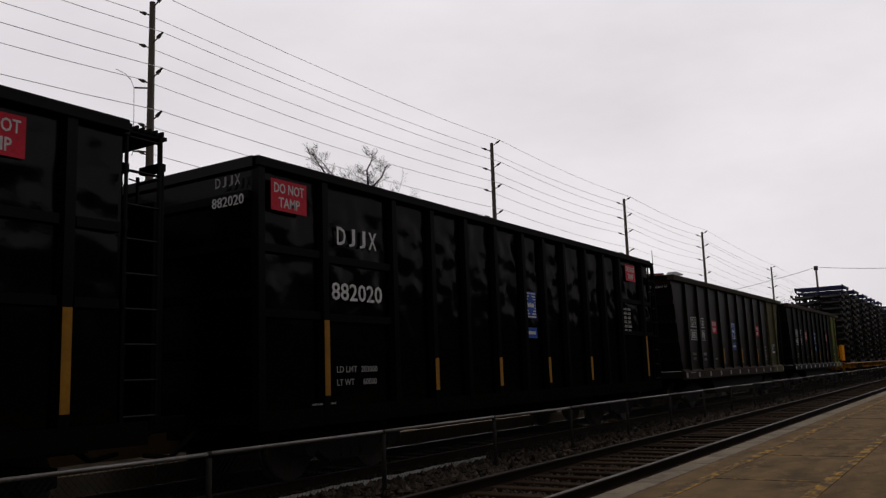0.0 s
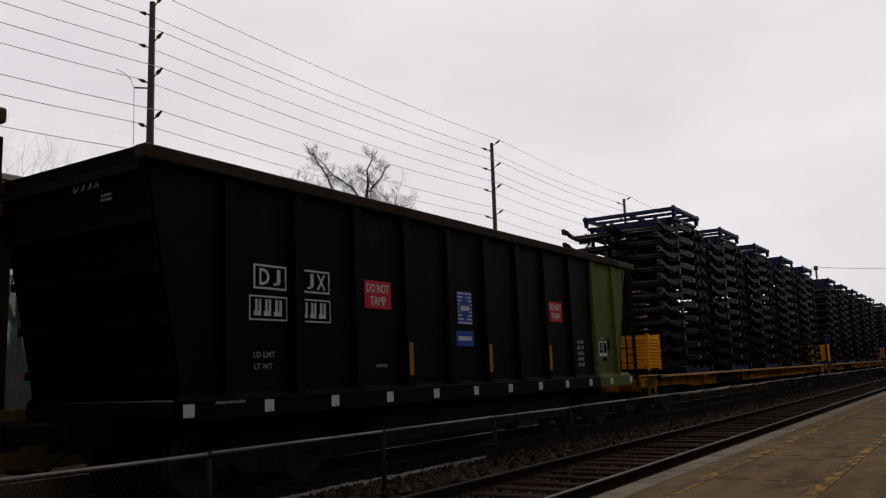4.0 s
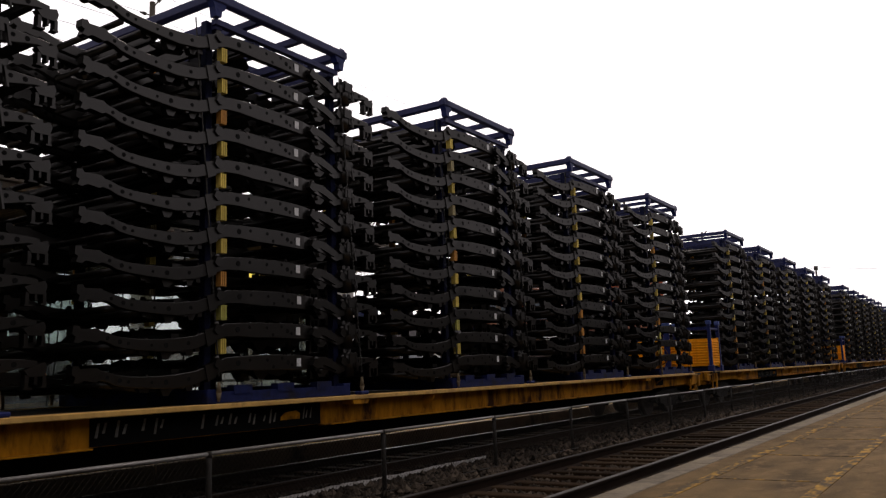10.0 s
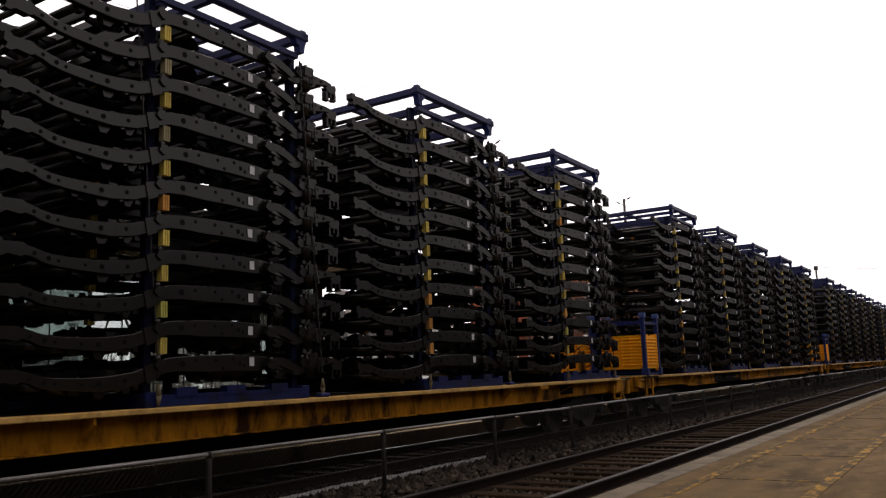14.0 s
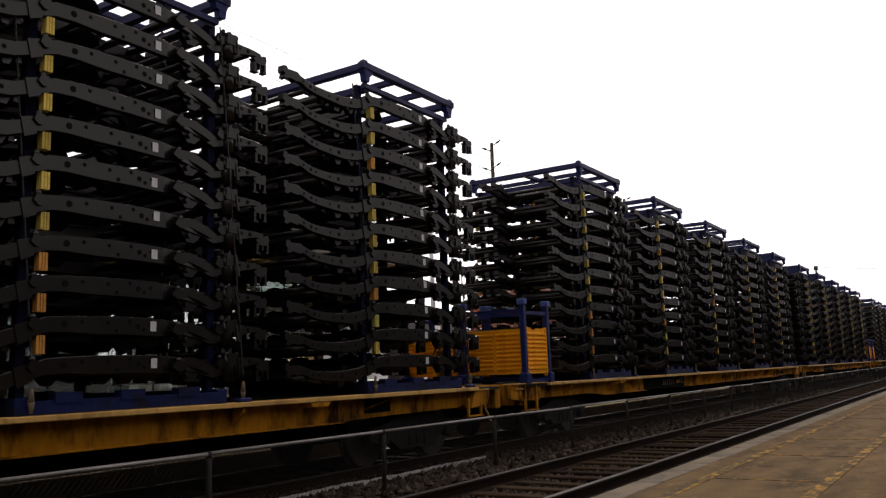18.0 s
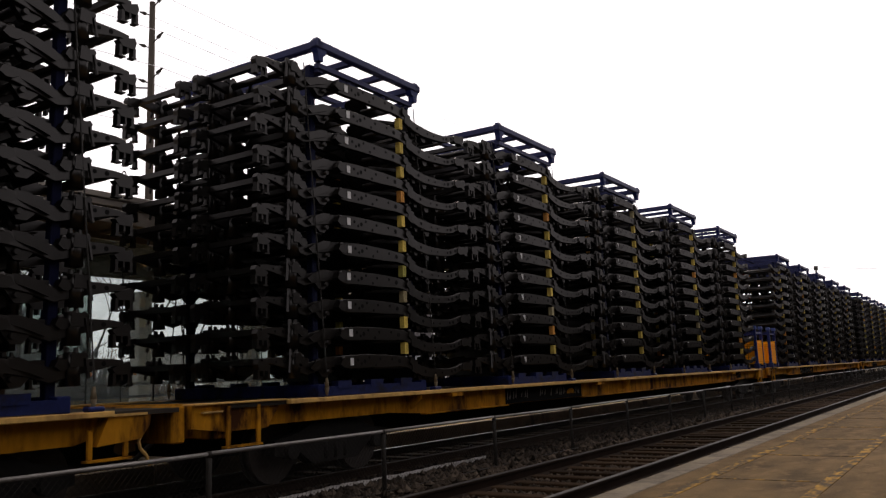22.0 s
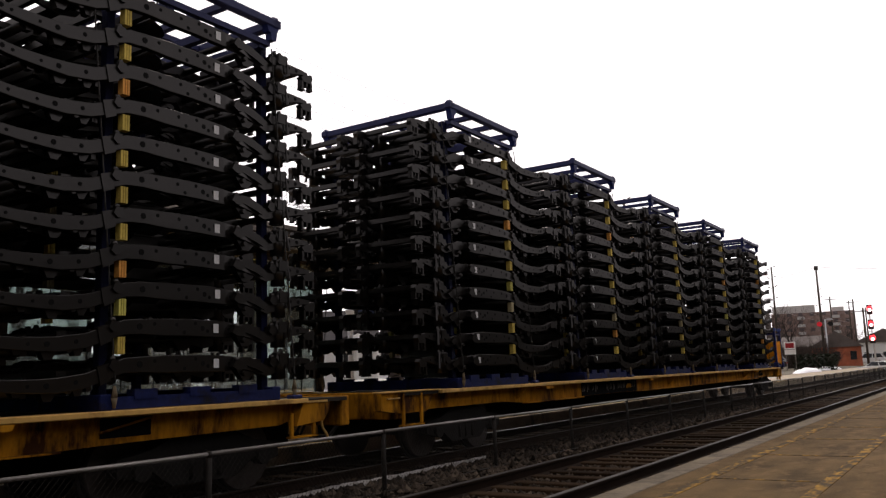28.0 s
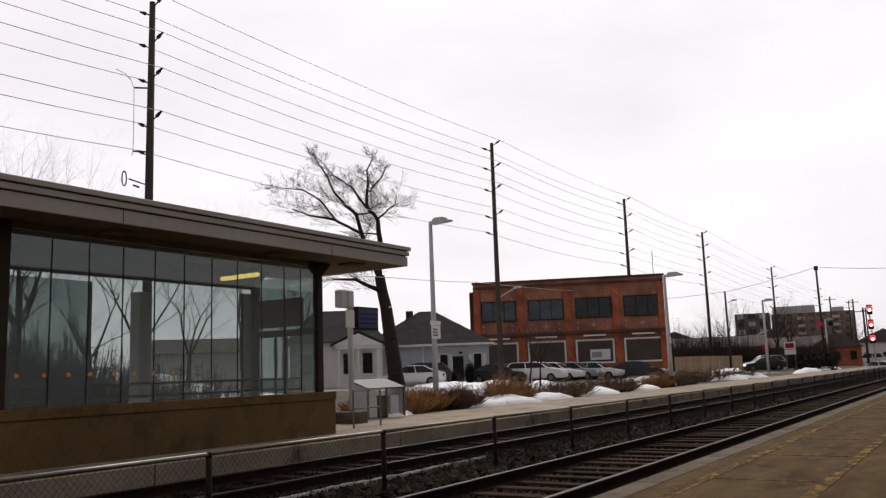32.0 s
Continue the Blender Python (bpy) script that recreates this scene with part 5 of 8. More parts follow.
    foot = mesh_of("chain_anchor", bm, M_BLUE)
    return top, low, lug, post, base, strap, turn, foot


RACK_ME = rack_meshes()


def chassis_stack(turned, seed, pale):
    """Eleven layers of paired chassis in a blue rack; y 0 at the rack's leading edge."""
    rnd = random.Random(seed)
    top, low, lug, post, base, strap, turn, foot = RACK_ME
    st = thing("chassis_stack", "stack of black truck chassis frames in a dark blue steel rack", "chassis stack", group="chassis stacks on the flatcars")
    place("top_frame", top, st, None, "dark blue steel top frame")
    place("lower_frame", low, st)
    place("base_frame", base, st, None, "blue steel base frame")
    for x in (-RACK_W + 0.07, RACK_W - 0.07):
        place("corner_bracket", lug, st, pose(x, 0.1, 0))
        place("corner_bracket", lug, st, pose(x, RACK_L - 0.1, 0, rz=180))
    for x in (-1.2, 1.2):
        for y in (0.1, RACK_L - 0.1):
            place("post", post, st, pose(x, y, 0), "blue steel post")
    for x in (0, 1):
        for y, rz in ((RACK_L + 0.02, 0), (-0.1, 0)):
            m = pose(0, y, 0) if x == 0 else pose(0, y + 0.22, 0, rz=180)
            place("tie_down_chain", strap, st, m)
            place("turnbuckle", turn, st, m, "beige turnbuckle")
        sx = RACK_W - 0.05 if x == 0 else -RACK_W + 0.05
        place("chain_anchor", foot, st, pose(sx, RACK_L + 0.26, DECK))
    ref = 0.16 if not turned else 1.94
    rz = 0 if not turned else 180
    d = 1 if not turned else -1
    for i in range(LAYERS):
        z = TOPZ - PITCH * i
        for cx in (0.745, -0.745):
            jy = rnd.uniform(-0.02, 0.02)
            fr = place("chassis", CHASSIS_ME, st, pose(cx + rnd.uniform(-0.008, 0.008), ref + jy, z, rx=rnd.uniform(-0.25, 0.25), rz=rz + rnd.uniform(-0.35, 0.35)), "black ladder chassis frame")
            sx = 1 if cx > 0 else -1
            if rnd.random() < 0.94:
                place("tag", TAG_ME, fr, pose(d * sx * 0.691, 1.235 if d > 0 else 1.33, rnd.uniform(-0.01, 0.02), rz=0 if d * sx > 0 else 180), "white paper tag")
            if i < LAYERS - 1:
                for e in (0.63, -0.63) if cx > 0 else (-0.63,):
                    pick = rnd.random()
                    k = (3 if pick < 0.7 else 4) if pale else (0 if pick < 0.55 else 1 if pick < 0.78 else 2 if pick < 0.9 else 3)
                    place("spacer", SPACERS[k], st, pose(cx + e, ref + d * (0.02 + rnd.uniform(-0.01, 0.01)), z - PITCH / 2), ("yellow plastic spacer block", "orange plastic spacer block", "lime plastic spacer block", "pale plastic spacer block", "grey plastic spacer block")[k])
    return st


# yellow crates in blue stands ---------------------------------------------
def crate_meshes():
    W, D, H = 1.3, 0.84, 0.90
    bm = bmesh.new()
    box(bm, -W / 2 + 0.03, W / 2 - 0.03, -D / 2 + 0.03, D / 2 - 0.03, 0.05, 0.09)
    bottom = mesh_of("crate_floor", bm, M_CRATE)
    bm = bmesh.new()
    box(bm, -0.012, 0.012, -D / 2 + 0.03, D / 2 - 0.03, 0.05, H - 0.02)
    wall_side = mesh_of("side_panel", bm, M_CRATE)
    bm = bmesh.new()
    box(bm, -W / 2 + 0.03, W / 2 - 0.03, -0.012, 0.012, 0.05, H - 0.02)
    wall_end = mesh_of("end_panel", bm, M_CRATE)
    bm = bmesh.new()
    box(bm, -0.035, 0.035, -0.035, 0.035, 0.0, H + 0.03, bevel=0.006)
    corner = mesh_of("corner_post", bm, M_CRATE)
    body = (bottom, wall_side, wall_end, corner)
    bm = bmesh.new()
    hh = 0.029
    slab(bm, [(0.010, -hh), (0.046, -hh * 0.4), (0.046, hh * 0.4), (0.010, hh)], "y", -D / 2 + 0.04, D / 2 - 0.04)
    rib_side = mesh_of("corrugation", bm, M_CRATE)
    bm = bmesh.new()
    slab(bm, [(0.010, -hh), (0.046, -hh * 0.4), (0.046, hh * 0.4), (0.010, hh)], "y", -W / 4 + 0.04, W / 4 - 0.03)
    rib_end = mesh_of("corrugation", bm, M_CRATE)
    bm = bmesh.new()
    rnd = random.Random(2)
    for k in range(7):
        y = -D / 2 + 0.08 + 0.1 * k
        box(bm, W / 2 - 0.02, W / 2 + 0.015, y, y + 0.06, H - 0.03, H + rnd.uniform(-0.02, 0.02))
    for s in (1, -1):
        box(bm, -W / 2, W / 2, s * D / 2 - 0.025, s * D / 2 + 0.025, H - 0.04, H)
        box(bm, -0.035, 0.035, s * (D / 2 + 0.012) - 0.01, s * (D / 2 + 0.012) + 0.01, 0.06, H - 0.04)
    rim = mesh_of("rim", bm, M_CRATE)
    # stand
    P = 1.58
    bm = bmesh.new()
    box(bm, -0.05, 0.05, -0.05, 0.05, 0, P, bevel=0.008)
    box(bm, -0.09, 0.09, -0.09, 0.09, 0, 0.2, bevel=0.02)
    post = mesh_of("post", bm, M_BLUE)
    bm = bmesh.new()
    box(bm, -0.075, 0.075, -0.075, 0.075, P - 0.11, P + 0.004, bevel=0.012)
    cap = mesh_of("post_cap", bm, M_CAP)
    bm = bmesh.new()
    box(bm, -0.7, 0.7, -0.03, 0.03, 0, 0.06)
    barx = mesh_of("crossbar", bm, M_BLUE)
    bm = bmesh.new()
    box(bm, -0.03, 0.03, -0.47, 0.47, 0, 0.06)
    bary = mesh_of("crossbar", bm, M_BLUE)
    return body, rib_side, rib_end, rim, post, cap, barx, bary


CRATE_ME = crate_meshes()


def crate_rack(start, stands=True):
    """Two orange crates abreast, each in a blue post stand."""
    body, rib_side, rib_end, rim, post, cap, barx, bary = CRATE_ME
    for cx in (0.70, -0.70):
        if stands:
            stand = rolls(thing("crate_stand", "dark blue steel post stand around an orange crate", "rack", group="crate stands"), start, TRACK + cx, DECK)
            for x in (-0.66, 0.66):
                for y in (-0.49, 0.49):
                    p = place("post", post, stand, pose(x, y, 0), "blue square post with a foot block")
                    place("post_cap", cap, p, None, "paler blue post cap")
            for y in (-0.49, 0.49):
                place("crossbar", barx, stand, pose(0, y, 1.34))
            for x in (-0.66, 0.66):
                place("crossbar", bary, stand, pose(x, 0, 1.30))
                place("crossbar", bary, stand, pose(x, 0, 0.02))
            for y in (-0.3, 0.3):
                place("crossbar", barx, stand, pose(0, y, 0.06))
        else:
            dunnage = rolls(thing("skid", "dark blue steel skid under an orange crate", "skid"), start, TRACK + cx, DECK)
            for y in (-0.3, 0.3):
                boxpart("runner", (-0.6, 0.6, y - 0.05, y + 0.05, 0, 0.128), M_BASEBLUE, dunnage, bevel=0.01)
        crate = rolls(thing("metal_crate", "orange-yellow corrugated steel crate", "crate", group="orange crates"), start, TRACK + cx, DECK + 0.13)
        place("crate_floor", body[0], crate)
        for q in (-1, 1):
            place("side_panel", body[1], crate, pose(q * 0.65, 0, 0))
            place("end_panel", body[2], crate, pose(0, q * 0.42, 0))
            for r in (-1, 1):
                place("corner_post", body[3], crate, pose(q * 0.65, r * 0.42, 0))
        place("rim", rim, crate)
        for k in range(9):
            z = 0.15 + 0.081 * k
            place("corrugation", rib_side, crate, pose(0.65, 0, z))
            for s in (-1, 1):
                place("corrugation", rib_end, crate, pose(s * 0.325, -0.42, z, rz=-90))


gondola_black(-8.77, "882020")
gondola_black(7.05, "882020")
gondola_brown(22.97, M_GONBROWN, M_YGREEN, "882070", "dark brown gondola car with a yellow-green end bay")
gondola_brown(38.88, M_GONOLIVE, M_GREEN, "      ", "dark olive gondola car with a bright green end bay")
FIRST, SPAN = 53.9, 27.87
STACKS = {}
SHIFT = (0, 0.05, 0.22, 0.25, 0.16, -0.2, 0.06, 0.30)
for k in range(8):
    turned = k in (5, 7)
    c = FIRST + SPAN * k + SHIFT[k]
    flatcar(c, turned, k not in (4, 6), k in (0, 4), "361211" if k == 4 else "")
    crate_rack(c + (0.69 if not turned else CAR_LEN - 0.62), k > 0)
    for i in range(5):
        y = c + (3.17 + 5.02 * i if not turned else 1.65 + 5.05 * i)
        key = (turned, i % 3, k == 0)
        if key not in STACKS:
            STACKS[key] = chassis_stack(turned, 11 + i + 7 * turned, k == 0)
            rolls(STACKS[key], y)
        else:
            rolls(copy_thing(STACKS[key], pose(TRACK, y, 0)), y)


# ---- far platform: shelter and furniture ----
def shelter():
    sh = thing("platform_shelter", "glass waiting shelter with flat grey roof on brown concrete base", "shelter")
    Y0, Y1, XF, XB = -6.0, 13.58, -11.6, -13.6
    base = boxpart("base_wall", (XF - 0.18, XF, Y0, Y1, 0.16, 0.86), M_SHELTERWALL, sh, "stained brown concrete base wall")
    boxpart("base_cap", (XF - 0.2, XF + 0.025, Y0, Y1 + 0.02, 0.865, 1.03), M_SHELTERWALL, sh, bevel=0.012)
    boxpart("base_wall", (XB, XB + 0.16, Y0, Y1, 0.16, 0.5), M_SHELTERWALL, sh)
    boxpart("base_return", (XB + 0.165, XF - 0.185, Y1 - 0.16, Y1, 0.16, 0.5), M_SHELTERWALL, sh)
    # roof
    RX0, RX1, RY1 = -14.4, -10.75, 15.15
    # brown core colour deepens the shade lines between the fascia boards
    bm = bmesh.new()
    box(bm, RX0 + 0.05, RX1 - 0.05, Y0, RY1 - 0.05, 3.78, 4.1)
    part("roof_slab", bm, M_SHELTERWALL, sh, "flat brown roof core")
    for z0, z1, o in ((3.73, 3.945, 0.0), (3.965, 4.055, 0.03), (4.075, 4.16, 0.06)):
        bm = bmesh.new()
        box(bm, RX1 - 0.049, RX1 + o, Y0, RY1 + o, z0, z1, bevel=0.006)
        part("fascia_board", bm, M_FASCIA, sh, "grey metal fascia")
        bm = bmesh.new()
        box(bm, RX0 - o, RX1 - 0.05, RY1 - 0.049, RY1 + o, z0, z1, bevel=0.006)
        part("fascia_board", bm, M_FASCIA, sh)
    for k in range(4):
        y = RY1 - 2.6 - 4.8 * k
        boxpart("fascia_joint", (RX1 + 0.0005, RX1 + 0.003, y - 0.006, y + 0.006, 3.74, 3.95), M_DARKMETAL, sh)
    bm = bmesh.new()
    box(bm, 0, 0.085, Y0, RY1 - 0.06, 3.742, 3.772)
    slat = mesh_of("soffit_slat", bm, M_SOFFIT)
    for k in range(33):
        place("soffit_slat", slat, sh, pose(RX0 + 0.1 + 0.105 * k, 0, 0))
    for y in (11.6, 13.9, 8.1, 4.0):
        bm = bmesh.new()
        box(bm, -11.55, -11.15, y - 0.22, y + 0.22, 3.70, 3.74)
        box(bm, -11.47, -11.23, y - 0.14, y + 0.14, 3.685, 3.70)
        part("soffit_vent", bm, M_SOFFIT, sh)
    # columns and beams
    for y in (13.17, 6.45, -0.3):
        for x in (XF - 0.09, XB + 0.08):
            boxpart("column", (x - 0.07, x + 0.07, y - 0.085, y + 0.085, 0.5 if x < -12.5 else 1.03, 3.73), M_COLUMN, sh, "dark brown steel column", bevel=0.01)
    boxpart("head_beam", (XF - 0.14, XF - 0.05, Y0, 13.08, 3.64, 3.73), M_SOFFIT, sh)
    boxpart("head_beam", (XB + 0.03, XB + 0.12, Y0, 13.08, 3.3, 3.73), M_COLUMN, sh)
    for x in (XF - 0.09, XB + 0.08):
        bm = bmesh.new()
        slab(bm, [(13.09, 3.45), (13.25, 3.45), (13.55, 3.725), (12.80, 3.725)], "x", x - 0.055, x + 0.055)
        part("column_bracket", bm, M_COLUMN, sh, "flared steel bracket")
    # front and back glass
    ys = [0.0, 0.62, 1.24, 1.86, 2.48, 3.1, 3.72, 4.34, 4.96, 5.58, 6.36]
    ys = ys[:-1] + [6.55, 7.2, 7.83, 8.45, 9.07, 9.69, 10.31, 10.93, 11.55, 12.17, 12.65, 13.07]
    for a, b in zip(ys, ys[1:]):
        g = boxpart("glass_pane", (XF - 0.095, XF - 0.085, a + 0.008, b - 0.008, 1.04, 3.63), M_GLASS, sh, "clear glass pane")
        g.visible_shadow = False
        boxpart("glazing_joint", (XF - 0.1, XF - 0.08, b - 0.007, b + 0.007, 1.04, 3.55), M_DARKMETAL, sh)
    yb = [0.0, 1.3, 2.6, 3.9, 5.2, 6.5, 7.8, 9.1, 12.78]
    for a, b in zip(yb, yb[1:]):
        if b < 12:
            g = boxpart("glass_pane", (XB + 0.07, XB + 0.08, a + 0.01, b - 0.01, 0.52, 3.2), M_GLASSDARK, sh, "grey tinted glass pane")
            g.visible_shadow = False
        boxpart("mullion", (XB + 0.055, XB + 0.095, b - 0.025, b + 0.025, 0.5, 3.2), M_DARKMETAL, sh)
    boxpart("inner_column", (XB - 0.35, XB - 0.05, 10.25, 10.55, 0.2, 3.1), M_TRIMWHITE, sh, "pale concrete column", bevel=0.02)
    boxpart("inner_column", (XB + 0.02, XB + 0.14, 12.80, 13.0, 0.5, 3.2), M_FASCIA, sh, bevel=0.02)
    boxpart("end_rail", (XB + 0.17, XF - 0.2, 13.10, 13.14, 2.22, 2.36), M_DARKMETAL, sh)
    for xp in (-13.42, -12.86, -12.55):
        boxpart("end_mullion", (xp - 0.03, xp + 0.03, 13.10, 13.14, 0.5, 2.215), M_DARKMETAL, sh)
    g = boxpart("glass_pane", (XB + 0.17, XF - 0.2, 13.15, 13.16, 2.3, 3.5), M_GLASSDARK, sh)
    g.visible_shadow = False
    g = boxpart("glass_pane", (XB + 0.17, XF - 0.2, 13.15, 13.16, 1.05, 2.29), M_GLASS, sh)
    g.visible_shadow = False
    for z in (1.33, 1.12):
        bm = bmesh.new()
        tube(bm, (XF - 0.3, 6.5, z), (XF - 0.3, 13.0, z), 0.025, n=6)
        part("handrail", bm, M_DARKMETAL, sh)
    for k in range(8):
        bm = bmesh.new()
        y = 6.72 + 0.39 * k + (0.03 if k % 3 else 0)
        tube(bm, (XF - 0.082, y, 1.5), (XF - 0.079, y, 1.5), 0.035, n=10)
        part("warning_dot", bm, M_ORANGEDOT, sh, "orange glass warning dot")
    # map board inside
    boxpart("notice_board", (-13.4, -12.0, 13.03, 13.07, 2.42, 3.02), M_SIGNDARK, sh, "dark framed notice board")
    lamp = thing("fluorescent_lamp", "lit yellow fluorescent tube under the shelter roof", "lamp")
    bm = bmesh.new()
    box(bm, -13.42, -12.35, 12.05, 12.17, 3.42, 3.50, bevel=0.02)
    part("tube", bm, M_TUBE, lamp, "glowing yellow tube")
    boxpart("housing", (-13.45, -12.3, 12.07, 12.15, 3.505, 3.745), M_DARKMETAL, lamp)


shelter()


def display_post():
    d = thing("information_display", "grey post with a dark departure screen and loudspeakers", "display")
    x, y = -13.6, 16.55
    bm = bmesh.new()
    tube(bm, (x, y, 0.15), (x, y, 3.45), 0.075, n=10)
    part("post", bm, M_WHITEPOST, d)
    boxpart("pedestal", (x - 0.32, x + 0.32, y - 0.3, y + 0.25, 0.15, 0.45), M_COPING, d, bevel=0.02)
    scr = boxpart("screen_housing", (x - 0.05, x + 0.13, y + 0.12, y + 1.02, 2.5, 3.1), M_DARKMETAL, d, bevel=0.015)
    boxpart("screen", (x + 0.131, x + 0.137, y + 0.17, y + 0.97, 2.56, 3.05), M_SCREEN, scr, "dark blue screen")
    for k in range(3):
        boxpart("screen_line", (x + 0.138, x + 0.140, y + 0.2, y + 0.94, 2.66 + 0.12 * k, 2.69 + 0.12 * k), M_BLUE, scr)
    for k in (0, 1):
        boxpart("loudspeaker", (x - 0.1, x + 0.14, y - 0.5 + 0.27 * k, y - 0.25 + 0.27 * k, 3.05, 3.5), M_WHITEPOST, d, bevel=0.03)
    boxpart("arrow_sign", (x + 0.08, x + 0.1, y - 0.28, y + 0.05, 2.55, 3.0), M_TRIMWHITE, d)


display_post()


def gate_rail():
    g = thing("guard_rail", "grey steel tube rail beside the shelter", "rail")
    for y in (14.9, 15.9):
        bm = bmesh.new()
        tube(bm, (-12.2, y, 0.15), (-12.2, y, 1.0), 0.022, n=6)
        part("post", bm, M_GALV, g)
    for z in (1.0, 0.6):
        bm = bmesh.new()
        tube(bm, (-12.2, 14.9, z), (-12.2, 15.9, z), 0.022, n=6)
        part("rail", bm, M_GALV, g)


gate_rail()


def salt_box():
    """Small clear plastic shelter with bins inside."""
    s = thing("recycling_station", "grey recycling bins under a translucent sloped cover", "recycling bin")
    x0, x1, y0, y1 = -14.75, -14.1, 17.85, 19.5
    for y in (y0, y1 - 0.02):
        bm = bmesh.new()
        slab(bm, [(x0, 0.17), (x1, 0.17), (x1, 0.95), (x0, 1.2)], "y", y, y + 0.02)
        part("side_panel", bm, M_WHITEPOST, s)
    for y in (y0, (y0 + y1) / 2, y1):
        boxpart("frame_post", (x1 - 0.03, x1 + 0.02, y - 0.02, y + 0.02, 0.17, 1.0), M_GALV, s)
    bm = bmesh.new()
    slab(bm, [(x0, 1.2), (x1 + 0.03, 0.96), (x1 + 0.03, 0.99), (x0, 1.23)], "y", y0 - 0.02, y1 + 0.02)
    part("cover", bm, M_DARKMETAL, s, "dark sloped cover")
    for k in range(3):
        y = y0 + 0.1 + 0.5 * k
        boxpart("bin", (x0 + 0.1, x1 - 0.08, y, y + 0.42, 0.18, 0.78), M_WHITEPOST if k != 1 else M_COPING, s, bevel=0.03)


salt_box()


def lamp_post(x, y, z0, h, group=True):
    lp = thing("street_lamp", "light grey steel platform lamp post with a flat lamp head", "street lamp", group="platform lamp posts")
    bm = bmesh.new()
    tube(bm, (x, y, z0), (x, y, z0 + h), 0.13, 0.085, n=10)
    tube(bm, (x, y, z0), (x, y, z0 + 0.12), 0.24, n=10)
    part("post", bm, M_WHITEPOST, lp)
    bm = bmesh.new()
    tube(bm, (x, y, z0 + h - 0.08), (x + 0.35, y, z0 + h - 0.02), 0.05, n=8)
    part("arm", bm, M_WHITEPOST, lp)
    bm = bmesh.new()
    slab(bm, [(x + 0.1, z0 + h - 0.14), (x + 1.0, z0 + h - 0.10), (x + 1.02, z0 + h - 0.04), (x + 0.75, z0 + h + 0.1), (x + 0.3, z0 + h + 0.1)], "y", y - 0.2, y + 0.2)
    part("lamp_head", bm, M_WHITEPOST, lp, "flat grey lamp head")
    return lp


lp = lamp_post(-19.4, 29.1, 0.2, 7.55)
for z0, z1, w in ((3.05, 3.62, 0.42), (3.62, 3.82, 0.48)):
    boxpart("sign", (-19.25, -19.23, 29.1 - w, 29.1 + w * 0.55, z0 - 0.3, z1 - 0.32), M_TRIMWHITE, lp, "white station sign")
bars(lp, side(-19.228, 29.0, 3.0), 0.5, 0.35, 3, M_DARKMETAL, seed=4)
lp2 = lamp_post(-14.7, 45.3, 0.2, 6.1)
boxpart("bin", (-14.95, -14.4, 44.6, 45.0, 0.15, 0.75), M_DARKMETAL, lp2, bevel=0.03)
boxpart("sign", (-14.6, -14.58, 45.1, 45.4, 2.5, 2.85), M_TRIMWHITE, lp2)
lamp_post(-16.6, 78.3, 0.2, 6.6)
lamp_post(-18.5, 125.0, 0.2, 6.6)

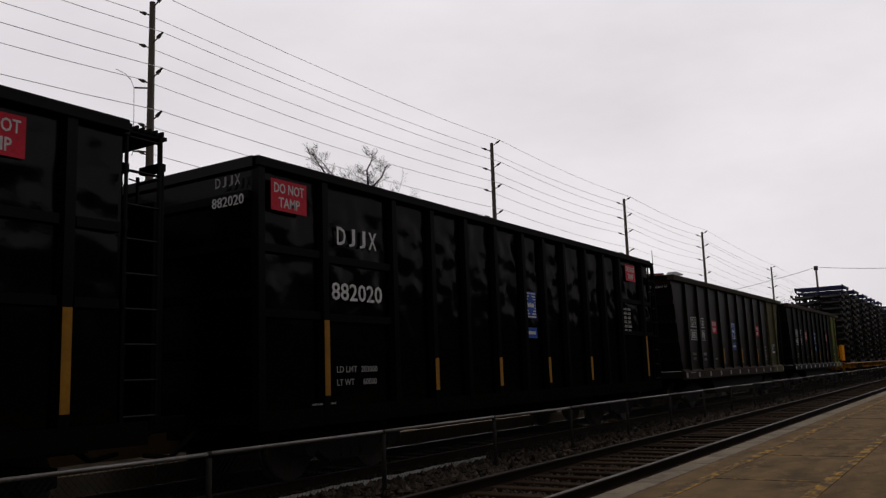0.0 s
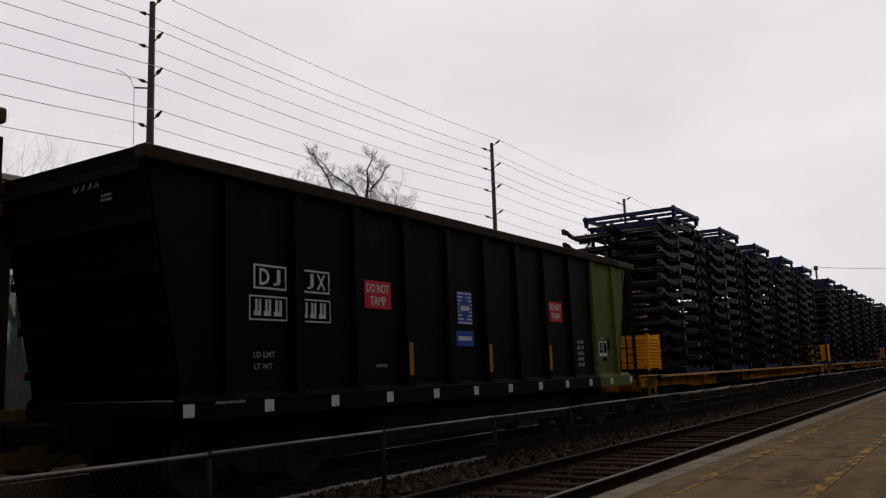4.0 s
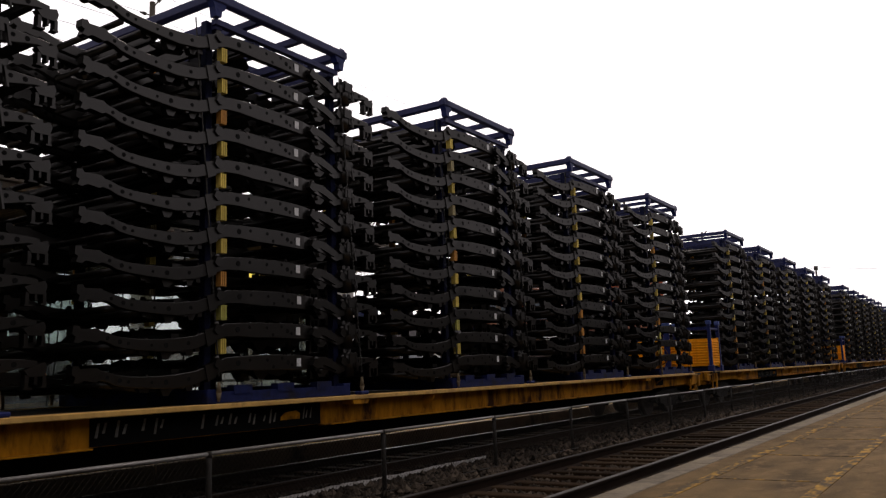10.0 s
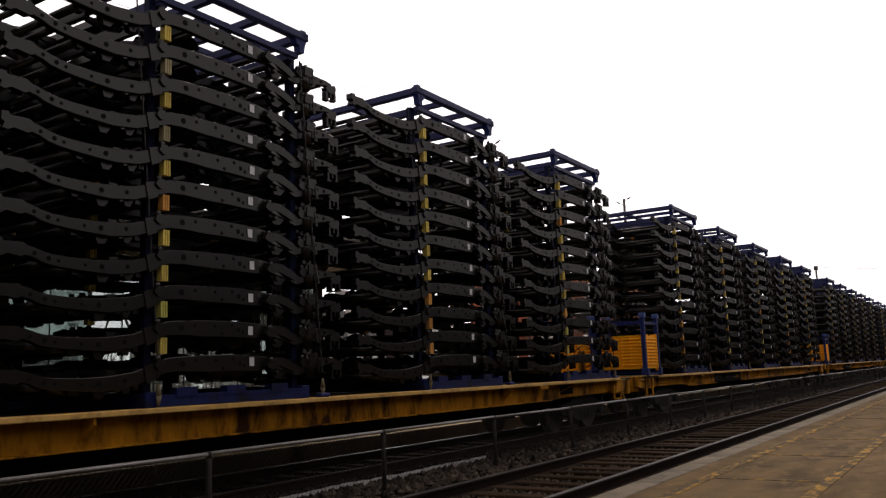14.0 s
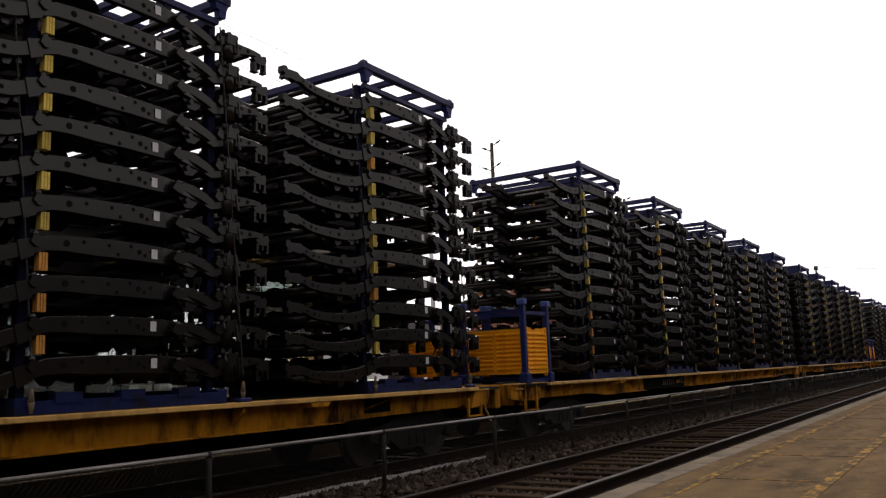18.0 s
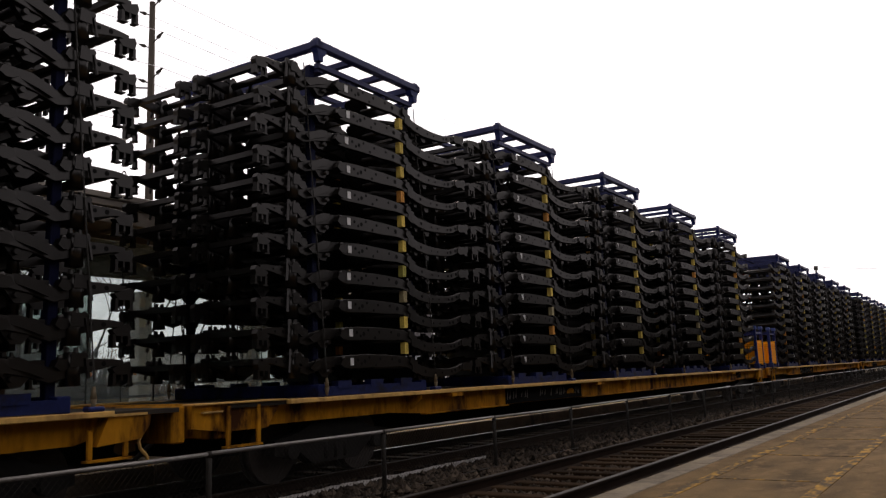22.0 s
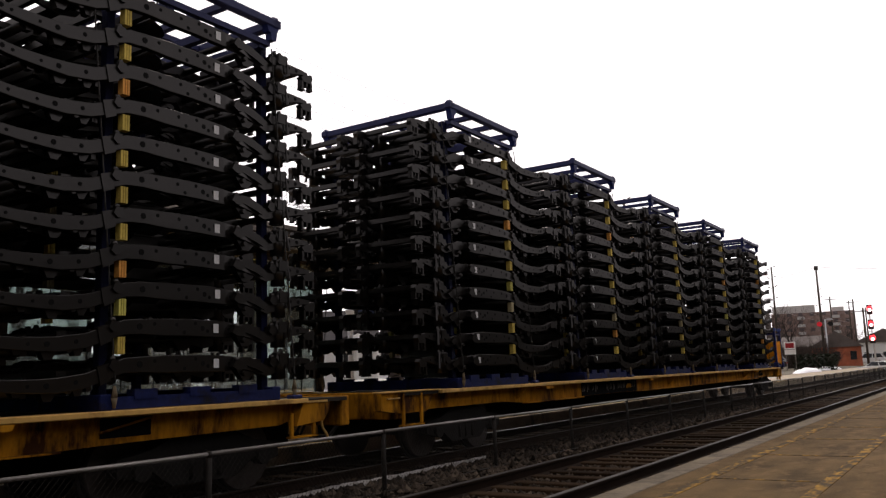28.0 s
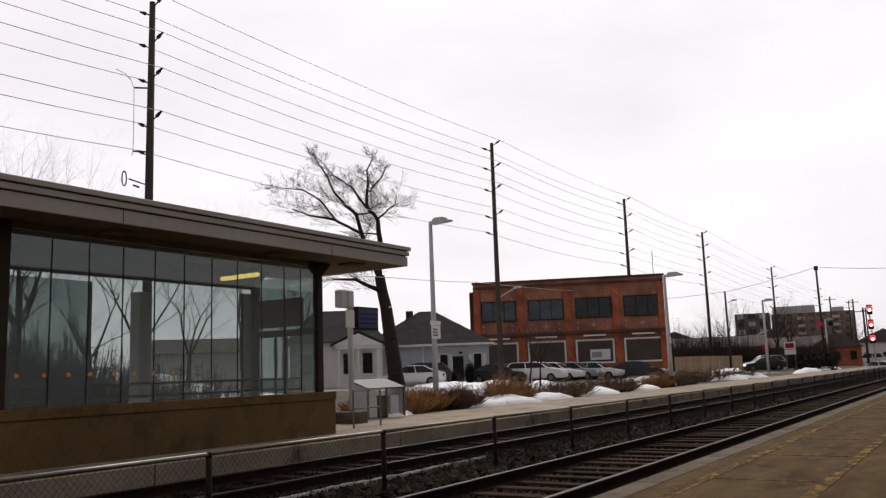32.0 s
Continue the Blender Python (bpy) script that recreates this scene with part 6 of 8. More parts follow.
# ---- power poles and wires ----
POLES = [(-7.5, 17.3), (21.35, 17.25), (50.1, 17.35), (75.8, 17.36), (102.0, 17.33), (140.5, 16.4), (184, 15.6), (228, 15.6)]
PX = -28.0
LEFT, RIGHT = (17.1, 15.65, 14.1, 12.18, 11.0), (17.4, 15.8, 14.25, 12.4)
for n_, (y, h) in enumerate(POLES):
    d = h - 17.3
    pole = thing("power_pole", "tall weathered wooden power pole with side insulators", "power pole", group="power poles")
    bm = bmesh.new()
    zb = land(PX, y) - 0.1
    tube(bm, (PX, y, zb), (PX + 0.05, y, h), 0.21, 0.12, n=10)
    part("pole", bm, M_POLE, pole)
    for s, heights in ((-1, LEFT), (1, RIGHT)):
        for z in heights:
            bm = bmesh.new()
            zz = min(z + d, h + 0.1)
            tube(bm, (PX + s * 0.1, y, zz - 0.32), (PX + s * 0.5, y, zz - 0.14), 0.03, n=6)
            tube(bm, (PX + s * 0.42, y, zz - 0.17), (PX + s * 0.58, y, zz - 0.09), 0.075, 0.07, n=8)
            tube(bm, (PX + s * 0.58, y, zz - 0.09), (PX + s * 0.75, y, zz - 0.01), 0.06, 0.035, n=8)
            part("insulator_arm", bm, M_ARM, pole)
    if n_ in (2, 3):
        bm = bmesh.new()
        tube(bm, (PX, y, 6.3), (PX + 1.1, y + 0.6, 7.0), 0.04, n=6)
        part("lamp_arm", bm, M_WHITEPOST, pole)
        boxpart("lamp_head", (PX + 1.0, PX + 1.5, y + 0.45, y + 0.75, 6.95, 7.08), M_WHITEPOST, pole, bevel=0.02)
    if n_ == 1:
        bm = bmesh.new()
        tube(bm, (PX - 0.1, y, 9.37), (PX - 0.6, 20.84, 9.62), 0.03, n=6)
        tube(bm, (PX - 0.4, 21.2, 9.3), (PX - 0.55, 21.0, 9.38), 0.04, n=6)
        for q in range(10):
            u, v = 0.6283 * q, 0.6283 * (q + 1)
            tube(bm, (PX - 0.6, 20.62 + 0.11 * math.cos(u), 9.6 + 0.31 * math.sin(u)), (PX - 0.6, 20.62 + 0.11 * math.cos(v), 9.6 + 0.31 * math.sin(v)), 0.028, n=5)
        part("bracket", bm, M_ARM, pole)
        bm = bmesh.new()
        pts = [(20.95, 10.63), (21.0, 10.77), (21.02, 11.13), (21.02, 12.4), (21.0, 13.53), (20.85, 13.83), (20.57, 14.03), (20.12, 14.1)]
        for (ya, za), (yb, zb_) in zip(pts, pts[1:]):
            tube(bm, (PX - 0.6, ya, za), (PX - 0.6, yb, zb_), 0.012, n=5)
        part("drop_wire", bm, M_ARM, pole)
        for z in (13.55, 10.82):
            bm = bmesh.new()
            tube(bm, (PX - 0.08, y, z - 0.05), (PX - 0.6, 21.02, z), 0.035, n=6)
            part("cutout_arm", bm, M_ARM, pole)


def wire(points, sag, r, parent, name="wire", first_sag=None):
    """One cable hung from point to point, each span sagging."""
    pts = [Vector(points[0])]
    for k, (a, b) in enumerate(zip(points, points[1:])):
        g = first_sag if first_sag and k < 2 else sag
        for i in range(1, 9):
            f = i / 8
            p = Vector(a).lerp(Vector(b), f)
            p.z -= g * 4 * f * (1 - f)
            pts.append(p)
    bm = bmesh.new()
    rings = []
    for i, p in enumerate(pts):
        d = (pts[min(i + 1, len(pts) - 1)] - pts[max(i - 1, 0)]).normalized()
        u = d.cross(Vector((0, 0, 1))).normalized()
        v = u.cross(d)
        rings.append([bm.verts.new(p + q * r) for q in (u, v, -u, -v)])
    for a, b in zip(rings, rings[1:]):
        for i in range(4):
            bm.faces.new((a[i], a[(i + 1) % 4], b[(i + 1) % 4], b[i]))
    return part(name, bm, M_WIRE, parent)


lines = thing("power_line", "thin grey power wires strung between the wooden poles", "power line")
for s, heights in ((-1, LEFT), (1, RIGHT)):
    for k, z in enumerate(heights):
        pts = [(PX + s * 0.72, y, min(z + h - 17.3, h + 0.1)) for y, h in POLES]
        wire([(PX + s * 0.72, -36, z - 0.1)] + pts + [(PX + s * 0.72, 260, z - 1.9)], 0.31 + 0.03 * ((k * 7) % 3 - 1), 0.015, lines, first_sag=0.53)
wire([(-28, 28.0, 6.5), (-28, 37.7, 6.8), (-28, 47.0, 7.2), (-31.5, 70.5, 8.4)], 0.05, 0.018, lines)
wire([(-45, 128.0, 11.6), (-33.6, 131.8, 12.25), (-26.7, 133.4, 13.6), (-20.4, 134.4, 15.07), (-11.2, 135.5, 14.1), (40, 142, 13.8)], 0.1, 0.035, lines)

# ---- trees ----
def tree(name, x, y, z, h, r, seed, label, lean=(0, 0), depth=6, spread=0.55, first=0.32):
    rnd = random.Random(seed)
    tr = thing(name, label, "tree", pose(x, y, z))
    wood, twig = bmesh.new(), bmesh.new()

    def grow(p, d, length, rad, lev):
        segs = 3 if lev < 3 else 2
        for i in range(segs):
            d = (d + Vector((rnd.uniform(-1, 1), rnd.uniform(-1, 1), rnd.uniform(-0.4, 0.7))) * (0.12 + 0.05 * lev)).normalized()
            q = p + d * length / segs
            r2 = rad * (0.86 if lev < 2 else 0.78)
            tube(wood if lev < 3 else twig, p, q, rad, r2, n=8 if lev == 0 else 6 if lev < 3 else 3, caps=False)
            p, rad = q, r2
            if lev >= 1 and lev < depth and rnd.random() < 0.75:
                side_d = (d + Vector((rnd.uniform(-1, 1), rnd.uniform(-1, 1), rnd.uniform(-0.2, 0.6))) * 0.95).normalized()
                grow(p, side_d, length * rnd.uniform(0.45, 0.65), rad * 0.55, lev + 1 if lev > 1 else lev + 2)
        if lev < depth:
            n = 3 if lev == 0 else 2
            for k in range(n):
                a = 2 * math.pi * (k + rnd.uniform(-0.2, 0.2)) / n + seed
                o = Vector((math.cos(a), math.sin(a), 0)) * spread * rnd.uniform(0.6, 1.3)
                grow(p, (d + o + Vector((0, 0, 0.15))).normalized(), length * rnd.uniform(0.62, 0.82), rad * rnd.uniform(0.58, 0.72), lev + 1)

    grow(Vector((0, 0, -0.2)), Vector((lean[0], lean[1], 1)).normalized(), h * first, r, 0)
    part("trunk", wood, M_BARK, tr, "dark bare trunk and limbs")
    part("crown", twig, M_TWIG, tr, "fine bare twigs")
    return tr


def big_tree(x, y, z, label):
    """A broad old tree: a leaning trunk that forks, with long arching limbs."""
    rnd = random.Random(19)
    tr = thing("bare_tree", label, "tree", pose(x, y, z, rz=32.9))
    wood, twig = bmesh.new(), bmesh.new()

    def spray(p, d, length, rad, lev):
        for i in range(3):
            d = (d + Vector((rnd.uniform(-1, 1), rnd.uniform(-1, 1), rnd.uniform(-0.5, 0.6))) * (0.18 + 0.05 * lev)).normalized()
            q = p + d * length / 3
            tube(twig, p, q, rad, rad * 0.85, n=3, caps=False)
            p, rad = q, rad * 0.8
            if lev < 3:
                for k in range(2 if lev < 2 else 1):
                    o = (d + Vector((rnd.uniform(-1, 1), rnd.uniform(-1, 1), rnd.uniform(-0.35, 0.7))) * 0.9).normalized()
                    spray(p, o, length * rnd.uniform(0.35, 0.6), max(rad * 0.72, 0.0045), lev + 1)

    limbs = [([(0.50, -0.2), (0.42, 1.0), (0.18, 3.2), (-0.06, 5.2), (-0.42, 7.2)], 0.54, 0.31),
             ([(-0.45, 7.2), (-0.3, 9.3), (-0.4, 10.7), (-1.05, 11.5), (-0.95, 13.0), (-1.0, 13.9), (-0.6, 14.8)], 0.19, 0.025),
             ([(-1.05, 11.5), (-2.0, 12.9), (-3.2, 13.7), (-3.9, 14.6)], 0.09, 0.018),
             ([(-0.45, 7.2), (-1.15, 8.8), (-1.4, 9.6), (-1.8, 11.2), (-2.5, 11.8), (-3.2, 12.7), (-3.6, 13.7), (-4.3, 14.8), (-4.5, 15.2)], 0.17, 0.018),
             ([(-1.6, 10.0), (-3.15, 10.9), (-4.15, 12.3), (-5.3, 13.1), (-6.7, 13.3)], 0.10, 0.018),
             ([(-3.15, 10.9), (-4.8, 11.2), (-5.8, 11.6)], 0.09, 0.025),
             ([(-0.5, 6.3), (-0.9, 6.5), (-1.9, 7.0), (-3.3, 7.05)], 0.17, 0.06),
             ([(-0.3, 9.85), (-1.5, 10.05)], 0.06, 0.04),
             ([(-1.8, 11.2), (-1.3, 11.3), (-1.05, 11.4)], 0.06, 0.05),
             ([(-0.95, 12.6), (-0.15, 13.6), (0.1, 14.3)], 0.08, 0.02),
             ([(-0.4, 10.9), (0.35, 11.6), (0.9, 11.9)], 0.07, 0.02)]
    for pts, r0, r1 in limbs:
        n = len(pts) - 1
        dep = rnd.uniform(-0.5, 0.5) if r0 < 0.2 else 0
        fine = [Vector((u, dep * min(i, 3), w)) for i, (u, w) in enumerate(pts)]
        for i, (a_, b_) in enumerate(zip(fine, fine[1:])):
            ra, rb = r0 + (r1 - r0) * i / n, r0 + (r1 - r0) * (i + 1) / n
            mid = a_.lerp(b_, 0.5) + Vector((rnd.uniform(-0.07, 0.07), rnd.uniform(-0.1, 0.1), 0))
            tube(wood, a_, mid, ra, (ra + rb) / 2, n=8, caps=False)
            tube(wood, mid, b_, (ra + rb) / 2, rb, n=8, caps=False)
            if b_.z > 9.5 or r0 < 0.18:
                for k in range(5):
                    d = ((b_ - a_).normalized() * 0.7 + Vector((rnd.uniform(-1.3, 0.8), rnd.uniform(-1, 1), rnd.uniform(-0.35, 0.45)))).normalized()
                    spray(a_.lerp(b_, rnd.uniform(0.2, 1.0)), d, rnd.uniform(0.9, 1.7) if b_.z < 13.4 else rnd.uniform(0.45, 0.8), 0.011, 0)
    part("trunk", wood, M_BARK, tr, "dark bare trunk and limbs")
    part("crown", twig, M_TWIG, tr, "fine bare twigs")


big_tree(-31.2, 41.6, 0.3, "large bare leafless tree with long arching dark limbs")
tree("bare_tree", -40.0, 41.5, 0.5, 12.3, 0.17, 8, "slender bare tree with fine grey twigs", depth=6, spread=0.45)
tree("bare_tree", -38.5, 36.5, 0.5, 12.0, 0.17, 21, "slender bare tree with fine grey twigs", depth=6, spread=0.45)
tree("bare_tree", -42.5, 45.5, 0.5, 12.6, 0.18, 23, "slender bare tree with fine grey twigs", depth=6, spread=0.5)
tree("young_tree", -23.5, 45.5, 0.35, 4.6, 0.07, 5, "young bare street tree before the brick building", depth=5, spread=0.4, first=0.4)
tree("bare_tree", -30.5, 132.0, 0.5, 12.0, 0.2, 31, "bare tree among far houses", depth=5)
tree("bare_tree", -38.0, 150.0, 0.5, 14.0, 0.22, 32, "bare tree among far houses", depth=5)
tree("bare_tree", -26.0, 140.0, 0.5, 10.0, 0.18, 33, "bare tree among far houses", depth=5)
tree("bare_tree", -33.5, 165.0, 0.5, 14.0, 0.2, 37, "bare tree among far houses", depth=5)
tree("bare_tree", -17.5, 34.0 + 1.0, 0.3, 4.2, 0.06, 41, "thin bare sapling in the planting bed", depth=4, spread=0.35)
tree("bare_tree", -52.0, 78.0, 0.6, 9.0, 0.18, 51, "bare tree behind the grey house", depth=5)

# ---- shrubs and snow along the far platform ----
def shrub(x, y, z, w, h, material, label, seed, n=260):
    rnd = random.Random(seed)
    bm = bmesh.new()
    for i in range(n):
        a, q = rnd.uniform(0, 6.283), rnd.uniform(0, 1) ** 0.5
        p = Vector((math.cos(a) * q * w * 0.35, math.sin(a) * q * w * 0.35, 0))
        top = Vector((p.x * 1.9 + rnd.uniform(-0.15, 0.15) * w, p.y * 1.9 + rnd.uniform(-0.15, 0.15) * w, h * rnd.uniform(0.55, 1.1) * (1.1 - 0.5 * q)))
        mid = p.lerp(top, 0.55) + Vector((rnd.uniform(-0.06, 0.06), rnd.uniform(-0.06, 0.06), 0))
        tube(bm, p, mid, 0.016, 0.013, n=3, caps=False)
        tube(bm, mid, top, 0.013, 0.006, n=3, caps=False)
        for k in range(3):
            f = rnd.uniform(0.4, 1.0)
            c = p.lerp(top, f)
            e = c + Vector((rnd.uniform(-1, 1), rnd.uniform(-1, 1), rnd.uniform(0.1, 0.9))) * 0.16
            tube(bm, c, e, 0.009, 0.005, n=3, caps=False)
    part("foliage", bm, material, thing("shrub", label, "shrub", pose(x, y, z), group="planting bed shrubs"))


SHR = [(-15.0, 20.9, 1.5, 0.8, 0), (-15.3, 22.4, 1.5, 0.8, 0), (-15.1, 23.6, 1.4, 0.75, 1), (-15.4, 24.6, 1.5, 0.85, 1), (-15.6, 27.9, 1.3, 1.1, 0), (-15.5, 29.0, 1.2, 1.0, 0), (-15.3, 32.0, 2.2, 0.8, 1), (-15.5, 33.8, 1.8, 0.75, 1),
       (-15.2, 36.9, 2.0, 0.85, 1), (-15.3, 38.9, 1.8, 0.9, 1), (-15.0, 43.6, 1.6, 0.9, 0), (-15.4, 47.5, 1.8, 0.7, 1), (-15.6, 50.5, 1.8, 0.9, 1), (-16.2, 55.0, 2.0, 0.8, 1), (-16.4, 60.0, 2.2, 0.9, 1), (-16.0, 66.0, 2.0, 0.8, 1), (-15.8, 19.6, 1.0, 0.6, 0), (-16.5, 16.0, 1.4, 0.9, 0), (-16.4, 17.4, 1.4, 0.8, 0)]
for k, (x, y, w, h, kind_) in enumerate(SHR):
    shrub(x, y, land(x, y) - 0.02, w, h, M_DRYSHRUB if kind_ else M_DRYGRASS, "dry brown leafless shrub in the planting bed" if kind_ else "clump of dry rust-coloured ornamental grass", 60 + k)
for k, (x, y, w, h) in enumerate([(-33.2, 54.6, 0.7, 1.7), (-32.2, 55.2, 0.6, 1.3), (-34.4, 53.8, 0.6, 1.0), (-31.2, 55.8, 0.7, 0.9), (-35.4, 53.0, 0.6, 0.8)]):
    shrub(x, y, land(x, y), w, h, M_EVERGREEN, "dark evergreen shrub by the house door", 90 + k, n=420)


def snow(x, y, w, l, h, seed):
    bm = bmesh.new()
    n, r = 22, 8
    zz = land(x, y)
    c = bm.verts.new((0, 0, h))
    rings = []
    for j in range(1, r + 1):
        ring = []
        for i in range(n):
            a = 2 * math.pi * i / n
            e = 1 + 0.35 * noise.noise(Vector((math.cos(a) * 1.5, math.sin(a) * 1.5, seed)))
            f = j / r * e
            px, py = math.cos(a) * w * f, math.sin(a) * l * f
            pz = h * max(0.0, math.cos(j / r * math.pi / 2)) ** 0.7 * (1 + 0.5 * noise.noise(Vector((px * 1.3, py * 1.3, seed + 7))))
            ring.append(bm.verts.new((px, py, pz - 0.05 * (j == r))))
        rings.append(ring)
    for i in range(n):
        bm.faces.new((c, rings[0][i], rings[0][(i + 1) % n])).smooth = True
        for a, b in zip(rings, rings[1:]):
            bm.faces.new((a[i], b[i], b[(i + 1) % n], a[(i + 1) % n])).smooth = True
    lone("snow_bank", bm, M_SNOW, "low bank of old dirty white snow", "snow", pose(x, y, zz), group="snow banks")


for k, (x, y, w, l, h) in enumerate([(-15.2, 26.0, 0.8, 1.7, 0.22), (-16.6, 30.5, 0.9, 2.0, 0.25), (-17.2, 35.0, 0.8, 2.6, 0.3), (-16.2, 41.0, 0.8, 1.6, 0.2), (-17.6, 42.5, 1.2, 3.0, 0.35), (-17.0, 60.0, 1.2, 4.5, 0.4), (-18.5, 72.0, 1.5, 6.0, 0.6), (-22.5, 40.0, 2.0, 3.5, 0.26), (-25.5, 43.5, 1.8, 4.0, 0.3),
                                     (-27.5, 44.8, 1.5, 3.0, 0.3), (-15.0, 20.2, 0.5, 0.7, 0.2), (-17.0, 24.0, 1.0, 2.2, 0.25), (-16.0, 14.6, 1.0, 1.6, 0.4), (-19.5, 52.0, 1.0, 6.0, 0.3), (-15.0, 88.0, 1.0, 6.0, 0.4), (-15.5, 104.0, 1.0, 5.0, 0.4), (-20.5, 33.5, 1.6, 2.6, 0.3), (-25.8, 18.6, 5.0, 3.2, 1.3), (-31.0, 47.6, 1.5, 3.0, 0.3), (-29.6, 46.0, 1.6, 2.6, 0.2), (-18.2, 33.0, 0.8, 1.6, 0.2), (-18.4, 38.6, 0.8, 1.8, 0.18), (-16.9, 47.6, 0.7, 2.0, 0.2), (-20.5, 36.0, 1.2, 3.0, 0.2), (-20.5, 44.0, 1.2, 4.0, 0.2), (-20.0, 50.5, 1.0, 3.0, 0.18), (-19.5, 57.5, 1.0, 4.0, 0.2), (-33.0, 27.5, 5.0, 6.0, 0.4), (-20.0, 12.0, 2.0, 3.0, 0.4), (-17.5, 30.2, 0.9, 1.6, 0.29), (-15.6, 27.4, 0.9, 1.5, 0.28), (-14.9, 27.3, 0.9, 1.5, 0.28), (-14.9, 30.4, 0.9, 1.6, 0.29), (-14.9, 35.2, 1.0, 1.7, 0.30), (-15.7, 41.3, 1.0, 1.8, 0.31), (-14.9, 40.7, 1.0, 1.8, 0.31), (-15.7, 61.2, 1.3, 2.2, 0.35), (-15.6, 66.7, 1.3, 2.3, 0.36), (-14.9, 19.3, 0.8, 1.4, 0.27), (-28.2, 49.8, 1.2, 2.0, 0.33), (-23.0, 46.3, 1.1, 1.9, 0.32), (-20.5, 58.3, 1.2, 2.1, 0.34)]):
    snow(x, y, w, l, h, 3 + k * 5)
# snow left along the ballast by the fence
bm = bmesh.new()
rows = []
for i in range(150):
    y = 3.6 + 0.045 * i
    f = 0.5 + 0.5 * noise.noise(Vector((y * 0.9, 2, 0))) + 0.35 * noise.noise(Vector((y * 3.1, 7, 0)))
    w = max(0.012, 0.09 * f * min(1, (10.4 - y) / 2.5))
    cx = 0.10 * noise.noise(Vector((y * 0.7, 0, 3))) + 0.04 * noise.noise(Vector((y * 4, 0, 9)))
    rows.append([bm.verts.new((cx + u * w + 0.03 * noise.noise(Vector((y * 6, u * 3, 4))), y, z + 0.012 * noise.noise(Vector((y * 5, u, 1))))) for u, z in ((-1, -0.05), (-0.7, 0.02), (0, 0.035), (0.7, 0.015), (1, -0.06))])
for a, b in zip(rows, rows[1:]):
    for i in range(4):
        bm.faces.new((a[i], b[i], b[i + 1], a[i + 1])).smooth = True
lone("snow_strip", bm, M_SHADEDSNOW, "thin ragged strip of old snow on the ballast", "snow", pose(-7.35, 2.2, -0.12))

# ---- buildings ----
def window(parent, m, w, h, frame_m, glass_m, panes=2, label="", depth=0.08, t=0.07):
    """A framed window in the reading plane, centred; the frame stands proud."""
    win = thing("window", "", "")
    win.parent = parent
    win.matrix_basis = m
    bm = bmesh.new()
    box(bm, -w / 2 - t, w / 2 + t, h / 2, h / 2 + t, -0.02, depth)
    box(bm, -w / 2 - t, w / 2 + t, -h / 2 - t, -h / 2, -0.02, depth + 0.03)
    for s in (-1, 1):
        box(bm, s * (w / 2 + t / 2) - t / 2, s * (w / 2 + t / 2) + t / 2, -h / 2, h / 2, -0.02, depth)
    part("frame", bm, frame_m, win)
    pw = w / panes
    for i in range(panes):
        boxpart("pane", (-w / 2 + pw * i + 0.03, -w / 2 + pw * (i + 1) - 0.03, -h / 2 + 0.02, h / 2 - 0.02, -0.02, 0.025), glass_m, win)
        if i:
            boxpart("mullion", (-w / 2 + pw * i - 0.03, -w / 2 + pw * i + 0.03, -h / 2, h / 2, -0.02, depth - 0.01), frame_m, win)
    return win


def wall_frame(p, q):
    """A plane along p to q with its normal to the right of the way; text would run from p to q."""
    p, q = Vector(p), Vector(q)
    u = (q - p).normalized()
    n = Vector((u.y, -u.x, 0))
    z = Vector((0, 0, 1))
    m = Matrix.Identity(4)
    for i, v in enumerate((u, z, n)):
        for r in range(3):
            m[r][i] = v[r]
    m.translation = p
    return m, (q - p).length


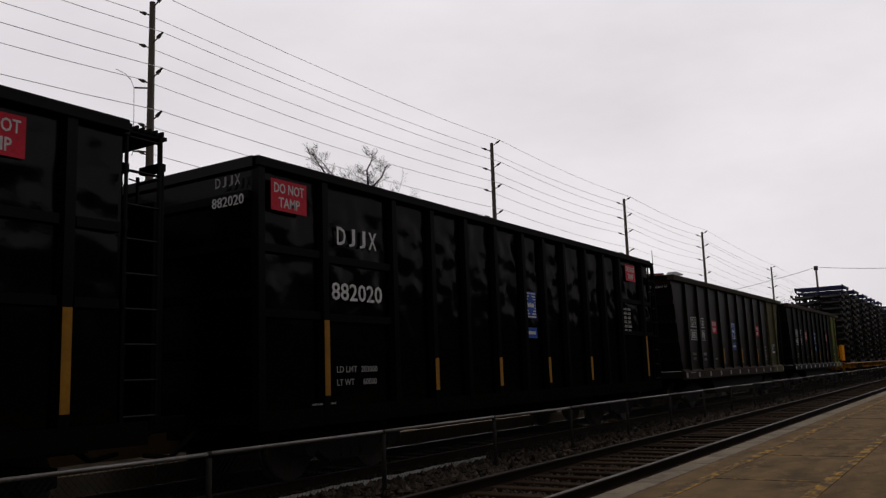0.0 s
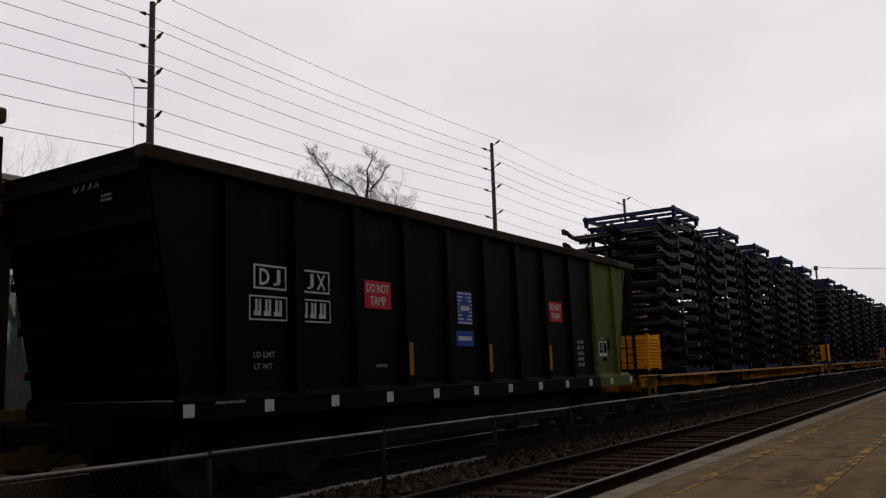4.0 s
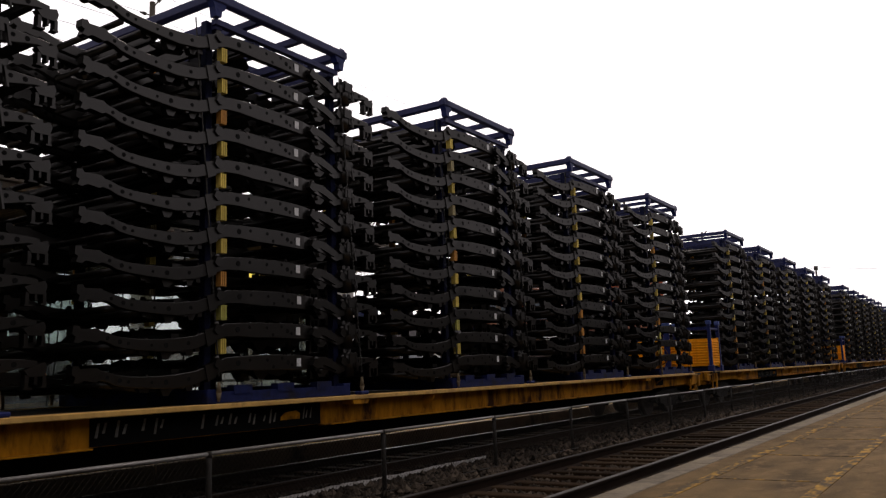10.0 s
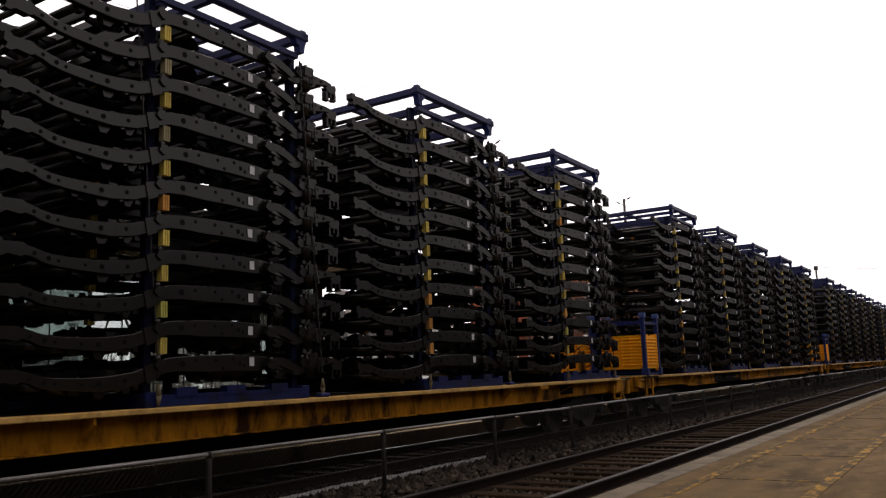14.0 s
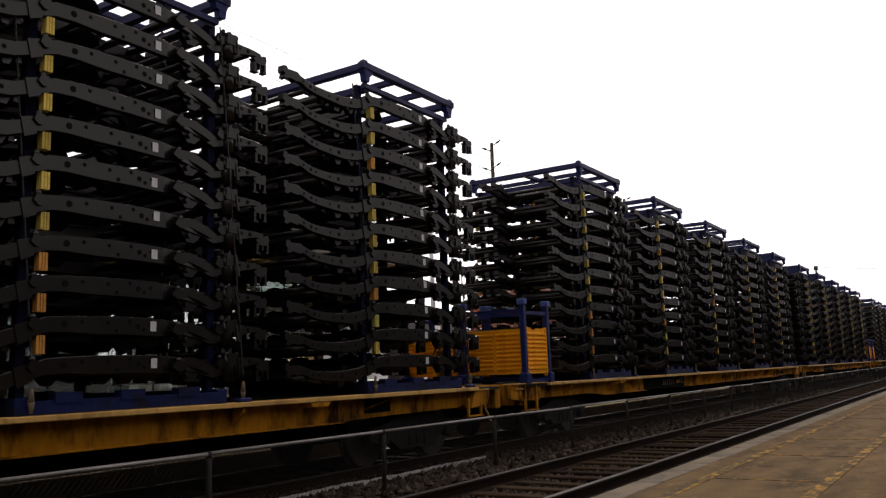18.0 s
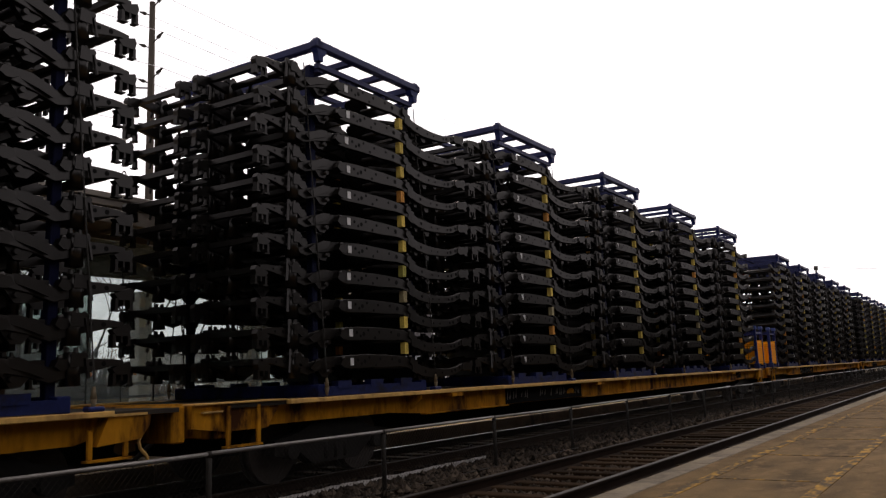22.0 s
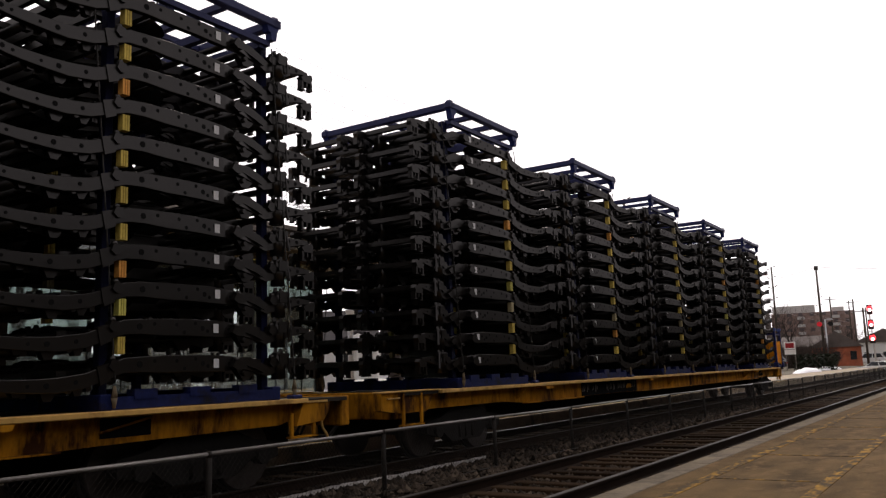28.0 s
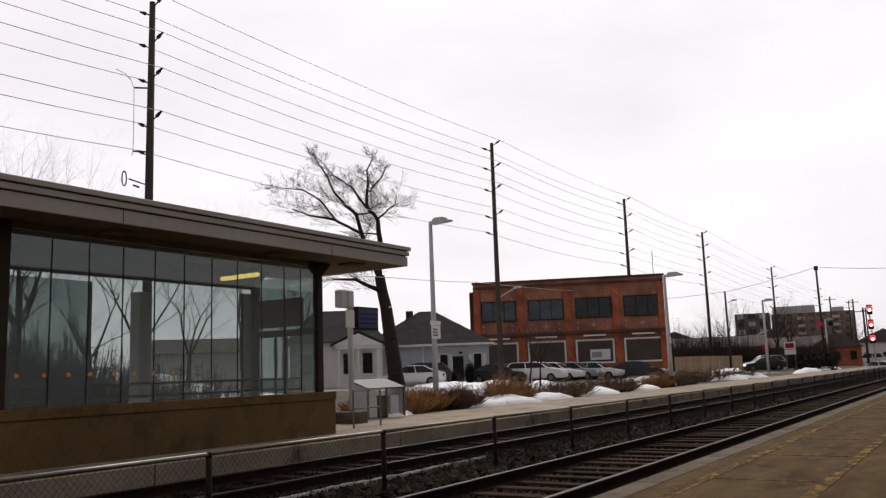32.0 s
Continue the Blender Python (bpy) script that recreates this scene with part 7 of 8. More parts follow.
def brick_building():
    b = thing("brick_building", "two-storey red brick commercial building with a flat roof", "building")
    P, Q = Vector((-40.1, 67.0, 0.2)), Vector((-24.2, 74.2, 0.2))
    F, Lw = wall_frame(P, Q)
    H = 9.25
    b.matrix_basis = F
    # local: x along the front, y up, z out
    bm = bmesh.new()
    box(bm, 0, Lw, 0, H, -9.0, 0)
    part("wall", bm, M_BRICK, b, "red brick wall")
    boxpart("parapet_cap", (-0.1, Lw + 0.1, H, H + 0.18, -9.1, 0.1), M_BRICKDARK, b)
    boxpart("corner_wall", (-0.5, -0.004, 0.0, H - 0.6, -9.0, -1.0), M_BRICKDARK, b)
    n = 4
    bay = Lw / n
    for i in range(n + 1):
        x = min(max(bay * i, 0.3), Lw - 0.3)
        boxpart("pier", (x - 0.3, x + 0.3, 0.0, H - 0.5, 0.004, 0.16), M_BRICK, b)
    boxpart("canopy_band", (0.0, Lw + 0.05, 4.25, 4.5, 0.004, 0.45), M_BRICKDARK, b, "dark band between the storeys")
    boxpart("cornice", (0, Lw, H - 0.45, H - 0.28, 0.004, 0.22), M_BRICKDARK, b)
    for i in range(n):
        x = bay * (i + 0.5)
        window(b, pose(x + 0.15, 6.6, 0.01), bay - 1.25, 1.75, M_DARKMETAL, M_WINBLUE if i < 2 else M_WINDARK, panes=3)
        win = window(b, pose(x + 0.1, 2.6, 0.01), bay - 1.2, 1.9, M_TRIMWHITE, M_SIGNDARK, panes=1, t=0.16)
        boxpart("sign_lamp", (x - 0.9, x + 1.1, 3.98, 4.12, 0.3, 0.5), M_TRIMWHITE, b)
        for dx, dy, w, h in ((0, 0, 0.5, 0.1), (0, 0, 0.1, 0.5)):
            boxpart("brick_cross", (x - w / 2 + 0.1, x + w / 2 + 0.1, 5.05 - h / 2, 5.05 + h / 2, 0.004, 0.03 + 0.004 * (w < 0.2)), M_FASCIA, b, "pale brick cross")
        for sx in (-1, 1):
            for yy in (4.8, 5.25, 7.75):
                boxpart("anchor_plate", (x + sx * 1.35 - 0.06, x + sx * 1.35 + 0.06, yy - 0.06, yy + 0.06, 0.004, 0.03), M_FASCIA, b)
    panel("poster", b, pose(bay * 2.62, 2.3, 0.06), 1.8, 0.95, M_TRIMWHITE, "pale poster in the window")
    panel("poster_picture", b, pose(bay * 2.55, 2.3, 0.069), 0.9, 0.5, M_CARSILVER, t=0.004)
    bm = bmesh.new()
    tube(bm, (Lw - 0.6, H, -2), (Lw - 0.6, H + 2.6, -2), 0.03, n=5)
    part("aerial", bm, M_ARM, b)


brick_building()


def gabled_roof(parent, x0, x1, z0, z1, y, h, material, hip=0.0, over=0.4):
    """A roof over a local footprint x0..x1 (along the front), z0..z1 (depth), eaves at height y."""
    bm = bmesh.new()
    a = [bm.verts.new(p) for p in ((x0 - over, y, z1 + over), (x1 + over, y, z1 + over), (x1 + over, y, z0 - over), (x0 - over, y, z0 - over))]
    zc = (z0 + z1) / 2
    r = [bm.verts.new((x0 - over + hip, y + h, zc)), bm.verts.new((x1 + over - hip, y + h, zc))]
    bm.faces.new((a[0], a[1], r[1], r[0]))
    bm.faces.new((a[2], a[3], r[0], r[1]))
    bm.faces.new((a[1], a[2], r[1]))
    bm.faces.new((a[3], a[0], r[0]))
    bm.faces.new((a[3], a[2], a[1], a[0]))
    return part("roof", bm, material, parent, "dark shingle roof")


def grey_house():
    h = thing("grey_house", "single-storey light grey house with a dark hipped roof", "house")
    F, Lw = wall_frame((-41.0, 51.8, 0.55), (-33.0, 57.2, 0.55))
    h.matrix_basis = F
    H = 3.05
    boxpart("wall", (0, Lw, -0.2, H, -8.5, 0), M_SIDING_GREY, h, "light grey siding")
    gabled_roof(h, 0, Lw, -8.5, 0, H + 0.02, 2.9, M_ROOF, hip=4.6)
    boxpart("eave_trim", (-0.42, Lw + 0.42, H - 0.14, H + 0.016, 0.3, 0.42), M_TRIMWHITE, h)
    boxpart("eave_trim", (Lw + 0.3, Lw + 0.42, H - 0.14, H + 0.016, -8.9, 0.295), M_TRIMWHITE, h)
    bm = bmesh.new()
    tube(bm, (Lw * 0.46, 0, 0.06), (Lw * 0.46, H - 0.1, 0.06), 0.05, n=6)
    part("downpipe", bm, M_TRIMWHITE, h)
    for x in (Lw * 0.63, Lw * 0.905):
        win = window(h, pose(x, 1.55, 0.005), 0.62, 1.35, M_TRIMWHITE, M_WINDARK, panes=1)
        for s in (-1, 1):
            boxpart("shutter", (s * 0.55 - 0.13, s * 0.55 + 0.13, -0.7, 0.7, 0.0, 0.05), M_TRIMWHITE, win)
    boxpart("door", (Lw * 0.745 - 0.42, Lw * 0.745 + 0.42, 0.0, 2.05, 0.004, 0.07), M_WINDARK, h, "dark front door")
    boxpart("porch_lamp", (Lw * 0.755, Lw * 0.755 + 0.25, 2.25, 2.4, 0.004, 0.2), M_DARKMETAL, h)
    boxpart("chimney", (Lw * 0.32, Lw * 0.32 + 0.6, H + 1.6, H + 2.95, -4.2, -3.6), M_ROOF, h)


grey_house()


def white_house():
    h = thing("white_house", "small white clapboard house with a gabled porch", "house")
    F, Lw = wall_frame((-42.3, 44.6, 0.5), (-37.2, 48.9, 0.5))
    h.matrix_basis = F
    H = 3.3
    boxpart("wall", (0, Lw, -0.2, H, -8, 0), M_SIDING_WHITE, h, "white clapboard")
    bm = bmesh.new()
    for k in range(22):
        box(bm, 0, Lw, 0.15 * k, 0.15 * k + 0.13, 0.004, 0.022)
    tagged(part("siding", bm, M_SIDING_WHITE, h), kind="stuff")
    gabled_roof(h, 0, Lw, -8, 0, H + 0.02, 2.6, M_ROOF, hip=2.0)
    x0, x1 = Lw - 3.3, Lw - 0.3
    boxpart("porch_floor", (x0, x1, -0.1, 0.3, 0.03, 1.8), M_TRIMWHITE, h)
    for x in (x0 + 0.12, (x0 + x1) / 2, x1 - 0.12):
        boxpart("porch_post", (x - 0.07, x + 0.07, 0.3, 2.75, 1.6, 1.74), M_TRIMWHITE, h, bevel=0.01)
    boxpart("porch_beam", (x0 - 0.1, x1 + 0.1, 2.75, 3.0, 0.03, 1.85), M_TRIMWHITE, h)
    bm = bmesh.new()
    slab(bm, [(x0 - 0.3, 3.0), (x1 + 0.3, 3.0), ((x0 + x1) / 2, 3.85)], "z", 0.03, 2.0)
    part("porch_gable", bm, M_TRIMWHITE, h, "white porch gable")
    bm = bmesh.new()
    xm = (x0 + x1) / 2
    slab(bm, [(x0 - 0.45, 3.0), (xm, 3.92), (x1 + 0.45, 3.0), (x1 + 0.45, 3.12), (xm, 4.05), (x0 - 0.45, 3.12)], "z", 0.03, 2.1)
    part("porch_roof", bm, M_ROOF, h)
    for x in (1.2, Lw - 2.5, Lw - 1.1):
        window(h, pose(x, 1.75, 0.03), 0.75, 1.5, M_TRIMWHITE, M_WINDARK, panes=1)


white_house()

bf = thing("board_fence", "pale wooden board fence beside the brick building", "fence")
bm = bmesh.new()
box(bm, -0.07, 0.07, -0.012, 0.012, 0, 1.75)
board = mesh_of("board", bm, M_WOODFENCE)
pa, pb = Vector((-26.9, 84.5, 0)), Vector((-21.2, 88.0, 0))
for k in range(46):
    p = pa.lerp(pb, k / 45)
    place("board", board, bf, pose(p.x, p.y, land(p.x, p.y), rz=31))

# ---- parked cars ----
def car_shapes(L, H, suv):
    """Outline of the lower body and of the cabin, along y."""
    z0 = 0.28
    if suv:
        low = [(0.0, 0.45), (0.05, z0), (L - 0.05, z0), (L, 0.5), (L, 0.95), (L - 0.1, 1.05), (1.1, 1.02), (0.15, 0.9), (0.0, 0.75)]
        cab = [(0.95, 1.0), (1.75, H - 0.06), (2.4, H), (L - 0.6, H - 0.03), (L - 0.05, 1.02)]
    else:
        low = [(0.0, 0.45), (0.05, z0), (L - 0.05, z0), (L, 0.5), (L, 0.85), (L - 0.1, 0.95), (1.2, 0.90), (0.2, 0.76), (0.0, 0.65)]
        cab = [(1.05, 0.88), (1.95, H - 0.06), (2.55, H), (3.15, H - 0.05), (L - 0.32, 0.97)]
    return low, cab


def parked_car(name, x, y, rz, paint, suv, label, L=4.6, H=1.46, lit=False):
    car = thing(name, label, "car", pose(x, y, land(x, y) + 0.02, rz=rz), group="parked cars")
    low, cab = car_shapes(L, H, suv)
    W = 0.9
    bm = bmesh.new()
    slab(bm, low, "x", -W, W)
    bmesh.ops.bevel(bm, geom=list(bm.edges), offset=0.085, segments=2, affect="EDGES")
    part("body", bm, paint, car)

    def cabin(shrink, w0, w1, z_in, m, nm):
        bm = bmesh.new()
        zt = max(z for _, z in cab)
        zb = min(z for _, z in cab)
        ra, rb = [], []
        cy = sum(a for a, _ in cab) / len(cab)
        for a, z in cab:
            f = (z - zb) / (zt - zb)
            w = w0 + (w1 - w0) * f
            a2 = cy + (a - cy) * shrink
            z2 = z - z_in if f > 0.5 else z
            ra.append(bm.verts.new((w, a2, z2)))
            rb.append(bm.verts.new((-w, a2, z2)))
        n = len(cab)
        bm.faces.new(ra)
        bm.faces.new(rb[::-1])
        for i in range(n):
            bm.faces.new((ra[i], rb[i], rb[(i + 1) % n], ra[(i + 1) % n]))
        return part(nm, bm, m, car)

    cabin(1.0, W - 0.06, W - 0.22, 0.0, paint, "roof")
    # side glass, front and rear glass stand a little proud
    zb, zt = min(z for _, z in cab), max(z for _, z in cab)
    ycab = [a for a, _ in cab]
    for s in (-1, 1):
        for f0, f1 in ((0.06, 0.49), (0.52, 0.94)):
            bm = bmesh.new()
            pts = []
            for f, up in ((f0, 0.1), (f1, 0.1), (f1, 0.86), (f0, 0.86)):
                lo_y = ycab[0] + (ycab[-1] - ycab[0]) * f
                hi_y = cab[1][0] + (cab[-2][0] - cab[1][0]) * f
                yy = lo_y + (hi_y - lo_y) * up
                zz = zb + (zt - zb) * up
                w = (W - 0.06) + (-0.16) * up + 0.006
                pts.append(Vector((s * w, yy, zz)))
            va = [bm.verts.new(p) for p in pts]
            vb = [bm.verts.new(p - Vector((s * 0.02, 0, 0))) for p in pts]
            bm.faces.new(va)
            bm.faces.new(vb[::-1])
            for i in range(4):
                bm.faces.new((va[i], vb[i], vb[(i + 1) % 4], va[(i + 1) % 4]))
            part("side_window", bm, M_WINDARK, car)
    for i0, i1, nm in ((0, 1, "windscreen"), (len(cab) - 1, len(cab) - 2, "rear_window")):
        (ya, za), (yb, zb2) = cab[i0], cab[i1]
        nrm = Vector((0, -(zb2 - za), yb - ya)).normalized()
        if i0:
            nrm = -nrm
        if nrm.z < 0:
            nrm = -nrm
        bm = bmesh.new()
        va, vb = [], []
        for s, f in ((-1, 0.12), (1, 0.12), (1, 0.9), (-1, 0.9)):
            p = Vector((s * (W - 0.16 - 0.14 * f), ya + (yb - ya) * f, za + (zb2 - za) * f))
            va.append(bm.verts.new(p + nrm * 0.008))
            vb.append(bm.verts.new(p - nrm * 0.02))
        bm.faces.new(va)
        bm.faces.new(vb[::-1])
        for i in range(4):
            bm.faces.new((va[i], vb[i], vb[(i + 1) % 4], va[(i + 1) % 4]))
        part(nm, bm, M_WINDARK, car)
    for s in (-1, 1):
        for yy in (0.85, L - 0.9):
            bm = bmesh.new()
            tube(bm, (s * (W - 0.2), yy, 0.32), (s * (W + 0.012), yy, 0.32), 0.325, n=16)
            wheel = part("wheel", bm, M_TYRE, car)
            bm = bmesh.new()
            tube(bm, (s * (W + 0.012), yy, 0.32), (s * (W + 0.022), yy, 0.32), 0.2, n=12)
            part("hubcap", bm, M_GALV, wheel)
        boxpart("headlamp", (s * 0.68 - 0.17, s * 0.68 + 0.17, -0.012, 0.12, 0.58, 0.72), M_HEADLAMP if lit else M_TRIMWHITE, car, bevel=0.02)
        boxpart("tail_lamp", (s * 0.72 - 0.14, s * 0.72 + 0.14, L - 0.1, L + 0.012, 0.66, 0.84), M_REDTAIL, car, bevel=0.02)
    return car


parked_car("sedan", -35.5, 46.2, 118 + 180, M_CARWHITE, False, "white sedan parked beside the grey house")
parked_car("dark_car", -36.9, 49.2, 300, M_CARDARK, True, "dark suv parked behind the white sedan", H=1.62)
parked_car("white_suv", -26.3, 56.7, 99, M_CARWHITE, True, "white suv parked before the brick building", H=1.52)
parked_car("white_hatchback", -26.0, 59.1, 97, M_CARWHITE, False, "white car parked before the brick building", L=4.3)
parked_car("silver_car", -25.5, 61.5, 95, M_CARSILVER, False, "silver car parked before the brick building")
parked_car("white_sedan", -24.7, 63.9, 96, M_CARWHITE, False, "white sedan parked before the brick building")
parked_car("black_car", -22.0, 66.6, 98, M_CARDARK, False, "black car parked before the brick building")
parked_car("dark_car", -28.9, 56.0, 100, M_CARDARK, False, "dark car parked beside the brick building")
parked_car("dark_sedan", -23.4, 97.3, 300, M_CARDARK, False, "dark sedan near the lamp post with a lit headlamp", lit=True)
parked_car("silver_suv", -23.9, 100.6, 300, M_CARSILVER, True, "silver suv parked behind the dark sedan", H=1.7)
parked_car("white_sedan", -13.2, 108.0, 262, M_CARWHITE, False, "white sedan waiting at the level crossing", L=4.7)
parked_car("white_van", -19.5, 158.0, 270, M_CARWHITE, True, "white van on the crossing road", H=1.9, L=4.9)

bm = bmesh.new()
lot = [[bm.verts.new((x, y, land(x, y) + 0.03)) for y in (38, 46, 54, 62, 70, 78, 88)] for x in (-40, -36, -32, -28, -24, -20, -17.2)]
for i in range(6):
    for j in range(6):
        bm.faces.new((lot[i][j], lot[i + 1][j], lot[i + 1][j + 1], lot[i][j + 1]))
lone("parking_lot", bm, M_ASPHALT, "grey asphalt parking lot", "parking lot", kind="structure")

# ---- crossing, signals and distance ----
def far_pole(name, x, y, h, r, label, cat="pole", m=None):
    p = thing(name, label, cat)
    bm = bmesh.new()
    tube(bm, (x, y, land(x, y) - 0.1), (x, y, h), r, r * 0.7, n=8)
    part("pole", bm, m or M_POLE, p)
    return p


p = far_pole("utility_pole", -20.4, 134.4, 15.1, 0.2, "dark wooden pole beside the level crossing", "utility pole")
bm = bmesh.new()
tube(bm, (-20.4, 134.4, 14.6), (-20.4, 134.4, 15.2), 0.3, n=8)
part("pole_cap", bm, M_ARM, p)
for dx, m in ((-0.2, M_LAMPDIM), (1.3, M_DARKMETAL)):
    bm = bmesh.new()
    tube(bm, (-20.4 + dx, 134.0, 6.5), (-20.4 + dx, 133.7, 6.5), 0.36, n=14)
    part("signal_lamp", bm, m, p, "red crossing lamp" if dx < 0 else "dark crossing lamp")
bm = bmesh.new()
tube(bm, (-20.4, 134.1, 6.5), (-19.0, 134.1, 6.5), 0.06, n=6)
part("signal_arm", bm, M_ARM, p)

sg = thing("railway_signal", "tall signal mast with three lit red lamps", "railway signal")
sx, sy = -12.3, 119.4
bm = bmesh.new()
tube(bm, (sx + 0.15, sy, -0.5), (sx - 0.1, sy, 8.0), 0.12, 0.09, n=8)
part("mast", bm, M_WHITEPOST, sg)
for k, z in enumerate((7.45, 5.55, 3.75)):
    bm = bmesh.new()
    box(bm, sx - 0.33, sx + 0.33, sy - 0.2, sy - 0.12, z - 0.62, z + 0.62, bevel=0.03)
    hd = part("signal_head", bm, M_DARKMETAL, sg, "dark signal backplate")
    bm = bmesh.new()
    tube(bm, (sx + 0.05, sy - 0.36, z + 0.1), (sx + 0.05, sy - 0.21, z + 0.1), 0.35, n=14)
    part("lens", bm, M_LAMPRED, hd, "lit red lens")
    bm = bmesh.new()
    tube(bm, (sx + 0.05, sy - 0.42, z - 0.08), (sx + 0.05, sy - 0.365, z - 0.08), 0.2, n=12)
    part("lens_core", bm, M_LAMPWHITE, hd)
p = far_pole("utility_pole", -22.1, 87.3, 8.6, 0.13, "grey pole with a street lamp", "utility pole")
bm = bmesh.new()
tube(bm, (-22.1, 87.3, 7.3), (-21.4, 87.3, 7.65), 0.035, n=6)
part("lamp_arm", bm, M_WHITEPOST, p)
boxpart("lamp_head", (-21.5, -21.0, 87.15, 87.45, 7.58, 7.72), M_WHITEPOST, p, bevel=0.02)
for x, y, h in ((-26.8, 190, 14.3), (-22.5, 190, 13.4), (-16.4, 150, 9.4), (-24.8, 232, 13.8), (-12, 260, 12.5), (-10.5, 300, 13)):
    q = far_pole("utility_pole", x, y, h, 0.2, "far wooden utility pole", "utility pole")
    bm = bmesh.new()
    tube(bm, (x - 1.2, y, h - 0.6), (x + 1.2, y, h - 0.6), 0.07, n=5)
    part("crossarm", bm, M_ARM, q)

st = far_pole("stop_sign", -20.2, 95.0, 2.4, 0.04, "red octagonal stop sign on a thin post", "road sign", M_GALV)
bm = bmesh.new()
slab(bm, [(-20.2 + 0.45 * math.cos(radians(22.5 + 45 * k)), 2.75 + 0.45 * math.sin(radians(22.5 + 45 * k))) for k in range(8)], "y", 94.9, 94.94)
part("sign_face", bm, M_STOP, st)
bd = thing("notice_board", "small white notice board with a red top", "sign")
for z0, z1, m in ((2.6, 3.4, M_TRIMWHITE), (2.0, 2.55, M_TRIMWHITE)):
    boxpart("sign_face", (-19.3, -18.1, 99.9, 99.95, z0, z1), m, bd)
boxpart("sign_band", (-19.15, -18.25, 99.885, 99.898, 2.72, 3.28), M_STOP, bd)
for x in (-19.2, -18.2):
    boxpart("sign_post", (x - 0.04, x + 0.04, 99.96, 100.04, 0.1, 3.4), M_GALV, bd)
shr = thing("hedge", "dark clipped hedge and equipment by the crossing", "hedge")
bm = bmesh.new()
rs = random.Random(77)
for k in range(900):
    c = Vector((rs.uniform(-18.5, -14.2), rs.uniform(100.5, 103.0), rs.uniform(0.1, 1.9)))
    d = Vector((rs.uniform(-1, 1), rs.uniform(-1, 1), rs.uniform(-1, 1))) * 0.22
    e = Vector((rs.uniform(-1, 1), rs.uniform(-1, 1), rs.uniform(-1, 1))) * 0.22
    a = [bm.verts.new(c + v) for v in (d, e, -d)]
    bm.faces.new(a)
tagged(part("leaves", bm, M_EVERGREEN, shr), kind="stuff")


def far_house(x, y, w, d, h, rh, wall_m, label, rz=20):
    f = thing("far_house", label, "house", pose(x, y, land(x, y) - 0.1, rz=rz))
    boxpart("wall", (-w / 2, w / 2, -d / 2, d / 2, 0, h), wall_m, f)
    bm = bmesh.new()
    slab(bm, [(-w / 2 - 0.4, h), (w / 2 + 0.4, h), (0, h + rh)], "y", -d / 2 - 0.4, d / 2 + 0.4)
    part("roof", bm, M_FARROOF, f)
    for k in range(3):
        xx = -w / 2 + w * (k + 0.5) / 3
        boxpart("window", (xx - 0.45, xx + 0.45, -d / 2 - 0.03, -d / 2 - 0.005, 1.0, 2.3), M_WINDARK, f)


far_house(-31.5, 118.0, 9, 12, 3.0, 1.6, M_APTDARK, "far dark house with a gabled roof", rz=105)
far_house(-44.0, 138.0, 11, 9, 3.8, 2.4, M_BRICKDARK, "far brick house with a dark gabled roof")
far_house(-26.0, 150.0, 8, 11, 3.2, 1.8, M_APTDARK, "far dark house with a gabled roof", rz=80)
far_house(-20.5, 146.0, 7, 7, 3.0, 2.5, M_BRICK, "small far brick house", rz=10)
far_house(-36.0, 172.0, 10, 9, 4.5, 2.6, M_APTDARK, "far dark house with a gabled roof")
far_house(-17.0, 185.0, 10, 8, 4.2, 2.6, M_SIDING_WHITE, "far pale house with gabled roof", rz=5)
far_house(-14.0, 240.0, 9, 8, 3.5, 2, M_APTDARK, "far dark house with gabled roof", rz=5)
far_house(-8.0, 330.0, 10, 8, 4, 2.5, M_APTDARK, "far dark house with gabled roof", rz=0)
far_house(-100, 190, 14, 10, 6, 4, M_APTDARK, "far dark house behind bare trees", rz=30)
far_house(-80, 120, 14, 10, 5.5, 4, M_APTDARK, "far dark house behind bare trees", rz=30)
far_house(-45.6, 39.0, 7, 6.2, 2.7, 1.1, M_SIDING_WHITE, "low white house seen through the shelter", rz=-40)
for k in range(44):
    rr = random.Random(500 + k)
    tree("bare_tree", rr.uniform(-48, -22), rr.uniform(112, 215), 0.4, rr.uniform(6, 12), 0.16, 500 + k, "bare grey tree among far houses", depth=5, spread=0.6)
for k in range(7):
    shrub(-17.5 - 0.5 * (k % 2), 7.0 + 0.75 * k, 0.15, 2.0, 3.1 - 0.12 * k, M_EVERGREEN, "dark twiggy bush behind the shelter", 300 + k, n=420)
for k in range(5):
    shrub(-18.2 - 0.4 * (k % 2), 12.8 + 0.8 * k, 0.15, 1.8, 2.2 - 0.15 * k, M_DRYSHRUB, "leafless twiggy bush behind the shelter", 340 + k, n=110)
parked_car("white_suv", -31.5, 24.6, 130, M_CARWHITE, True, "white suv parked behind the shelter", H=1.7)
parked_car("white_pickup", -27.0, 21.6, 125, M_CARWHITE, True, "white van parked behind the shelter", H=1.5, L=5.2)
for k, (x, y, h, r) in enumerate([(-24.5, 11.5, 9, 0.2), (-30, 17, 11, 0.22), (-27, 8.5, 10, 0.2), (-38, 22, 12, 0.25), (-22, 14.8, 6, 0.12), (-24.0, 18.0, 7.5, 0.12), (-23.0, 19.2, 6.5, 0.1)]):
    tree("bare_tree", x, y, 0.3, h, r, 70 + k, "bare tree seen through the shelter glass", depth=6)


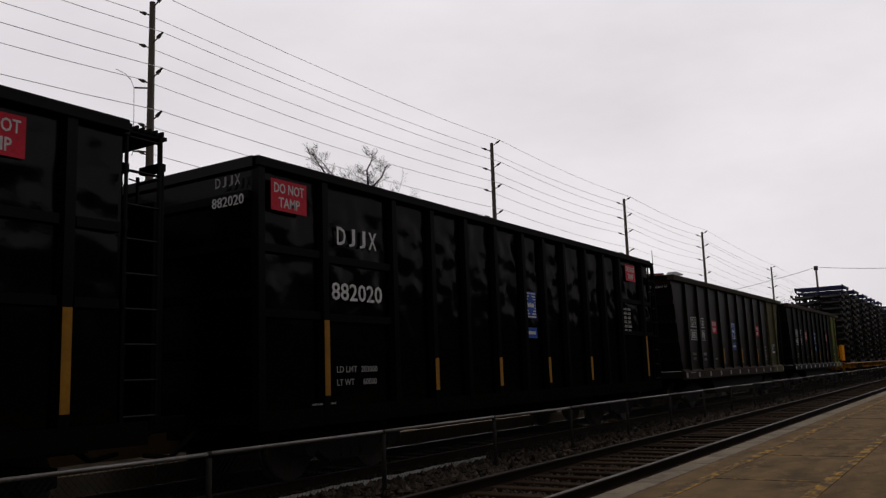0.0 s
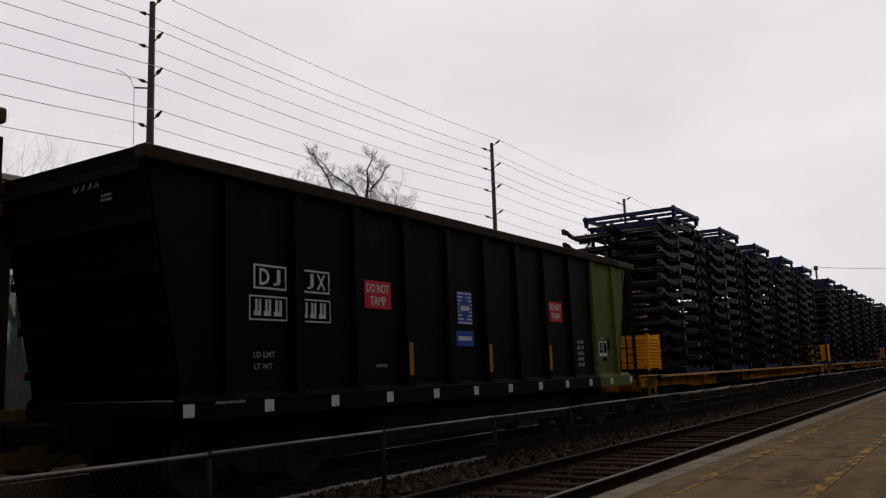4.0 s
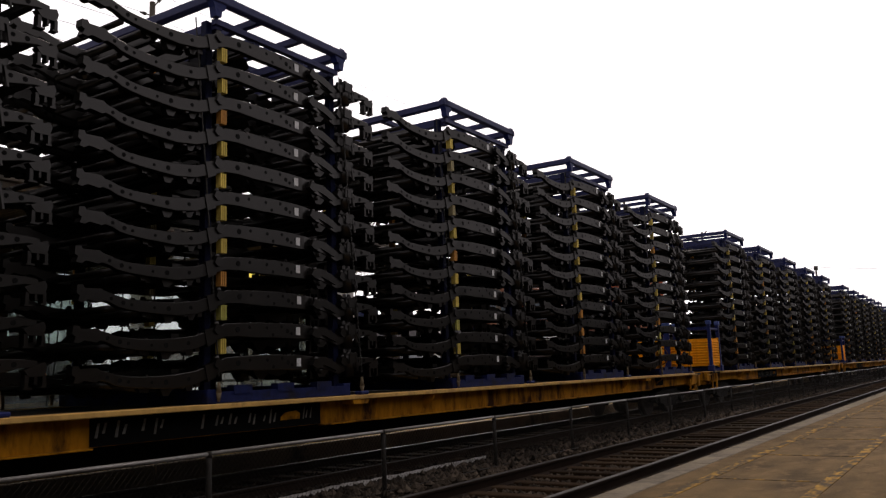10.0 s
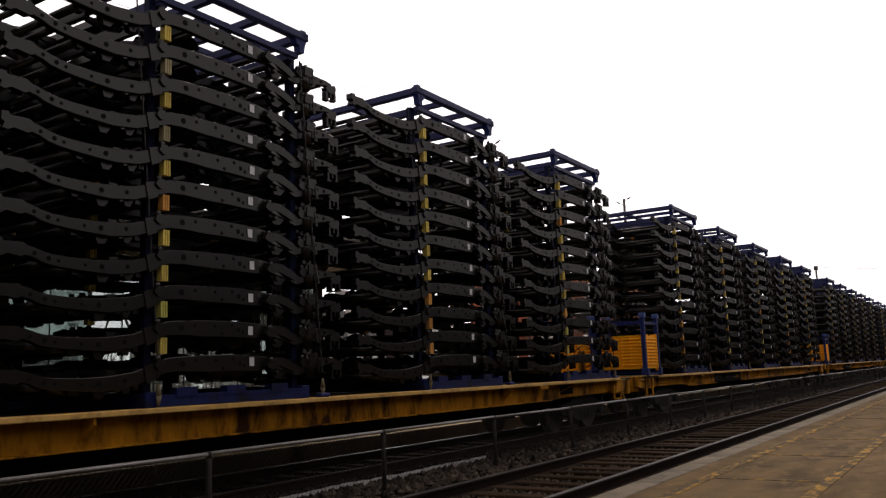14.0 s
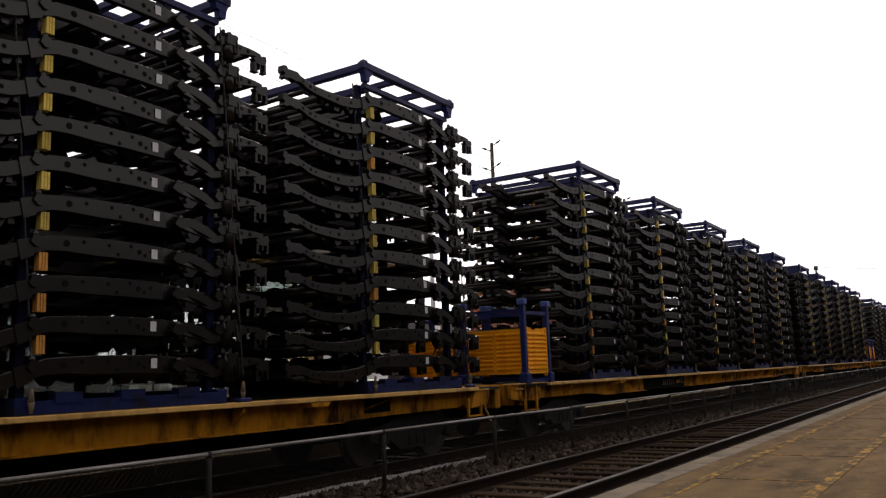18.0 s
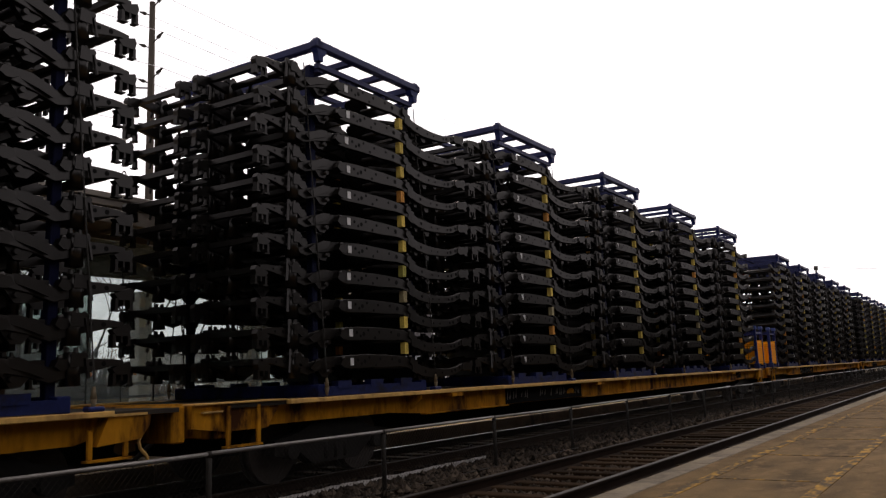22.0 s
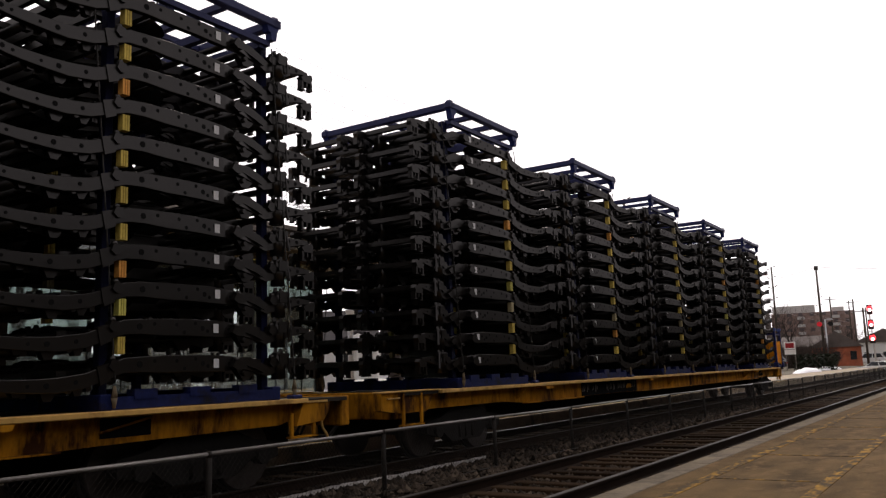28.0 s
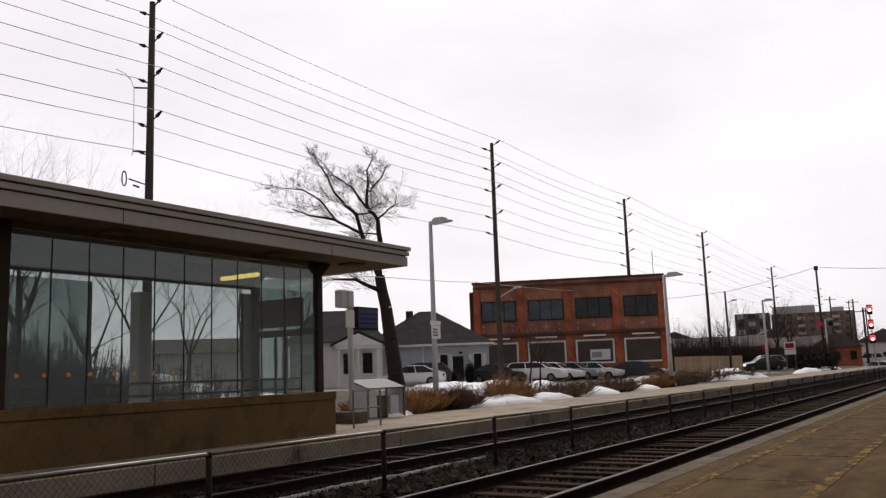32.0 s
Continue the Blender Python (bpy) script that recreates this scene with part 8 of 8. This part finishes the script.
for k, (x, y, w, h) in enumerate([(-31.5, 104.0, 4.5, 4.5), (-28.5, 106.5, 4.5, 5.0), (-25.6, 108.5, 4.0, 4.6), (-23.2, 111.0, 4.0, 4.0), (-34.0, 110.0, 4.5, 6.0), (-29.8, 112.0, 4.5, 6.0), (-21.5, 121.0, 4.0, 4.5), (-18.8, 124.0, 3.6, 4.0)]):
    shrub(x, y, land(x, y), w, h, M_THICKET, "tangled leafless thicket beyond the board fence", 600 + k, n=520)


def apartments():
    a = thing("apartment_building", "far brick apartment block with a grey penthouse", "apartment building")
    F, Lw = wall_frame((-66, 323.6, 0), (-38.5, 328.0, 0))
    a.matrix_basis = F
    boxpart("wall", (0, Lw, 0, 18.4, -14, 0), M_APT, a, "brown brick wall")
    boxpart("penthouse", (0.5, 15.0, 18.4, 21.2, -12, -2), M_APTGREY, a, "grey penthouse storey")
    boxpart("penthouse", (20.5, 24.5, 18.4, 20.0, -12, -2), M_APTGREY, a)
    for f in range(6):
        for k in range(7):
            x = 1.2 + k * 3.85
            if k in (2, 5):
                boxpart("balcony", (x - 0.1, x + 2.4, 2.2 + 2.75 * f, 3.2 + 2.75 * f, 0.01, 1.0), M_APTGREY, a)
            boxpart("window", (x + 0.3, x + 1.8, 3.4 + 2.75 * f, 4.6 + 2.75 * f, 0.005, 0.06), M_FARWIN, a)
    b = thing("apartment_building", "far dark apartment block with pale balconies", "apartment building")
    F, Lw = wall_frame((-76, 311, 0), (-64.5, 313, 0))
    b.matrix_basis = F
    boxpart("wall", (0, Lw, 0, 18.6, -12, 0), M_APTDARK, b, "dark wall")
    for f in range(6):
        for k in range(3):
            x = 0.9 + k * 3.7
            boxpart("window", (x, x + 2.3, 3.2 + 2.7 * f, 4.8 + 2.7 * f, 0.005, 0.06), M_APTGREY if (k + f) % 2 else M_WINDARK, b)


apartments()

# distant low woods along the horizon
bm = bmesh.new()
rs = random.Random(9)
for k in range(5200):
    a = rs.uniform(-0.75, 0.16)
    d = rs.uniform(240, 420) if a < -0.25 else rs.uniform(420, 600)
    c = Vector((math.sin(a) * d, math.cos(a) * d, 0))
    hh = rs.uniform(2, 7.5) * (1 if a < -0.1 else 1.3)
    w = rs.uniform(0.5, 1.6)
    v = [bm.verts.new(c + Vector((rs.uniform(-w, w), 0, -1))), bm.verts.new(c + Vector((rs.uniform(-w, w) + 1.2, 0.5, -1))), bm.verts.new(c + Vector((rs.uniform(-w, w), 0, hh)))]
    bm.faces.new(v)
lone("distant_woods", bm, M_TWIG, "distant line of bare brown trees on the horizon", "trees", kind="stuff")

# plain wall added out of view behind the camera to block low sky light
bm = bmesh.new()
box(bm, 6.2, 6.5, -40, 199, 0.168, 5.8)
lone("wall_east", bm, M_BLOCKWALL, "plain dark wall added out of view to block sky light", "wall", kind="structure")

# ties of both tracks, each its own piece
bm = bmesh.new()
box(bm, -1.28, 1.28, -0.11, 0.11, -0.2, 0.0, bevel=0.012)
TIE_ME = mesh_of("tie", bm, M_TIE)
rs = random.Random(15)
for tr, cx, first, count in TRACKS:
    for k in range(count):
        place("tie", TIE_ME, tr, pose(cx + rs.uniform(-0.03, 0.03), first + 0.56 * k, -0.135 + rs.uniform(-0.012, 0.012), rz=rs.uniform(-1, 1)))


# ---- what moves ----
def motions():
    times = [0, 0.1, 1, 2, 4, 6, 8, 10, 12, 14, 16, 18, 20, 22, 24, 26, 28, 30, 31, 31.9, 32]
    for ob, start, x, z in MOVING:
        walk(ob, [(t, pose(x, start - run(t), z)) for t in times])
    # wheels turn as they roll
    rows = [i / 15 for i in range(481)]
    for ob, d in WHEELSETS:
        walk(ob, [(t, pose(0, d, 0.42, math.degrees(run(t) / 0.42) % 360)) for t in rows])


motions()
